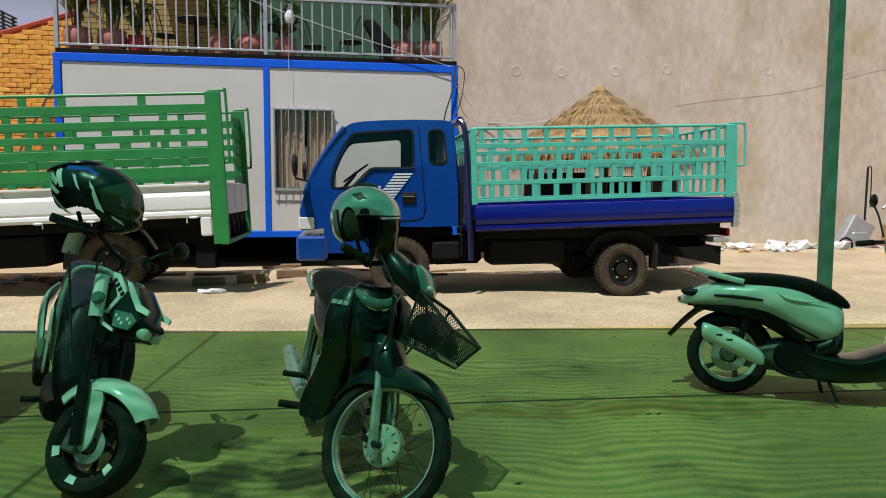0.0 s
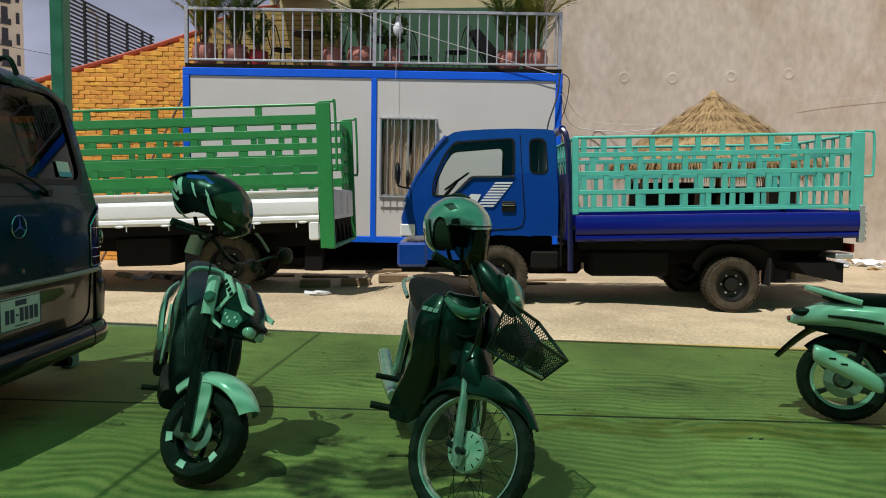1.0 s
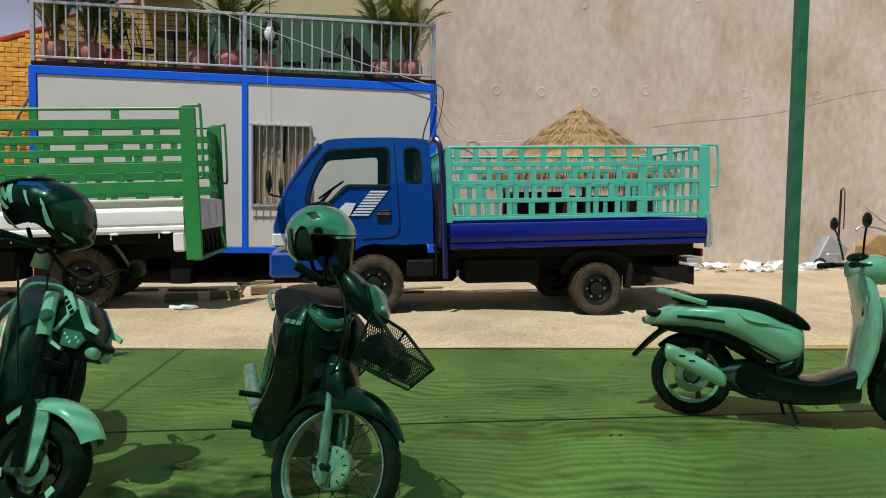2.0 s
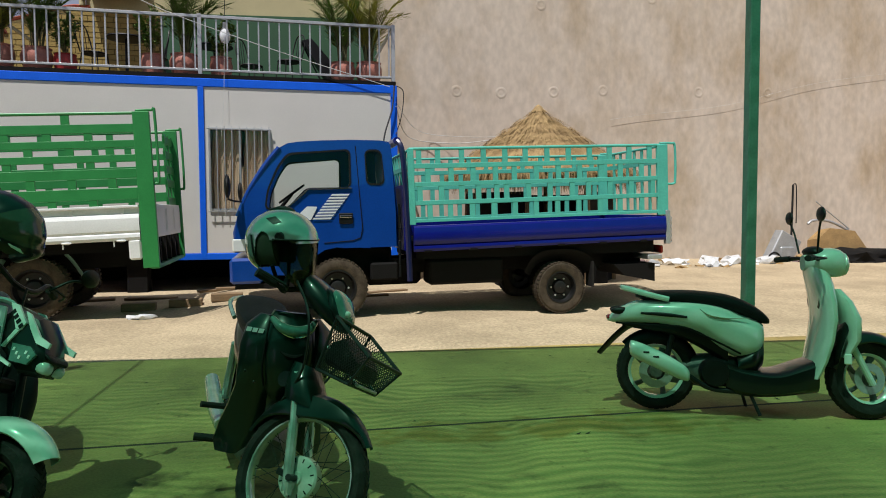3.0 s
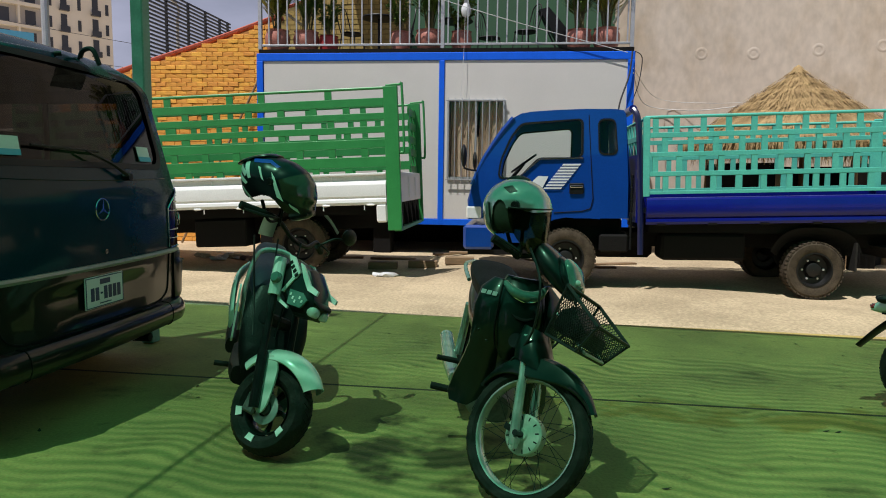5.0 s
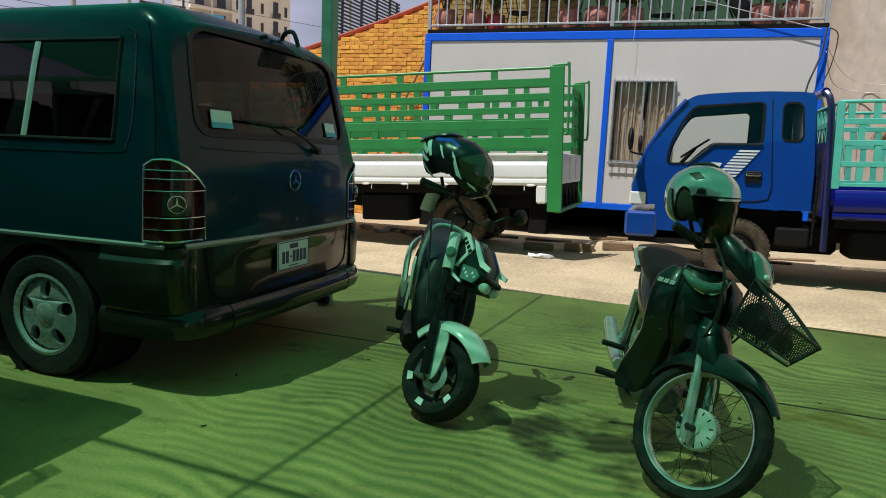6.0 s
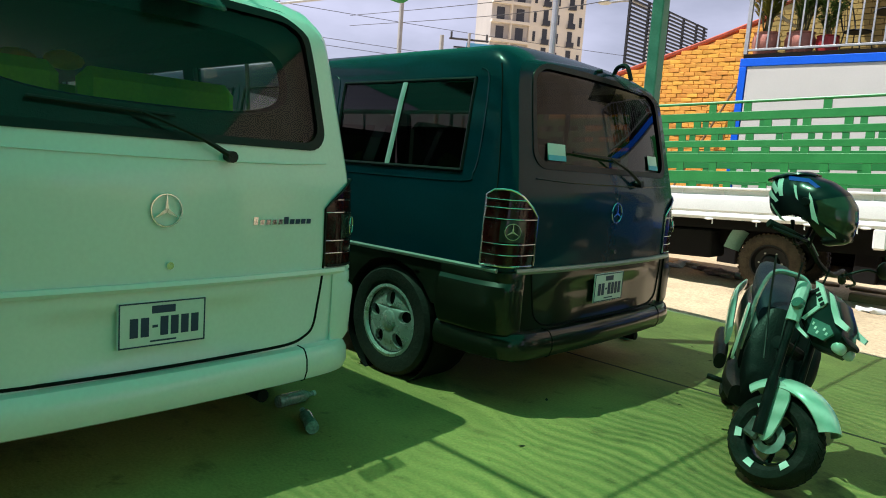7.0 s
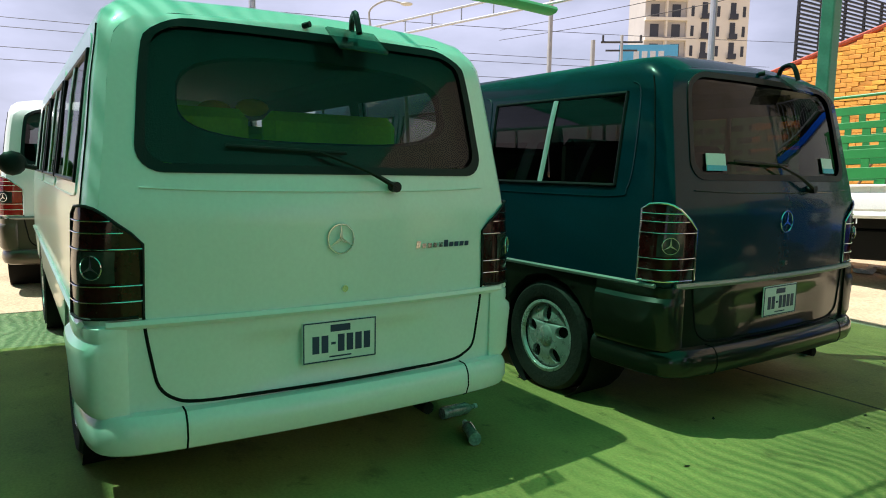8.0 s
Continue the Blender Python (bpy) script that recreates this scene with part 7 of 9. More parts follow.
    part("body_panel", shell([(-0.62, 0.42, 0.12, 0.12), (-0.75, 0.50, 0.155, 0.15), (-0.95, 0.56, 0.17, 0.13), (-1.15, 0.62, 0.14, 0.09), (-1.34, 0.68, 0.07, 0.05)], 18, 2.6), M_BPAINT, th, "black tail body")
    for s in (-1, 1):
        part("side_panel", shell([(-0.70, 0.46, 0.012, 0.05, s * 0.158), (-0.85, 0.55, 0.018, 0.075, s * 0.168), (-1.05, 0.62, 0.018, 0.06, s * 0.158), (-1.25, 0.68, 0.01, 0.03, s * 0.11)], 14), M_MINT, th, "pale side panel")
    part("seat", shell([(-0.55, 0.64, 0.10, 0.05), (-0.70, 0.69, 0.135, 0.07), (-0.90, 0.73, 0.14, 0.065), (-1.10, 0.79, 0.12, 0.06), (-1.27, 0.81, 0.08, 0.03)], 18, 2.8), M_SEATBLUE, th, "dark blue vinyl seat")
    bm = bmesh.new()
    tube(bm, [(-0.46, -0.15, 0.46), (-0.47, -0.15, 0.60), (-0.50, -0.145, 0.74), (-0.56, -0.10, 0.845), (-0.58, 0.0, 0.865), (-0.56, 0.10, 0.845), (-0.50, 0.145, 0.74), (-0.47, 0.15, 0.60)], 0.014, 8, 6)
    part("guard_hoop", bm, M_SPOKE, th, "silver tubular hoop over the seat")
    part("swing_arm", shell([(-0.60, 0.22, 0.11, 0.08), (-0.85, 0.20, 0.12, 0.09), (-1.10, 0.20, 0.08, 0.07), (-1.2, 0.2, 0.05, 0.04)], 14), M_ENGINE, th, "cast engine and swing arm")
    bike_wheel(th, -1.14, 0, R, R, 0.12, "black", "black rear wheel", depth=0.56)
    part("rear_mudguard", fender(0.25, 0.075, 60, 185, R), M_BLACK, th).location = (-1.14, 0, 0)
    part("silencer", shell([(-0.95, 0.26, 0.04, 0.045, -0.17), (-1.1, 0.29, 0.05, 0.055, -0.17), (-1.35, 0.33, 0.045, 0.05, -0.17)], 14), M_BLACK, th)
    part("side_stand", rods(((-0.60, 0.10, 0.20), (-0.55, 0.20, 0.028), 0.010)), M_IRON, th)
    for s in (-1, 1):
        part("footpeg", rods(((-0.58, s * 0.15, 0.25), (-0.58, s * 0.26, 0.25), 0.014)), M_RUBBER, th)
    for k in range(3):
        bm = bmesh.new()
        tube(bm, [(-0.12, 0.05 - 0.06 * k, 0.52), (-0.24, 0.09 - 0.1 * k, 0.72), (-0.28, 0.12 - 0.14 * k, 0.95)], 0.006, 6, 5)
        part("cable", bm, M_WIRE, th)
    for ob in th.children:
        if ob is not fk:
            ob.data.transform(Matrix.Diagonal((1.0, 1.0 if ob.name.startswith("side_panel") else 0.78, 1.0, 1.0)))
    part("tail_lamp", blob(bmesh.new(), (-1.37, 0, 0.68), (0.025, 0.05, 0.025), 2), M_RED, th)
    return th


def underbone():
    """Dark underbone moped with a wire basket, steering turned to its left."""
    R = 0.262
    steer = pose(0.02, 0, 0) @ pose(0, 0, 0, 0, -24, 0) @ pose(0, 0, 0, 0, 0, 47) @ pose(0, 0, 0, 0, 24, 0) @ pose(-0.02, 0, 0)
    stand, rise = parked((0.583, 3.555), -76, -10, steer, R)
    th = thing("moped", "dark green-black underbone moped with a front basket", "moped", stand)
    fk = part("fork_yoke", rods(((-0.20, -0.06, 0.56), (-0.20, 0.06, 0.56), 0.03)), M_BLACK, th)
    fk.matrix_local = pose(0, 0, rise) @ steer
    bike_wheel(fk, 0, 0, R, R, 0.072, "spoked", "wire-spoked wheel with a drum brake", depth=0.80)
    for s in (-1, 1):
        part("fork_leg", rods(((0.0, s * 0.062, 0.215), (-0.085, s * 0.062, 0.43), 0.0185), ((-0.085, s * 0.062, 0.43), (-0.16, s * 0.062, 0.60), 0.014)), M_SPOKE, fk, "grey fork leg")
        part("leg_foot", rods(((0.0, s * 0.064, 0.245), (0.012, s * 0.064, 0.205), 0.020, 0.012)), M_SPOKE, fk)
    part("axle_nut", rods(((0, -0.09, R), (0, 0.09, R), 0.012)), M_IRON, fk)
    part("brake_arm", boxes((-0.07, 0.01, -0.066, -0.058, R - 0.012, R + 0.012), bevel=0.004), M_IRON, fk)
    part("front_mudguard", long_fender(0.287, 43, 164, R, 0.070, 0.075), M_GREENBLK, fk, "long pointed dark green mudguard")
    rows_ = []
    for z, x, w, d in ((0.50, -0.10, 0.080, 0.085), (0.54, -0.12, 0.086, 0.075), (0.59, -0.145, 0.078, 0.060), (0.635, -0.165, 0.058, 0.045)):
        rows_.append([Vector((x + d * math.copysign(abs(math.cos(q)) ** 0.7, math.cos(q)), w * math.copysign(abs(math.sin(q)) ** 0.7, math.sin(q)), z)) for q in (2 * math.pi * k / 18 for k in range(18))])
    bm = bmesh.new()
    loft(bm, rows_)
    part("fork_bridge", bm, M_GREENBLK, fk, "dark cover over the fork crown")
    # handlebar cowl, headlamp
    part("bar_cowl", shell([(-0.10, 0.825, 0.05, 0.030), (-0.16, 0.862, 0.080, 0.050), (-0.25, 0.905, 0.100, 0.055), (-0.33, 0.935, 0.085, 0.040), (-0.38, 0.945, 0.045, 0.018)], 18, 2.8), M_BPAINT, fk, "black handlebar cowl")
    lamp = part("headlamp", shell([(-0.185, 0.932, 0.020, 0.010), (-0.160, 0.918, 0.060, 0.028), (-0.140, 0.904, 0.068, 0.034), (-0.115, 0.885, 0.066, 0.036), (-0.082, 0.848, 0.050, 0.028), (-0.070, 0.830, 0.026, 0.013)], 22, 2.8), M_LENS, fk, "clear wedge-shaped headlamp")
    part("lamp_bulb", blob(bmesh.new(), (-0.080, -0.028, 0.866), (0.014, 0.016, 0.015), 2), M_LAMP, lamp)
    part("lamp_rim", shell([(-0.215, 0.935, 0.024, 0.010), (-0.190, 0.922, 0.060, 0.022), (-0.160, 0.902, 0.076, 0.030), (-0.125, 0.870, 0.075, 0.034), (-0.092, 0.834, 0.056, 0.026)], 20, 2.8), M_BPAINT, lamp)
    hb = bars(fk, -0.29, 0.90, 0.20, -0.03, 0.12)
    part("mirror_boss", rods(((-0.32, -0.14, 0.88), (-0.32, -0.14, 0.92), 0.012)), M_BLACK, hb)
    # basket
    bk = part("basket_bracket", rods(((-0.06, -0.07, 0.56), (0.13, -0.08, 0.478), 0.006), ((-0.06, 0.07, 0.56), (0.13, 0.08, 0.478), 0.006), ((0.13, -0.08, 0.478), (0.13, 0.08, 0.478), 0.006)), M_STEEL, fk)
    bk.matrix_local = pose(-0.02, 0, 0.165) @ pose(0, 0, 0.6, 0, 3, 0) @ pose(0, 0, -0.6)
    bm = bmesh.new()
    z0, z1, w0, w1 = 0.470, 0.668, 0.115, 0.145

    def lat(a, b, side):
        k = b
        run = (0.0, 1.0)[side == 0] if side < 2 else a
        z = z0 + (z1 - 0.085 * run - z0) * b
        if side == 0:
            return Vector((0.115 + 0.045 * k, -(w0 + (w1 - w0) * k) + 2 * (w0 + (w1 - w0) * k) * a, z))
        if side == 1:
            return Vector((-0.03, -(w0 + (w1 - w0) * k) + 2 * (w0 + (w1 - w0) * k) * a, z))
        xx = -0.03 + (0.145 + 0.045 * k) * a
        return Vector((xx, (-1 if side == 2 else 1) * (w0 + (w1 - w0) * k), z))

    mesh_b = bmesh.new()
    for side in range(4):
        for i in range(17):
            for j in range(9):
                p = lat(i / 16, j / 8, side)
                if i < 16 and j < 8:
                    rod(mesh_b, p, lat((i + 1) / 16, (j + 1) / 8, side), 0.0015, seg=4, cap=False)
                    rod(mesh_b, lat((i + 1) / 16, j / 8, side), lat(i / 16, (j + 1) / 8, side), 0.0015, seg=4, cap=False)
    part("basket_mesh", mesh_b, M_WIRE, bk, "black wire mesh", smooth=False, kind="stuff")
    bm = bmesh.new()
    for b, r in ((1.0, 0.007), (0.0, 0.006)):
        ring = [lat(0, b, 0), lat(1, b, 0), lat(1, b, 1), lat(0, b, 1), lat(0, b, 0)]
        for a_, c_ in zip(ring, ring[1:]):
            rod(bm, a_, c_, r, seg=6)
    for side, a in ((0, 0), (0, 1), (1, 0), (1, 1)):
        rod(bm, lat(a, 0, side), lat(a, 1, side), 0.005, seg=6)
    part("basket_rim", bm, M_WIRE, bk)
    part("basket_floor", boxes((-0.025, 0.112, -0.112, 0.112, 0.468, 0.473)), M_WIRE, bk)
    part("parcel", shell([(-0.022, 0.545, 0.112, 0.05), (0.02, 0.56, 0.115, 0.062), (0.06, 0.545, 0.12, 0.048), (0.10, 0.525, 0.10, 0.03)], 12, 4), M_BLACK, bk, "dark cloth in the basket")
    # leg shield and front cowl
    part("front_cowl", bowed([(0.50, -0.235, 0.050, 0.03), (0.56, -0.205, 0.080, 0.05), (0.64, -0.195, 0.098, 0.05), (0.72, -0.205, 0.100, 0.05), (0.79, -0.235, 0.092, 0.045), (0.835, -0.275, 0.070, 0.03)], 0.03), M_GREENBLK, th, "dark front cowl")
    bm = bmesh.new()
    tube(bm, [(-0.212, -0.045, 0.694), (-0.203, -0.02, 0.681), (-0.200, 0.01, 0.678), (-0.206, 0.042, 0.690)], [0.004, 0.011, 0.011, 0.004], 8, 5, flat=0.8)
    part("cowl_vent", bm, M_DARK, th, "dark air slot")
    bm = bmesh.new()
    tube(bm, [(-0.262, -0.085, 0.812), (-0.228, -0.050, 0.782), (-0.214, 0.0, 0.772), (-0.228, 0.050, 0.782), (-0.262, 0.085, 0.812)], [0.010, 0.024, 0.026, 0.024, 0.010], 12, 6, flat=0.9)
    lens = part("position_lamp", bm, M_LENS, th, "greenish clear position lamp")
    bm = bmesh.new()
    tube(bm, [(-0.252, -0.088, 0.800), (-0.216, -0.050, 0.766), (-0.200, 0.0, 0.752), (-0.216, 0.050, 0.766), (-0.252, 0.088, 0.800)], 0.005, 8, 6)
    part("lamp_lip", bm, M_CHROME, lens)
    for q in (-1, 1):
        bm = bmesh.new()
        rows_ = []
        for z, x, y0, y1, sw in ((0.815, -0.300, 0.075, 0.118, 0.03), (0.77, -0.262, 0.085, 0.165, 0.06), (0.69, -0.235, 0.095, 0.182, 0.075), (0.60, -0.235, 0.085, 0.178, 0.075), (0.53, -0.262, 0.060, 0.172, 0.07), (0.44, -0.300, 0.050, 0.185, 0.07), (0.36, -0.325, 0.055, 0.205, 0.07), (0.29, -0.345, 0.090, 0.215, 0.06), (0.255, -0.350, 0.130, 0.205, 0.04)):
            out = [Vector((x - sw * (i / 6) ** 2, q * (y0 + (y1 - y0) * i / 6), z)) for i in range(7)]
            rows_.append(out + [v + Vector((-0.018, 0, 0)) for v in reversed(out)])
        loft(bm, rows_)
        part("leg_shield", bm, M_GREENBLK, th, "curved dark leg shield")
        bm = bmesh.new()
        tube(bm, [(-0.255, q * 0.093, 0.80), (-0.238, q * 0.100, 0.72), (-0.232, q * 0.100, 0.63), (-0.245, q * 0.082, 0.55)], 0.004, 6, 4)
        part("cowl_seam", bm, M_DARK, th)
        for w_, z_ in ((0.155, 0.60), (0.12, 0.565)):
            part("fixing_screw", blob(bmesh.new(), (-0.262 if w_ > 0.13 else -0.24, q * w_, z_), (0.004, 0.006, 0.006), 1), M_IRON, th)
    for k, (w0, w1) in enumerate(((-0.172, -0.154), (-0.150, -0.134), (-0.130, -0.112))):
        part("lettering_bar", sheet(bmesh.new(), [[(-0.288 + 0.012 * k, w0, 0.748), (-0.284 + 0.012 * k, w1, 0.748), (-0.284 + 0.012 * k, w1 + 0.004, 0.764), (-0.288 + 0.012 * k, w0 + 0.004, 0.764)]], (0.006, 0, 0)), M_SILVER, th, smooth=False)
    part("frame_tube", shell([(-0.26, 0.58, 0.05, 0.05), (-0.45, 0.44, 0.06, 0.06), (-0.65, 0.40, 0.07, 0.07), (-0.80, 0.50, 0.09, 0.10)], 14), M_BPAINT, th)
    part("engine", shell([(-0.40, 0.24, 0.06, 0.06), (-0.50, 0.24, 0.10, 0.09), (-0.66, 0.25, 0.12, 0.11), (-0.78, 0.25, 0.08, 0.08)], 14, 3), M_ENGINE, th, "cast engine")
    part("side_cover", shell([(-0.65, 0.50, 0.09, 0.08), (-0.85, 0.56, 0.125, 0.11), (-1.05, 0.62, 0.12, 0.09), (-1.30, 0.68, 0.08, 0.05), (-1.45, 0.70, 0.04, 0.025)], 18), M_BPAINT, th, "black tail body")
    part("seat", shell([(-0.58, 0.66, 0.08, 0.03), (-0.72, 0.69, 0.12, 0.05), (-0.95, 0.71, 0.13, 0.05), (-1.20, 0.745, 0.12, 0.045), (-1.36, 0.75, 0.08, 0.03)], 18, 2.8), M_VINYL, th, "black vinyl seat")
    bm = bmesh.new()
    tube(bm, [(-1.15, -0.12, 0.68), (-1.35, -0.13, 0.735), (-1.48, -0.06, 0.75), (-1.48, 0.06, 0.75), (-1.35, 0.13, 0.735), (-1.15, 0.12, 0.68)], 0.011, 8, 5)
    part("grab_rail", bm, M_SPOKE, th, "bright grab rail")
    bike_wheel(th, -1.20, 0, R, R, 0.068, "spoked", "wire-spoked rear wheel", depth=0.78)
    part("rear_mudguard", fender(0.29, 0.07, 70, 195, R), M_BLACK, th).location = (-1.20, 0, 0)
    for s in (-1, 1):
        part("shock", rods(((-1.18, s * 0.10, 0.27), (-1.10, s * 0.10, 0.56), 0.022)), M_SPOKE, th)
        part("swing_arm", rods(((-0.72, s * 0.09, 0.26), (-1.20, s * 0.085, 0.245), 0.018)), M_IRON, th)
        part("footrest", rods(((-0.62, s * 0.12, 0.225), (-0.62, s * 0.27, 0.235), 0.017)), M_RUBBER, th, "rubber footrest")
        part("pillion_peg", rods(((-0.88, s * 0.13, 0.30), (-0.86, s * 0.24, 0.31), 0.014)), M_RUBBER, th)
    part("chain_guard", shell([(-0.75, 0.27, 0.02, 0.035, 0.09), (-1.0, 0.27, 0.022, 0.04, 0.09), (-1.22, 0.26, 0.018, 0.03, 0.09)], 10), M_SPOKE, th)
    part("silencer", shell([(-0.85, 0.22, 0.028, 0.028, -0.14), (-1.1, 0.25, 0.04, 0.04, -0.15), (-1.45, 0.29, 0.038, 0.038, -0.15)], 14), M_SPOKE, th, "chromed silencer")
    part("side_stand", rods(((-0.62, 0.09, 0.20), (-0.55, 0.22, 0.014), 0.009)), M_IRON, th)
    part("tail_lamp", blob(bmesh.new(), (-1.46, 0, 0.66), (0.03, 0.07, 0.04), 2), M_RED, th)
    for s in (-1, 1):
        bm = bmesh.new()
        tube(bm, [(-0.30, s * 0.12, 0.92), (-0.15, s * 0.16, 0.80), (-0.12, s * 0.10, 0.62), (-0.18, s * 0.05, 0.48)], 0.005, 6, 5)
        part("cable", bm, M_WIRE, fk)
    return th


def retro_scooter():
    """Rounded pale scooter seen from its right side."""
    th = thing("motor_scooter", "pale mint retro motor scooter with a black seat", "scooter", pose(2.632, 4.978, 0, 0, 0, math.degrees(math.atan2(-0.354, 0.935))) @ pose(0, 0, 0, -5))
    R = 0.232
    bike_wheel(th, 0, 0, R, R, 0.085, "mint", "pale cast wheel", depth=0.70)
    steer = pose(1.12, 0, 0) @ pose(0, 0, 0, 0, -24, 0) @ pose(0, 0, 0, 0, 0, 14) @ pose(0, 0, 0, 0, 24, 0)
    fk = part("fork_yoke", rods(((-0.10, -0.07, 0.48), (-0.10, 0.07, 0.48), 0.03)), M_BLACK, th)
    fk.matrix_local = steer
    bike_wheel(fk, 0.06, 0, R, R, 0.09, "mint", "pale cast wheel", depth=0.62)
    for s in (-1, 1):
        part("fork_leg", rods(((0.055, s * 0.072, 0.20), (-0.10, s * 0.072, 0.52), 0.019)), M_MINT, fk, "pale fork leg")
    part("front_mudguard", fender(0.275, 0.085, 20, 165, R), M_BPAINT, fk, "black front mudguard").location = (0.06, 0, 0)
    # legshield, headset
    bm = bmesh.new()
    rows_ = []
    for z, x, w, d in ((0.24, 0.86, 0.160, 0.035), (0.34, 0.895, 0.185, 0.045), (0.46, 0.925, 0.195, 0.05), (0.58, 0.94, 0.19, 0.055), (0.68, 0.935, 0.175, 0.06), (0.77, 0.92, 0.150, 0.065), (0.83, 0.905, 0.125, 0.065), (0.88, 0.89, 0.10, 0.06)):
        rows_.append(oval(0, 0, 0, 1, 1, 18))
        rows_[-1] = [Vector((x + d * math.sin(2 * math.pi * k / 18), w * math.cos(2 * math.pi * k / 18), z)) for k in range(18)]
    loft(bm, rows_)
    part("leg_shield", bm, M_MINT, th, "pale mint leg shield")
    bm = bmesh.new()
    rows_ = []
    for z, x, w, d in ((0.36, 1.03, 0.11, 0.03), (0.46, 1.075, 0.13, 0.05), (0.58, 1.075, 0.125, 0.06), (0.68, 1.04, 0.10, 0.05), (0.75, 1.0, 0.06, 0.03)):
        rows_.append([Vector((x + d * math.sin(2 * math.pi * k / 16), w * math.cos(2 * math.pi * k / 16), z)) for k in range(16)])
    loft(bm, rows_)
    part("front_cover", bm, M_MINT, th, "pale front cover")
    part("cover_panel", shell([(0.98, 0.36, 0.145, 0.05), (1.0, 0.44, 0.15, 0.06), (1.03, 0.52, 0.14, 0.05)], 14), M_BPAINT, th, "black lower panel")
    part("crest", boxes((1.0, 1.04, -0.162, -0.150, 0.33, 0.39), bevel=0.006), M_HWHITE, th)
    part("glove_box", shell([(0.90, 0.62, 0.10, 0.04), (0.885, 0.68, 0.11, 0.05), (0.89, 0.74, 0.09, 0.03)], 14), M_GREENBLK, th)
    part("headset", shell([(0.83, 0.90, 0.05, 0.045), (0.88, 0.90, 0.11, 0.065), (0.95, 0.905, 0.12, 0.085), (1.02, 0.90, 0.09, 0.08), (1.055, 0.895, 0.05, 0.055)], 18, 2.5), M_MINT, th, "pale headset with meter")
    part("headlamp", blob(bmesh.new(), (1.045, 0, 0.895), (0.03, 0.075, 0.07), 2), M_LAMP, th)
    part("meter", blob(bmesh.new(), (0.89, 0, 0.965), (0.06, 0.09, 0.035), 2), M_BLACK, th, "black meter binnacle")
    hb = bars(th, 0.90, 0.91, 0.31, 0.02, 0.13)
    side_mirror(hb, (0.86, -0.17, 0.96), (0.84, -0.30, 1.14))
    side_mirror(hb, (0.86, 0.17, 0.96), (0.84, 0.30, 1.16))
    # floor and body
    part("floorboard", shell([(0.88, 0.25, 0.14, 0.10), (0.80, 0.23, 0.16, 0.09), (0.66, 0.195, 0.17, 0.075), (0.50, 0.20, 0.17, 0.085), (0.38, 0.23, 0.15, 0.09)], 16, 4), M_BPAINT, th, "black floorboard")
    part("body", shell([(-0.290, 0.543, 0.025, 0.012), (-0.245, 0.556, 0.070, 0.035), (-0.200, 0.573, 0.105, 0.051), (-0.110, 0.591, 0.145, 0.069), (0.040, 0.596, 0.172, 0.078), (0.2291, 0.575, 0.186, 0.103), (0.3597, 0.522, 0.180, 0.142), (0.4728, 0.47, 0.165, 0.135), (0.5598, 0.46, 0.138, 0.108), (0.5989, 0.47, 0.09, 0.07)], 24, 2.7), M_MINT, th, "rounded pale mint rear body")
    part("body_front", shell([(0.5946, 0.38, 0.10, 0.10), (0.5423, 0.33, 0.14, 0.09), (0.4466, 0.29, 0.14, 0.07)], 16), M_BPAINT, th)
    part("seat", shell([(-0.1189, 0.692, 0.05, 0.012), (-0.0667, 0.690, 0.11, 0.026), (0.0551, 0.690, 0.145, 0.036), (0.2291, 0.682, 0.158, 0.045), (0.4032, 0.655, 0.152, 0.052), (0.525, 0.612, 0.13, 0.048), (0.6032, 0.572, 0.09, 0.034), (0.6381, 0.553, 0.045, 0.016)], 22, 2.8), M_VINYL, th, "black vinyl seat")
    for q in (-1, 1):
        bm = bmesh.new()
        tube(bm, [(-0.240, q * 0.070, 0.524), (-0.0492, q * 0.160, 0.519), (0.1421, q * 0.182, 0.515), (0.3162, q * 0.180, 0.44), (0.4554, q * 0.165, 0.37)], 0.006, 6, 5)
        part("body_edge", bm, M_DARK, th)
        bm = bmesh.new()
        tube(bm, [(0.2291, q * 0.176, 0.625), (0.2813, q * 0.186, 0.590), (0.3684, q * 0.181, 0.575), (0.5075, q * 0.155, 0.575)], [0.003, 0.010, 0.008, 0.003], 8, 5, flat=0.5)
        part("body_swage", bm, M_MINT, th)
    bm = bmesh.new()
    tube(bm, [(0.06, -0.15, 0.675), (-0.06, -0.14, 0.703), (-0.185, -0.065, 0.735), (-0.185, 0.065, 0.735), (-0.06, 0.14, 0.703), (0.06, 0.15, 0.675)], 0.017, 8, 5)
    part("grab_rail", bm, M_MINT, th, "pale grab rail")
    for s in (-1, 1):
        part("body_badge", shell([(-0.10, 0.590, 0.004, 0.007, s * 0.149), (0.03, 0.586, 0.007, 0.012, s * 0.172), (0.16, 0.574, 0.004, 0.007, s * 0.183)], 10), M_BLACK, th)
        part("tail_indicator", blob(bmesh.new(), (-0.215, s * 0.082, 0.598), (0.060, 0.026, 0.024), 2), M_BLACK, th)
        part("shock", rods(((0.05, s * 0.06, 0.28), (0.10, s * 0.06, 0.50), 0.018)), M_IRON, th)
    part("tail_lamp", blob(bmesh.new(), (-0.280, 0, 0.552), (0.018, 0.04, 0.018), 2), M_RED, th)
    bm = bmesh.new()
    tube(bm, [(-0.08, 0, 0.535), (-0.17, 0, 0.495), (-0.25, 0, 0.425), (-0.34, 0, 0.325)], [0.075, 0.07, 0.065, 0.05], 8, 5, flat=0.14)
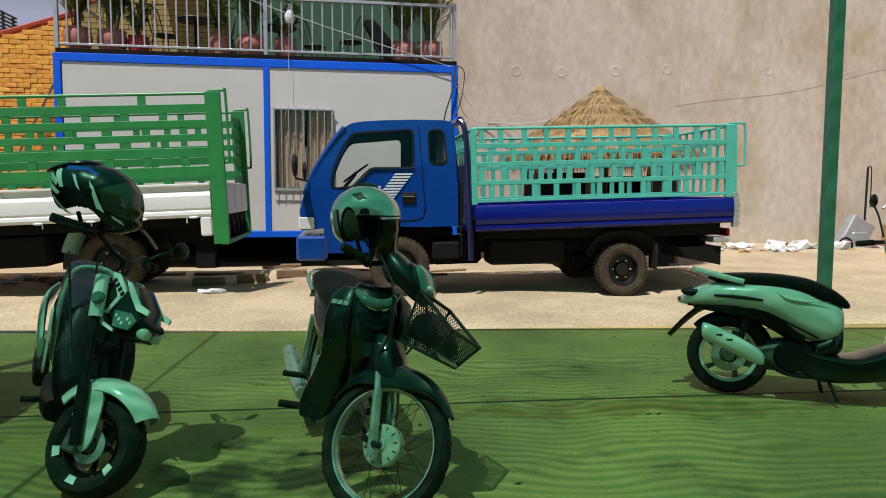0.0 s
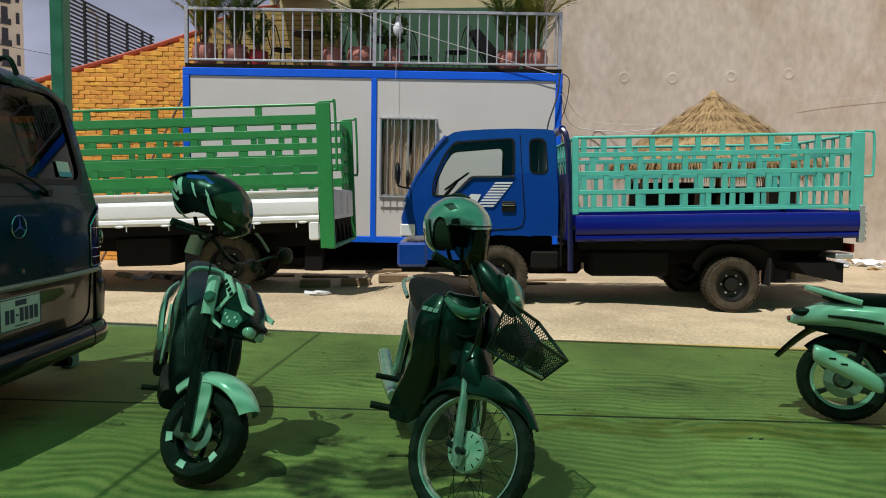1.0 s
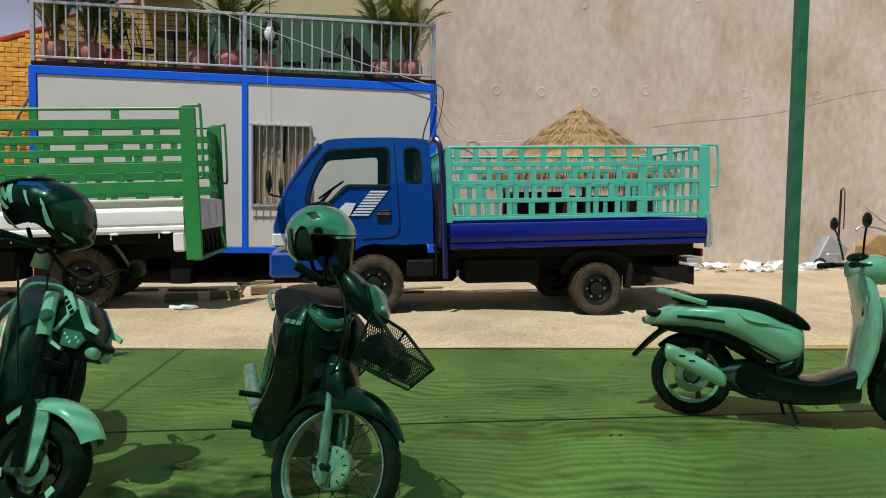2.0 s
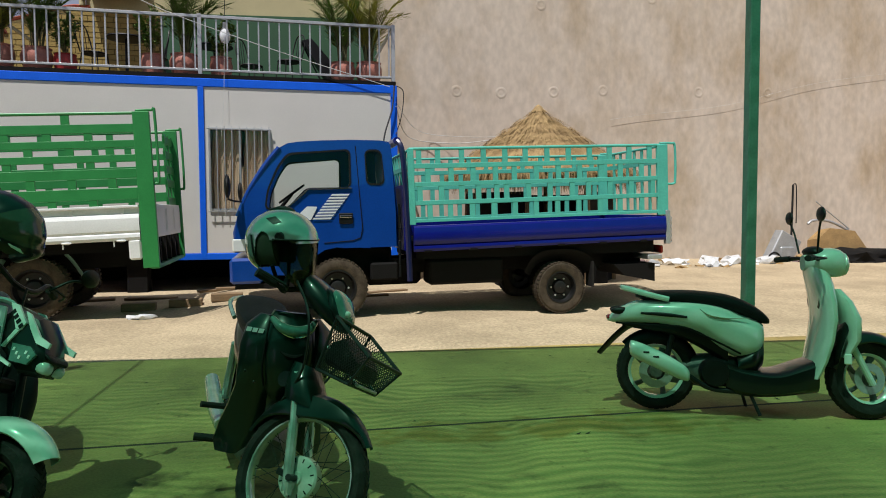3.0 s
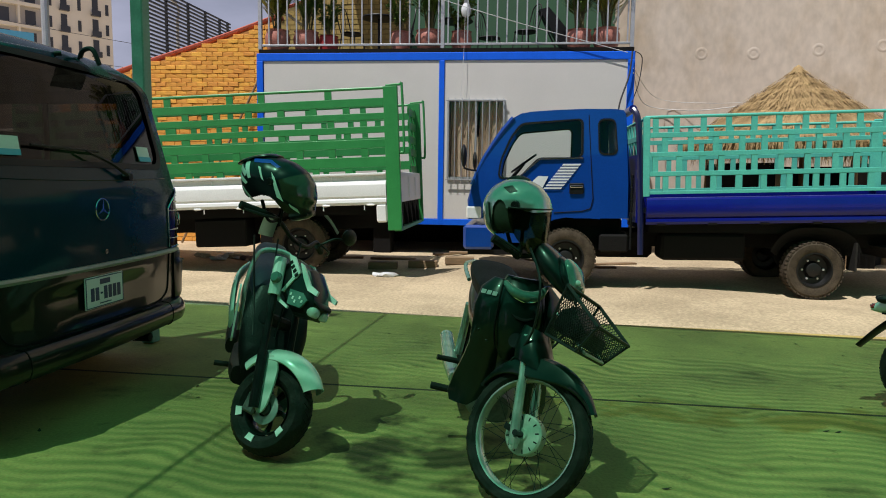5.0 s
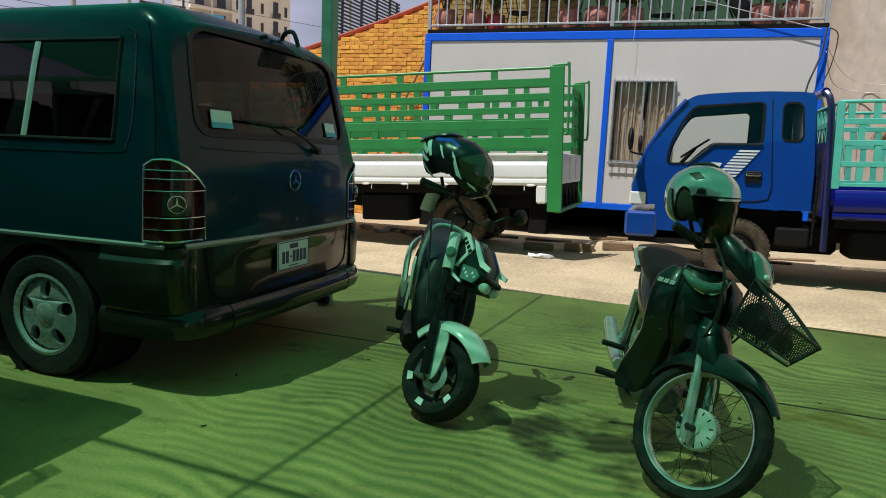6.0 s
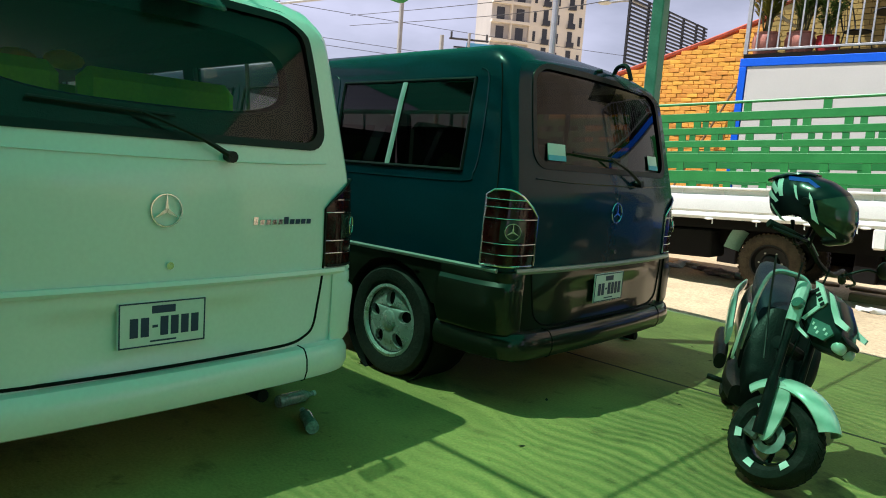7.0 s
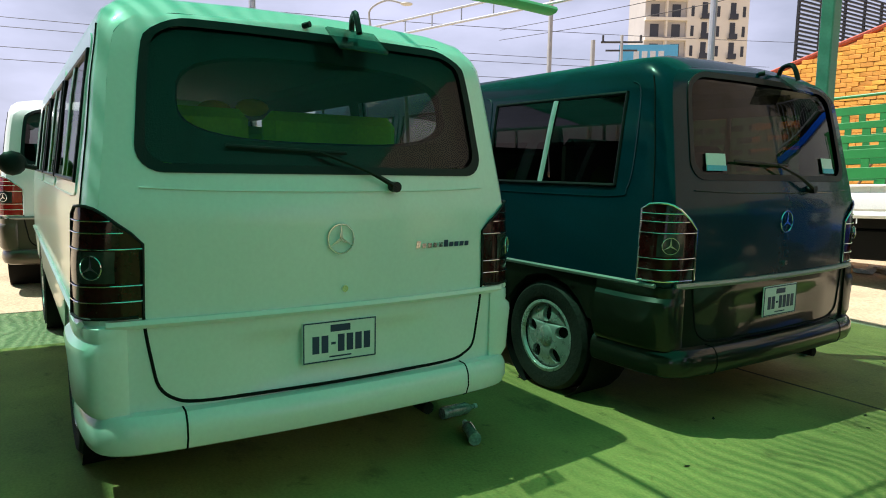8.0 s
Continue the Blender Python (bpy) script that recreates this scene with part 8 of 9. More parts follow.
    part("plate_holder", bm, M_BLACK, th, "black rear mudguard")
    part("under_tray", shell([(-0.20, 0.520, 0.06, 0.020), (-0.05, 0.508, 0.10, 0.030), (0.12, 0.490, 0.12, 0.045), (0.28, 0.440, 0.12, 0.075), (0.40, 0.37, 0.10, 0.09)], 14, 3), M_BLACK, th, "black inner tray under the body")
    part("rear_mudguard", fender(0.262, 0.06, 25, 140, R), M_BLACK, th)
    part("silencer", shell([(-0.165, 0.386, 0.022, 0.026, -0.175), (-0.145, 0.380, 0.046, 0.050, -0.175), (-0.03, 0.333, 0.052, 0.056, -0.175), (0.08, 0.280, 0.049, 0.054, -0.17), (0.155, 0.242, 0.036, 0.042, -0.165), (0.178, 0.230, 0.015, 0.02, -0.16)], 18), M_MINT, th, "pale silencer cover")
    for k in range(2):
        part("silencer_slot", boxes((-0.09 + 0.055 * k, -0.055 + 0.055 * k, -0.229, -0.218, 0.362 - 0.025 * k, 0.372 - 0.025 * k), bevel=0.003), M_BLACK, th)
    bm = bmesh.new()
    tube(bm, [(0.17, -0.165, 0.232), (0.30, -0.14, 0.16), (0.50, -0.11, 0.15), (0.58, -0.05, 0.18)], 0.016, 8, 5)
    part("exhaust_pipe", bm, M_IRON, th)
    part("engine", shell([(-0.05, 0.24, 0.05, 0.06, 0.06), (0.15, 0.24, 0.09, 0.09, 0.05), (0.34, 0.25, 0.12, 0.10), (0.46, 0.25, 0.09, 0.08)], 16), M_ENGINE, th, "dark cast engine")
    part("fan_cover", lathe(bmesh.new(), [(0.001, -0.16), (0.04, -0.165), (0.075, -0.16), (0.085, -0.13), (0.085, -0.08)], 24, pose(0.32, 0, 0.25)), M_BLACK, th)
    part("centre_stand", rods(((0.50, -0.12, 0.17), (0.56, -0.16, 0.02), 0.010), ((0.50, 0.12, 0.17), (0.56, 0.16, -0.02), 0.010), ((0.50, -0.12, 0.17), (0.50, 0.12, 0.17), 0.012)), M_IRON, th)
    return th


naked_scooter()
underbone()
retro_scooter()
helmet("full_face_helmet", "black full-face helmet with white and blue decals, on the scooter", pose(-0.655, 4.05, 1.068, 0, 20, -8) @ Matrix.Diagonal((1.10, 1, 0.90, 1)), M_HELMB, M_VISOR, True)
helmet("open_helmet", "silver open-face helmet with a smoked visor, on the moped's handlebar", pose(0.500, 3.87, 0.955, 0, 4, -14) @ Matrix.Scale(1.0, 4), M_HELM, M_CLEARVISOR, False)

# ---- brick outbuilding, screen, hut, rubbish, distance ----
brickwall = thing("wall_brick", "ochre brick gable wall with a red sloping coping", "wall", street(0, 1.2), kind="structure")


def gable(u):
    """The sloping top of the brick wall."""
    return 4.02 + (u + 3.6) * 0.335 if u > -4.4 else 3.752 + (u + 4.4) * 0.30


part("wall_core", sheet(bmesh.new(), [[(u, 0.04, z) for u, z in ((-7.6, -0.05), (-3.2, -0.05), (-3.2, gable(-3.2) - 0.02), (-4.4, gable(-4.4) - 0.02), (-7.6, gable(-7.6) - 0.02))]], (0, 0.18, 0)), M_MORTAR, brickwall)
bm = bmesh.new()
tube(bm, [(-7.65, 0.11, gable(-7.65) + 0.03), (-5.9, 0.11, gable(-5.9) + 0.03), (-4.4, 0.11, gable(-4.4) + 0.03), (-3.15, 0.11, gable(-3.15) + 0.03)], 0.10, 10, 4, flat=0.55)
part("coping", bm, M_COPING, brickwall, "rounded red coping")
rr = random.Random(11)
brick_meshes = []
for k in range(5):
    bm = boxes((-0.100, 0.100, -0.045, 0.05, -0.037, 0.037), bevel=0.007)
    for v in bm.verts:
        v.co += Vector((rr.uniform(-0.003, 0.003), rr.uniform(-0.003, 0.003), rr.uniform(-0.0025, 0.0025)))
    me = bpy.data.meshes.new("brick")
    bm.to_mesh(me)
    bm.free()
    me.materials.append(M_BRICK)
    brick_meshes.append(me)
count = 0
for k in range(26):
    z = 2.24 + 0.079 * k
    for i in range(16):
        u = -6.0 + 0.205 * i + (0.10 if k % 2 else 0.0)
        if u > -3.25 or z > gable(u) - 0.04 or count >= 300:
            continue
        count += 1
        b = new("brick", brick_meshes[rr.randrange(5)])
        b.parent = brickwall
        b.location = (u, 0.035 + rr.uniform(-0.008, 0.006), z)
        b.rotation_euler = (rr.uniform(-0.03, 0.03), rr.uniform(-0.02, 0.02), rr.uniform(-0.03, 0.03))
bm = bmesh.new()
for k in range(54):
    z = 0.028 + 0.079 * k
    for i in range(21):
        u = -7.5 + 0.205 * i + (0.10 if k % 2 else 0.0)
        if u < -3.3 and z < gable(u) - 0.04 and (u < -6.1 or z < 2.19):
            box(bm, u - 0.098, u + 0.098, -0.01 + rr.uniform(-0.007, 0.007), 0.06, z - 0.035, z + 0.035)
part("lower_brick", bm, M_BRICK, brickwall, "rough brick courses", kind="stuff", smooth=False)
pipe = thing("leaning_pole", "thin rusty pole leaning against the brick wall", "pole", street(-3.9, 0.9))
part("pole_rod", rods(((-1.1, 0.0, -0.02), (0.42, 0.22, 3.15), 0.022)), M_WOOD, pipe)

M_SLAT = mat("black_screen_slat", (0.010, 0.010, 0.012), 0.5, vary=0.2)
screen = thing("louvre_screen", "black slatted roof screen behind the brick wall", "screen", pose(-8.37, 14.62, 0, 0, 0, 92.0))
SPAN = 4.04
for k in range(25):
    z = 3.27 + 0.0875 * k
    part("slat", boxes((0, SPAN, -0.02, 0.02, z, z + 0.036)), M_SLAT, screen, smooth=False)
for k in (0.015, 0.23, 0.47, 0.68, 0.87, 0.985):
    part("post", boxes((SPAN * k - 0.025, SPAN * k + 0.025, 0.021, 0.07, -0.05, 5.41)), M_SLAT, screen, smooth=False)
part("support_wall", boxes((0, SPAN, 0.075, 0.25, -0.05, 3.25)), M_WALL, screen)

# thatched hut by the bare wall
M_THATCH = mat("dry_thatch", (0.42, 0.29, 0.13), 0.95, vary=0.4, scale=9, second=(0.22, 0.14, 0.06), amount=0.8, stretch=(1, 1, 1))
hut = thing("thatched_hut", "round open hut with a dry palm thatch roof", "hut", street(5.71, 0.44) @ Matrix.Diagonal((1.07, 1.07, 1.065, 1)))
core = lathe(bmesh.new(), [(0.02, 2.86), (0.30, 2.66), (0.80, 2.30), (1.30, 1.98), (1.62, 1.72), (1.60, 1.68), (1.2, 1.95), (0.02, 2.7)], 40, pose(0, 0, 0, 90))
part("roof_core", core, M_THATCH, hut)
rr = random.Random(21)
verts, faces = [], []
for k in range(7500):
    a = rr.uniform(0, 6.2832)
    s = rr.random() ** 0.6
    r = 0.03 + 1.56 * s
    z = 2.87 - (r / 1.62) * 1.12 + 0.03 * math.sin(s * 40)
    ln = rr.uniform(0.14, 0.34)
    d = Vector((math.cos(a), math.sin(a), -0.70 - 0.25 * s)).normalized()
    d = (d + Vector((rr.uniform(-0.25, 0.25), rr.uniform(-0.25, 0.25), rr.uniform(-0.1, 0.12)))).normalized()
    o = Vector((r * math.cos(a), r * math.sin(a), z + rr.uniform(0.0, 0.035)))
    w = Vector((-math.sin(a), math.cos(a), rr.uniform(-0.3, 0.3))) * rr.uniform(0.004, 0.009)
    i = len(verts)
    verts += [o - w, o + w, o + d * ln]
    faces.append((i, i + 1, i + 2))
for k in range(1600):
    a = rr.uniform(0, 6.2832)
    r = rr.uniform(1.5, 1.68)
    o = Vector((r * math.cos(a), r * math.sin(a), 1.74 + rr.uniform(-0.03, 0.05)))
    d = Vector((math.cos(a) * 0.25 + rr.uniform(-0.2, 0.2), math.sin(a) * 0.25 + rr.uniform(-0.2, 0.2), -1)).normalized()
    w = Vector((-math.sin(a), math.cos(a), 0)) * rr.uniform(0.005, 0.012)
    i = len(verts)
    verts += [o - w, o + w, o + d * rr.uniform(0.12, 0.38)]
    faces.append((i, i + 1, i + 2))
from_lists("thatch", verts, faces, M_THATCH, hut, "loose straw thatch", kind="stuff")
part("roof_cap", lathe(bmesh.new(), [(0.001, 2.95), (0.06, 2.91), (0.12, 2.82), (0.10, 2.78)], 12, pose(0, 0, 0, 90)), M_THATCH, hut)
for k in range(8):
    a = k * math.pi / 4 + 0.3
    part("post", rods(((1.25 * math.cos(a), 1.25 * math.sin(a), -0.05), (1.2 * math.cos(a), 1.2 * math.sin(a), 2.02), 0.05, 0.045)), M_WOOD, hut)
for k in range(7):
    a0, a1 = k * math.pi / 4 + 0.3, (k + 1) * math.pi / 4 + 0.3
    p0, p1 = (1.25 * math.cos(a0), 1.25 * math.sin(a0)), (1.25 * math.cos(a1), 1.25 * math.sin(a1))
    if not 4.0 < (a0 + a1) / 2 < 5.2:
        part("board_wall", sheet(bmesh.new(), [[(p0[0], p0[1], 0.0), (p1[0], p1[1], 0.0), (p1[0], p1[1], 1.45), (p0[0], p0[1], 1.45)]], (0.02, 0.02, 0)), M_DARK, hut, "dark board wall")
part("counter", boxes((-1.0, 0.75, -1.12, -0.75, -0.05, 1.02), bevel=0.02), M_DARK, hut, "dark counter")

# rubbish heap along the bare wall
M_CARD = mat("brown_cardboard", (0.40, 0.25, 0.10), 0.9, vary=0.3, scale=4, bump=0.3)
M_BAG = mat("white_rubbish_bag", (0.70, 0.71, 0.72), 0.5, vary=0.2, scale=7, bump=0.2)
M_GREYM = mat("grey_scrap_metal", (0.42, 0.43, 0.44), 0.5, metal=0.4, vary=0.25)
M_MIXED = piece_mat("mixed_litter", (0.42, 0.34, 0.26), 0.9, vary=0.6, hue=0.08)
rr = random.Random(31)


def litter(u, v, size, flat, material, label, name="rubbish_piece", seed=0):
    m = street(u, v, 0.0, rr.uniform(0, 180))
    ob = part(name, blob(bmesh.new(), (0, 0, size * flat * 0.8), (size, size * rr.uniform(0.5, 1.0), size * flat), 2, 0.9, seed), material, None, label)
    ob.matrix_world = m @ pose(0, 0, lie(*(m.translation.x, m.translation.y)) - 0.01, rr.uniform(-8, 8), rr.uniform(-8, 8), 0)
    return tagged(ob, category="rubbish", group="rubbish along the wall")


for k in range(120):
    u = rr.uniform(8.3, 15.0)
    litter(u, rr.uniform(0.9, 2.1), rr.uniform(0.04, 0.16), rr.uniform(0.2, 0.55), (M_MIXED, M_BAG, M_CARD, M_GREYM)[k % 4], ("dusty scrap of mixed litter", "crumpled white plastic rubbish bag", "torn piece of brown cardboard", "dented grey scrap metal")[k % 4], seed=k * 1.7)
for u, v, s, f in ((9.9, 1.4, 0.34, 0.35), (10.5, 1.5, 0.30, 0.4), (9.3, 1.6, 0.26, 0.35), (11.2, 1.3, 0.24, 0.45)):
    litter(u, v, s, f, M_BAG, "heap of crumpled white plastic sheeting", "plastic_sheeting", u)
sheeting = part("cardboard_sheet", sheet(bmesh.new(), [[(-0.75, 0, 0.12), (0.65, 0, 0.0), (0.75, 0.05, 0.25), (0.35, 0.1, 0.75), (-0.35, 0.1, 0.82), (-0.7, 0.05, 0.6)]], (0.05, 0.35, -0.05)), M_CARD, None, "large bent sheet of brown cardboard on the heap")
sheeting.matrix_world = street(13.1, 1.2, 0.02, 4)
tagged(sheeting, category="cardboard")
dark = part("tarpaulin", blob(bmesh.new(), (0, 0, 0.15), (0.8, 0.4, 0.28), 3, 0.5, 2.0), M_DARK, None, "dark tarpaulin crumpled under the cardboard")
dark.matrix_world = street(13.4, 1.1, 0.0, 0)
tagged(dark, category="tarpaulin")
machine = thing("scrap_machine", "tilted grey scrap cabinet with a round fan", "scrap", street(11.45, 1.45))
part("cabinet", boxes((-0.28, 0.28, -0.12, 0.12, 0.0, 0.75), bevel=0.02), M_GREYM, machine).matrix_local = pose(0.05, 0, 0.02, 0, 28, 0)
part("fan_ring", lathe(bmesh.new(), [(0.15, -0.03), (0.17, 0.0), (0.15, 0.03), (0.13, 0.0)], 24, pose(-0.1, -0.2, 0.18), closed=True), M_DARK, machine)
part("fan_blade", lathe(bmesh.new(), [(0.001, -0.01), (0.135, 0.0)], 10, pose(-0.1, -0.2, 0.18)), M_GREYM, machine)
part("gusset", boxes((0.1, 0.45, -0.15, 0.05, 0.0, 0.45), bevel=0.03), M_GREYM, machine)
rodthing = thing("scrap_post", "rusty upright scrap bar with a hook", "scrap", street(12.0, 1.55))
bm = rods(((0, 0, -0.02), (0.02, 0, 1.78), 0.022))
tube(bm, [(0.02, 0, 1.78), (0.08, 0, 1.80), (0.11, 0, 1.66), (0.12, 0, 0.95)], 0.012, 6, 5)
part("bar", bm, M_IRON, rodthing)
arm = thing("bent_scrap_bar", "curved grey metal arm standing in the heap", "scrap", street(13.3, 1.7))
bm = bmesh.new()
tube(bm, [(-0.75, 0, 0.92), (-0.6, 0, 1.0), (-0.2, 0, 0.98), (0.25, 0, 0.80), (0.6, 0, 0.58)], 0.03, 8, 5)
rod(bm, (-0.55, 0, 1.42), (0.35, 0, 0.80), 0.012)
rod(bm, (0.3, 0, 0.85), (0.28, 0, -0.02), 0.025)
part("bent_arm", bm, M_GREYM, arm)
M_REDP = mat("red_plastic", (0.55, 0.02, 0.02), 0.4, vary=0.15)
redchair = thing("plastic_chair", "red plastic chair standing in the rubbish", "chair", street(14.35, 1.0, 0, 200))
part("seat", boxes((-0.2, 0.2, -0.2, 0.2, 0.40, 0.43), bevel=0.01), M_REDP, redchair)
part("backrest", boxes((-0.2, 0.2, 0.18, 0.21, 0.43, 0.80), bevel=0.01), M_REDP, redchair)
for x in (-0.18, 0.18):
    for y in (-0.18, 0.18):
        part("leg", rods(((x, y, -0.02), (x, y, 0.41), 0.018)), M_REDP, redchair)

# timber and litter under the cabin and the green lorry
for k, (u, v, ln, turn) in enumerate(((0.9, -1.3, 1.2, 8), (1.5, -1.2, 0.9, -14), (2.0, -1.45, 1.4, 4), (0.4, -1.0, 0.8, 30), (-0.6, -1.0, 0.7, -5), (-1.4, -0.9, 0.6, 10), (2.6, -1.0, 1.0, 22))):
    m = street(u, v, 0, turn)
    ob = part("plank", boxes((-ln / 2, ln / 2, -0.06, 0.06, 0.0, 0.035), bevel=0.005), M_WOOD, None, "old timber plank lying on the sand")
    ob.matrix_world = pose(0, 0, lie(m.translation.x, m.translation.y) - 0.004) @ m
    tagged(ob, category="plank", group="planks by the cabin")
for k, (u, v) in enumerate(((-0.55, -2.05), (0.0, -2.0), (0.5, -1.9))):
    m = street(u, v, 0, 4)
    ob = part("timber_block", boxes((-0.2, 0.2, -0.08, 0.08, 0.0, 0.10), bevel=0.008), M_WOOD, None, "short squared timber block on the sand")
    ob.matrix_world = pose(0, 0, lie(m.translation.x, m.translation.y) - 0.006) @ m
    tagged(ob, category="timber", group="timber blocks")
rr = random.Random(41)
for k in range(26):
    m = street(rr.uniform(-5.0, -1.6), rr.uniform(-1.9, -1.1))
    s = rr.uniform(0.05, 0.16)
    ob = part("rubbish_piece", blob(bmesh.new(), (0, 0, s * 0.3), (s, s * 0.7, s * 0.35), 2, 0.9, k * 2.3), (M_BAG, M_MIXED)[k % 2], None, ("crumpled pale paper and plastic", "dusty scrap of mixed litter")[k % 2])
    ob.matrix_world = pose(0, 0, lie(m.translation.x, m.translation.y) - 0.01) @ m
    tagged(ob, category="rubbish", group="rubbish behind the lorry")
lump = part("plaster_lump", blob(bmesh.new(), (0, 0, 0.02), (0.14, 0.08, 0.05), 2, 0.8, 4.0), M_BAG, None, "white lump of plaster on the lane")
lump.location = (-1.578, 9.35, lie(-1.578, 9.35))
tagged(lump, category="rubble")

# bottle, leaves and spots on the slabs
M_CLEARP = mat("clear_plastic", (0.30, 0.36, 0.33), 0.1, vary=0.4, scale=30, coat=1.0)
for x, y, turn in ((-2.14, 2.52, 70), (-2.42, 2.62, 5)):
    bt = thing("plastic_bottle", "empty clear plastic bottle lying on the slabs", "bottle", pose(x, y, 0.034, 0, 0, turn), group="empty bottles")
    part("bottle_body", lathe(bmesh.new(), [(0.001, -0.10), (0.03, -0.10), (0.033, -0.09), (0.031, -0.04), (0.033, 0.0), (0.031, 0.03), (0.033, 0.05), (0.013, 0.09), (0.012, 0.11)], 20), M_CLEARP, bt)
    part("cap", rods(((0, 0.11, 0), (0, 0.125, 0), 0.014)), M_BAG, bt)
M_LEAF = mat("dry_leaf", (0.05, 0.035, 0.015), 0.9, vary=0.4)
rr = random.Random(51)
spots = [(1.987, 4.612), (1.157, 4.986), (-1.419, 3.235), (2.04, 4.59)] + [(rr.uniform(-3, 4), rr.uniform(2.2, 6.6)) for _ in range(34)]
for x, y in spots:
    verts, faces = [], []
    a = rr.uniform(0, 6.28)
    o = Vector((rr.uniform(-0.02, 0.02), rr.uniform(-0.02, 0.02), 0.002))
    blade(verts, faces, o, o + Vector((math.cos(a), math.sin(a), 0.2)) * rr.uniform(0.02, 0.05), 0.009, Vector((0, 0, 1)))
    ob = from_lists("fallen_leaf", verts, faces, M_LEAF, None, "small dry brown leaf on the slabs")
    ob.location = (x, y, 0.0 if y < 4.8 else -0.006)
    tagged(ob, category="leaf", group="fallen leaves")

# wires and cables
M_CABLE = mat("grey_cable", (0.05, 0.05, 0.055), 0.6, vary=0.1)
M_PALEC = mat("white_cable", (0.62, 0.62, 0.60), 0.6, vary=0.1)


def cable(name, label, pts, r, material, steps=8):
    bm = bmesh.new()
    tube(bm, pts, r, 5, steps)
    return tagged(part(name, bm, material, None, label), category="cable")


def on_street(*pts):
    return [STREET @ Vector(p) for p in pts]


cable("wall_cable", "white cable looped along the bare wall", on_street((3.05, -0.03, 3.02), (3.9, 2.4, 2.85), (4.8, 2.45, 2.76), (5.7, 2.5, 2.80), (6.6, 2.55, 2.98)), 0.005, M_PALEC)
cable("wall_cable", "thin grey cable rising along the bare wall", on_street((8.2, 2.6, 3.22), (9.0, 2.6, 3.35), (11.1, 2.6, 3.63), (13.4, 2.6, 4.2), (16.0, 2.6, 4.6)), 0.0025, M_PALEC)
cable("wall_cable", "white cable looped along the bare wall", on_street((3.05, -0.03, 2.95), (3.7, 2.4, 2.72), (4.6, 2.45, 2.62), (5.4, 2.5, 2.70)), 0.008, M_PALEC)
cable("terrace_cable", "pale cable slung across the railing down to the cabin corner", on_street((-1.75, -0.05, 5.1), (-0.9, -0.05, 4.45), (0.8, -0.05, 3.86), (2.95, -0.05, 3.26)), 0.006, M_PALEC)
cable("corner_cable", "dark cable bundle hanging down the cabin corner", on_street((3.02, -0.06, 3.28), (2.98, -0.06, 2.9), (2.86, -0.06, 2.5), (2.82, -0.06, 2.2)), 0.014, M_CABLE)
cable("corner_cable", "dark cable bundle hanging down the cabin corner", on_street((3.06, -0.05, 3.28), (3.20, 0.1, 3.2), (3.16, 0.1, 2.8), (3.05, 0.0, 2.5)), 0.008, M_CABLE)
cable("window_string", "thin string hanging before the cabin window", on_street((0.37, 0.0, 3.95), (0.35, -0.05, 3.0), (0.30, -0.06, 2.4)), 0.003, M_PALEC)

# overhead lines, masts and lamps beyond the yard
for k, (a, b, sag) in enumerate((((-60, -25, 11.6), (-40, 60, 11.4), 0.9), ((-58, -25, 10.6), (-38, 60, 10.6), 0.9), ((-60, -25, 9.5), (-42, 60, 9.9), 0.8), ((-56, -25, 12.4), (-36, 60, 13.0), 0.9), ((-60, -25, 8.6), (-40, 60, 9.0), 0.8))):
    a, b = Vector(a), Vector(b)
    cable("overhead_wire", "dark overhead power line", [a.lerp(b, i / 6) - Vector((0, 0, sag * 4 * (i / 6) * (1 - i / 6))) for i in range(7)], 0.022, M_CABLE, 4)
for k, dz in enumerate((0.0, 0.45)):
    cable("overhead_wire", "dark overhead power line", on_street((-24, 9, 7.2 + dz), (-12, 6.5, 6.2 + dz), (-5, 4.6, 6.0 + dz), (0.5, 3.66, 6.05 + dz)), 0.012, M_CABLE)
M_CONC = mat("grey_mast", (0.42, 0.42, 0.42), 0.7, vary=0.15)


def mast(x, y, h, r, label):
    th = thing("mast", label, "mast", pose(x, y, -0.05))
    part("shaft", rods(((0, 0, 0), (0, 0, h), r, r * 0.7)), M_CONC, th)
    return th


mast(-19.7, 17.2, 11.0, 0.10, "slender grey steel mast")
mast(-28.5, 27.4, 8.6, 0.17, "short plain concrete mast")
m3 = mast(-37.0, 38.0, 11.4, 0.16, "power pole with a cross arm")
part("cross_arm", rods(((-0.9, -1.2, 10.9), (0.9, 1.2, 10.9), 0.08), ((-0.7, -0.9, 10.3), (0.7, 0.9, 10.3), 0.07)), M_CABLE, m3)
for s in (-1, 0, 1):
    part("insulator", rods(((s * 0.8, s * 1.1, 10.95), (s * 0.8, s * 1.1, 11.4), 0.08)), M_CABLE, m3)


def street_lamp(x, y, h, dx, dy, label):
    th = thing("street_lamp", label, "street lamp", pose(x, y, -0.05))
    bm = rods(((0, 0, 0), (0, 0, h - 0.8), 0.09, 0.06))
    tube(bm, [(0, 0, h - 0.8), (0, 0, h - 0.2), (dx * 0.5, dy * 0.5, h + 0.15), (dx, dy, h)], 0.045, 8, 5)
    part("column", bm, M_CONC, th)
    part("lamp_head", blob(bmesh.new(), (dx * 1.15, dy * 1.15, h - 0.05), (0.28, 0.28, 0.07), 2), M_STEEL, th, "flat grey lamp head")


street_lamp(-27.8, 13.6, 8.5, 1.1, 1.0, "grey street lamp beyond the yard")
street_lamp(-14.6, 26.0, 8.2, -0.9, -1.6, "grey street lamp behind the brick wall")

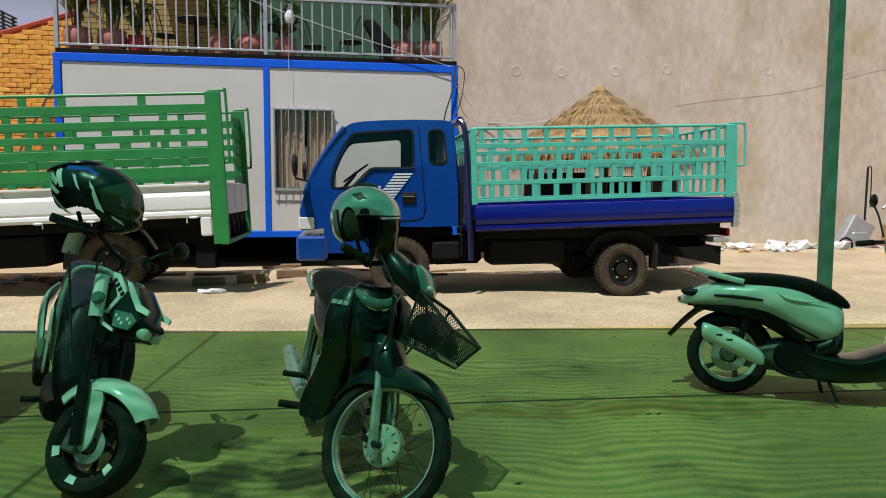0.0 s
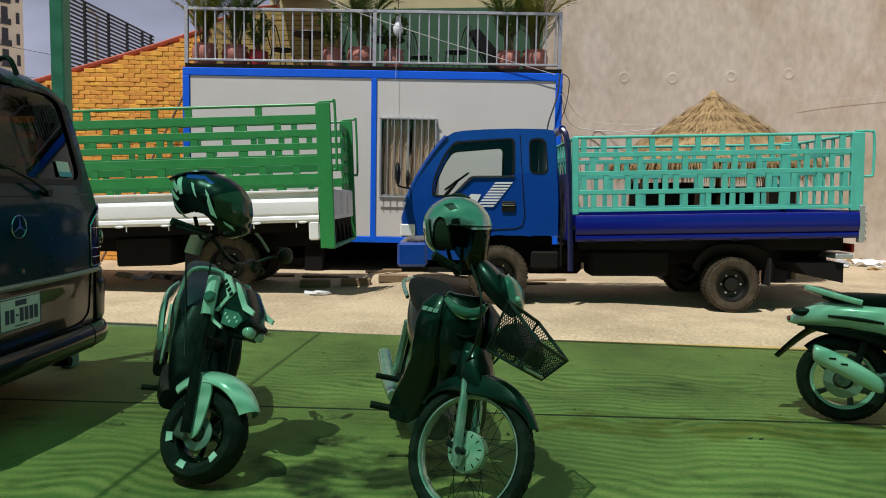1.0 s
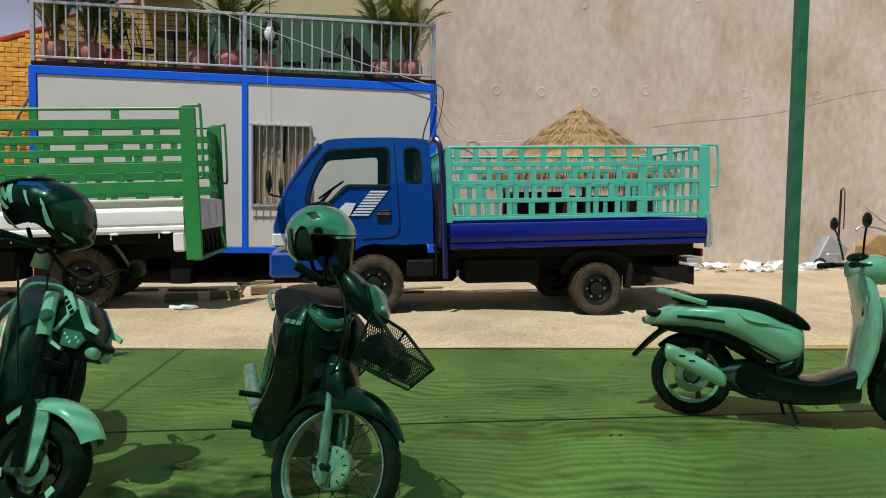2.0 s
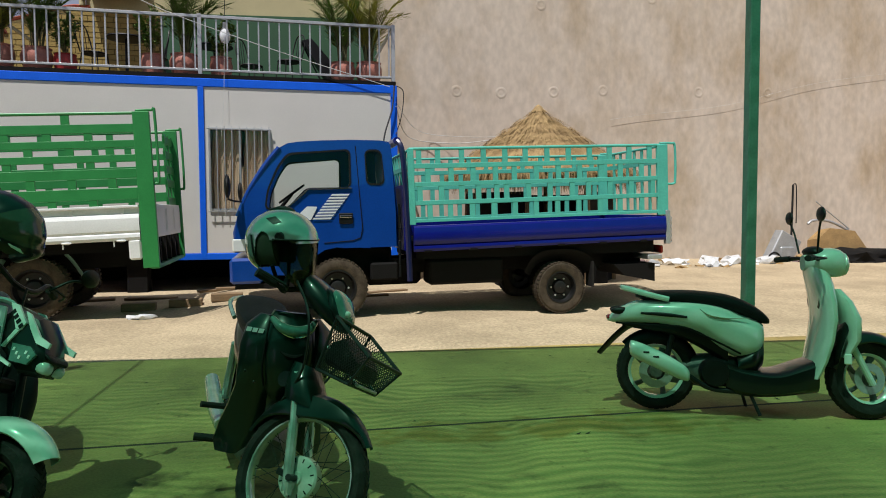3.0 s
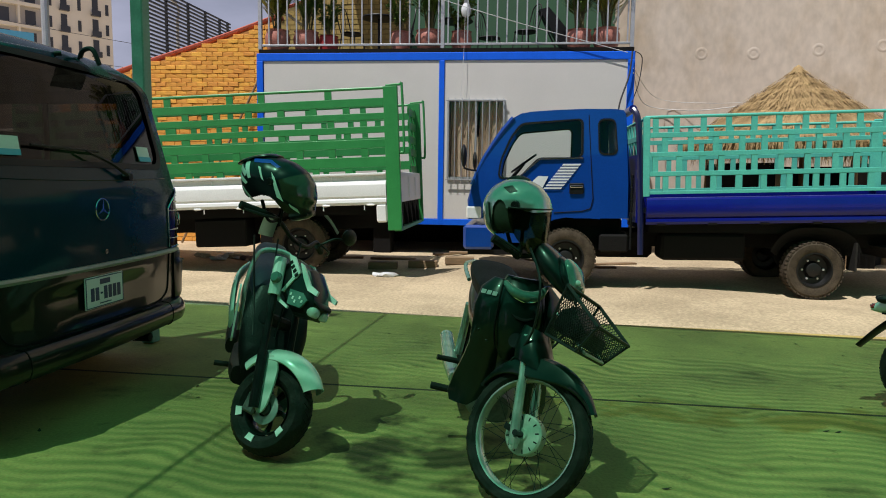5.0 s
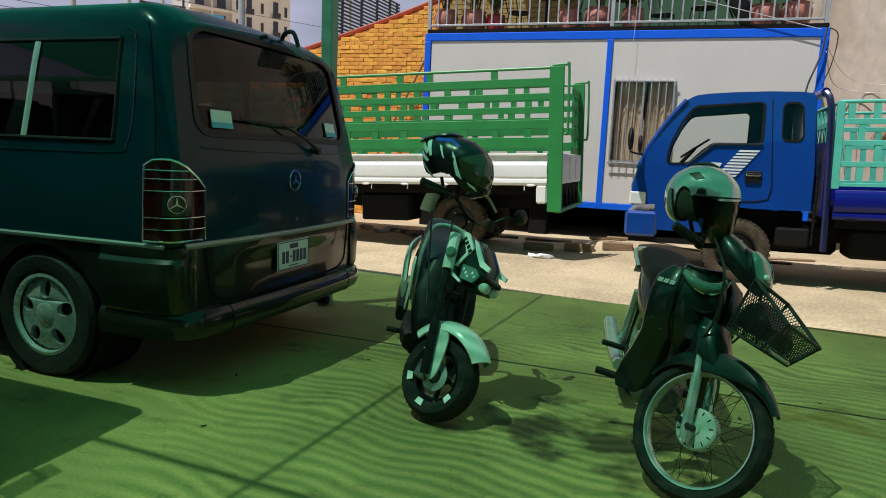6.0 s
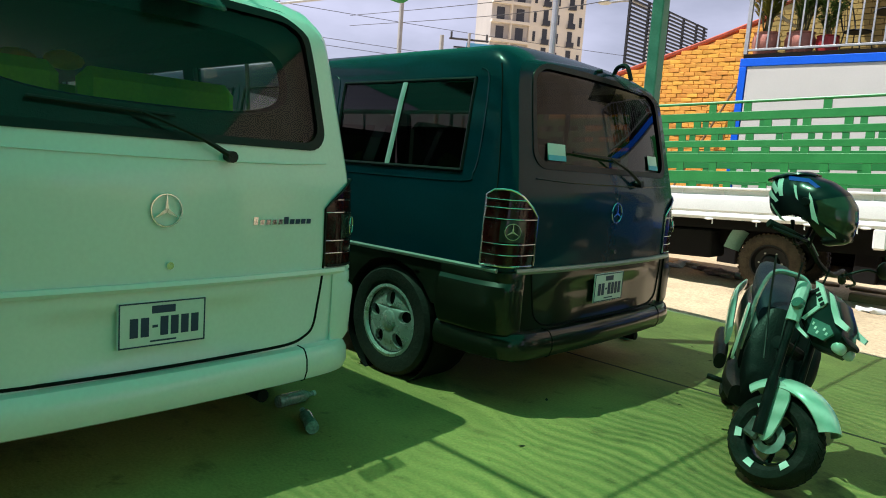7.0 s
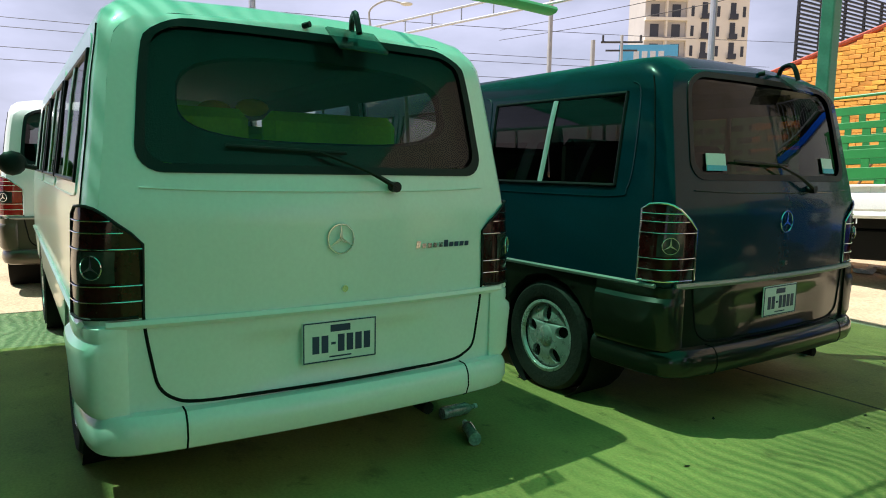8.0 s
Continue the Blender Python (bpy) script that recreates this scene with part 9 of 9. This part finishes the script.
# tower block
M_TOWER = mat("tower_render", (0.84, 0.77, 0.67), 0.85, vary=0.1, scale=0.2)
M_TOWER2 = mat("tower_render_grey", (0.50, 0.47, 0.45), 0.85, vary=0.12, scale=0.2)
M_TWIN = mat("tower_window", (0.05, 0.05, 0.055), 0.2, vary=0.2, scale=0.5)
tower = thing("tower_block", "tall cream apartment tower with balconies", "tower", pose(-102.9, 122.3, 0, 0, 0, 59.8) @ Matrix.Diagonal((0.83, 0.83, 1.16, 1)))
# local x runs along the long face, y away from the yard
part("body", boxes((0, 16.2, 0, 16, -0.5, 60), bevel=0.1), M_TOWER, tower, "cream rendered walls")
part("wing", boxes((-10.8, 0.0, 0.6, 16, -0.5, 60), bevel=0.1), M_TOWER2, tower, "grey balcony bays")
wmesh = boxes((-0.7, 0.7, -0.12, 0.1, 0, 1.9))
wme = bpy.data.meshes.new("window")
wmesh.to_mesh(wme)
wmesh.free()
wme.materials.append(M_TWIN)
for f in range(4, 15):
    z = 1.5 + 3.6 * f
    for x, sx, sz in ((1.5, 0.55, 1.0), (4.6, 1.0, 1.35), (8.2, 0.55, 1.0), (12.0, 1.0, 1.35), (14.9, 0.55, 1.0)):
        w = new("window", wme)
        w.parent = tower
        w.location, w.scale = (x, 0, z), (sx, 1, sz)
    part("balcony", boxes((3.5, 5.7, -0.9, 0, z - 0.5, z - 0.3), (3.5, 5.7, -0.9, -0.8, z - 0.3, z + 0.5)), M_TWIN, tower, smooth=False)
    part("balcony", boxes((10.9, 13.1, -0.9, 0, z - 0.5, z - 0.3), (10.9, 13.1, -0.9, -0.8, z - 0.3, z + 0.5)), M_TWIN, tower, smooth=False)
    part("ledge", boxes((-10.9, 0.0, -0.9, 0.6, z - 0.9, z - 0.35)), M_TOWER, tower, "cream balcony slab", smooth=False)
    part("partition", boxes((-5.6, -5.2, -0.8, 0.6, z - 0.35, z + 2.75)), M_TOWER, tower, smooth=False)
    for x in (-8.2, -2.6):
        w = new("window", wme)
        w.parent = tower
        w.location, w.scale = (x, 0.6, z - 0.1), (1.6, 1, 1.2)
M_SIGNB = mat("blue_sign", (0.10, 0.42, 0.68), 0.5, vary=0.1)
sign = thing("billboard", "blue roof billboard with pale unreadable lettering", "billboard", pose(-55.0, 60.0, 0, 0, 0, 51))
part("board", boxes((-3.2, 3.2, -0.1, 0.1, 13.0, 15.6)), M_SIGNB, sign)
for k in range(4):
    part("lettering_bar", boxes((-1.6 + 0.9 * k, -1.0 + 0.9 * k, -0.14, -0.101, 13.9, 14.9)), M_BAG, sign, smooth=False)
for x in (-3, 3):
    part("leg", rods(((x, 0, -0.5), (x, 0, 13.0), 0.15)), M_CONC, sign)

# neighbouring canopy frame with a strip of net
frame2 = thing("canopy_frame", "white steel truss frame with a rolled strip of green net", "canopy", pose(0, 0, 0))
A_, B_ = Vector((-15.4, 7.1, 4.2)), Vector((-6.2, 9.2, 4.2))
part("top_chord", rods((A_ + Vector((0, 0, 0.28)), B_ + Vector((0, 0, 0.28)), 0.025)), M_STEEL, frame2)
part("bottom_chord", rods((A_, B_, 0.025)), M_STEEL, frame2)
for i in range(12):
    p = A_.lerp(B_, i / 11)
    part("web", rods((p, p + Vector((0, 0, 0.28)), 0.014)), M_STEEL, frame2)
M_NETROLL = mat("green_net_cloth", (0.02, 0.26, 0.08), 0.9, vary=0.2, scale=3)
bm = bmesh.new()
tube(bm, [(-9.0, 8.5, 4.05), (-9.1, 7.6, 4.12), (-9.25, 6.6, 4.16), (-9.4, 5.4, 4.2), (-9.6, 3.5, 4.25)], 0.22, 10, 4, flat=0.35)
part("net_strip", bm, M_NETROLL, frame2, "strip of green net")
for x, y in ((-6.2, 9.2), (-15.4, 7.1), (-9.6, 3.5)):
    part("post", rods(((x, y, -0.05), (x, y, 4.5), 0.05)), M_STEEL, frame2)

# unseen walls, added: the dark one cuts light behind, the pale one bounces it
M_BACK = mat("unseen_dark_wall", (0.10, 0.105, 0.10), 0.9, vary=0.2, scale=0.8, bump=0.2)
M_BACK2 = mat("unseen_pale_wall", (0.62, 0.62, 0.58), 0.9, vary=0.15, scale=0.8, bump=0.2)
tagged(part("unseen_wall_south", boxes((-5.6, 7.8, -4.6, -4.4, -0.05, 3.5)), M_BACK, None, "unseen dark wall added to cut light and reflections"), category="wall", kind="structure")
tagged(part("unseen_wall_side", boxes((14.2, 14.4, -4.4, 4.9, -0.05, 3.5)), M_BACK2, None, "unseen pale wall added to bounce light"), category="wall", kind="structure")
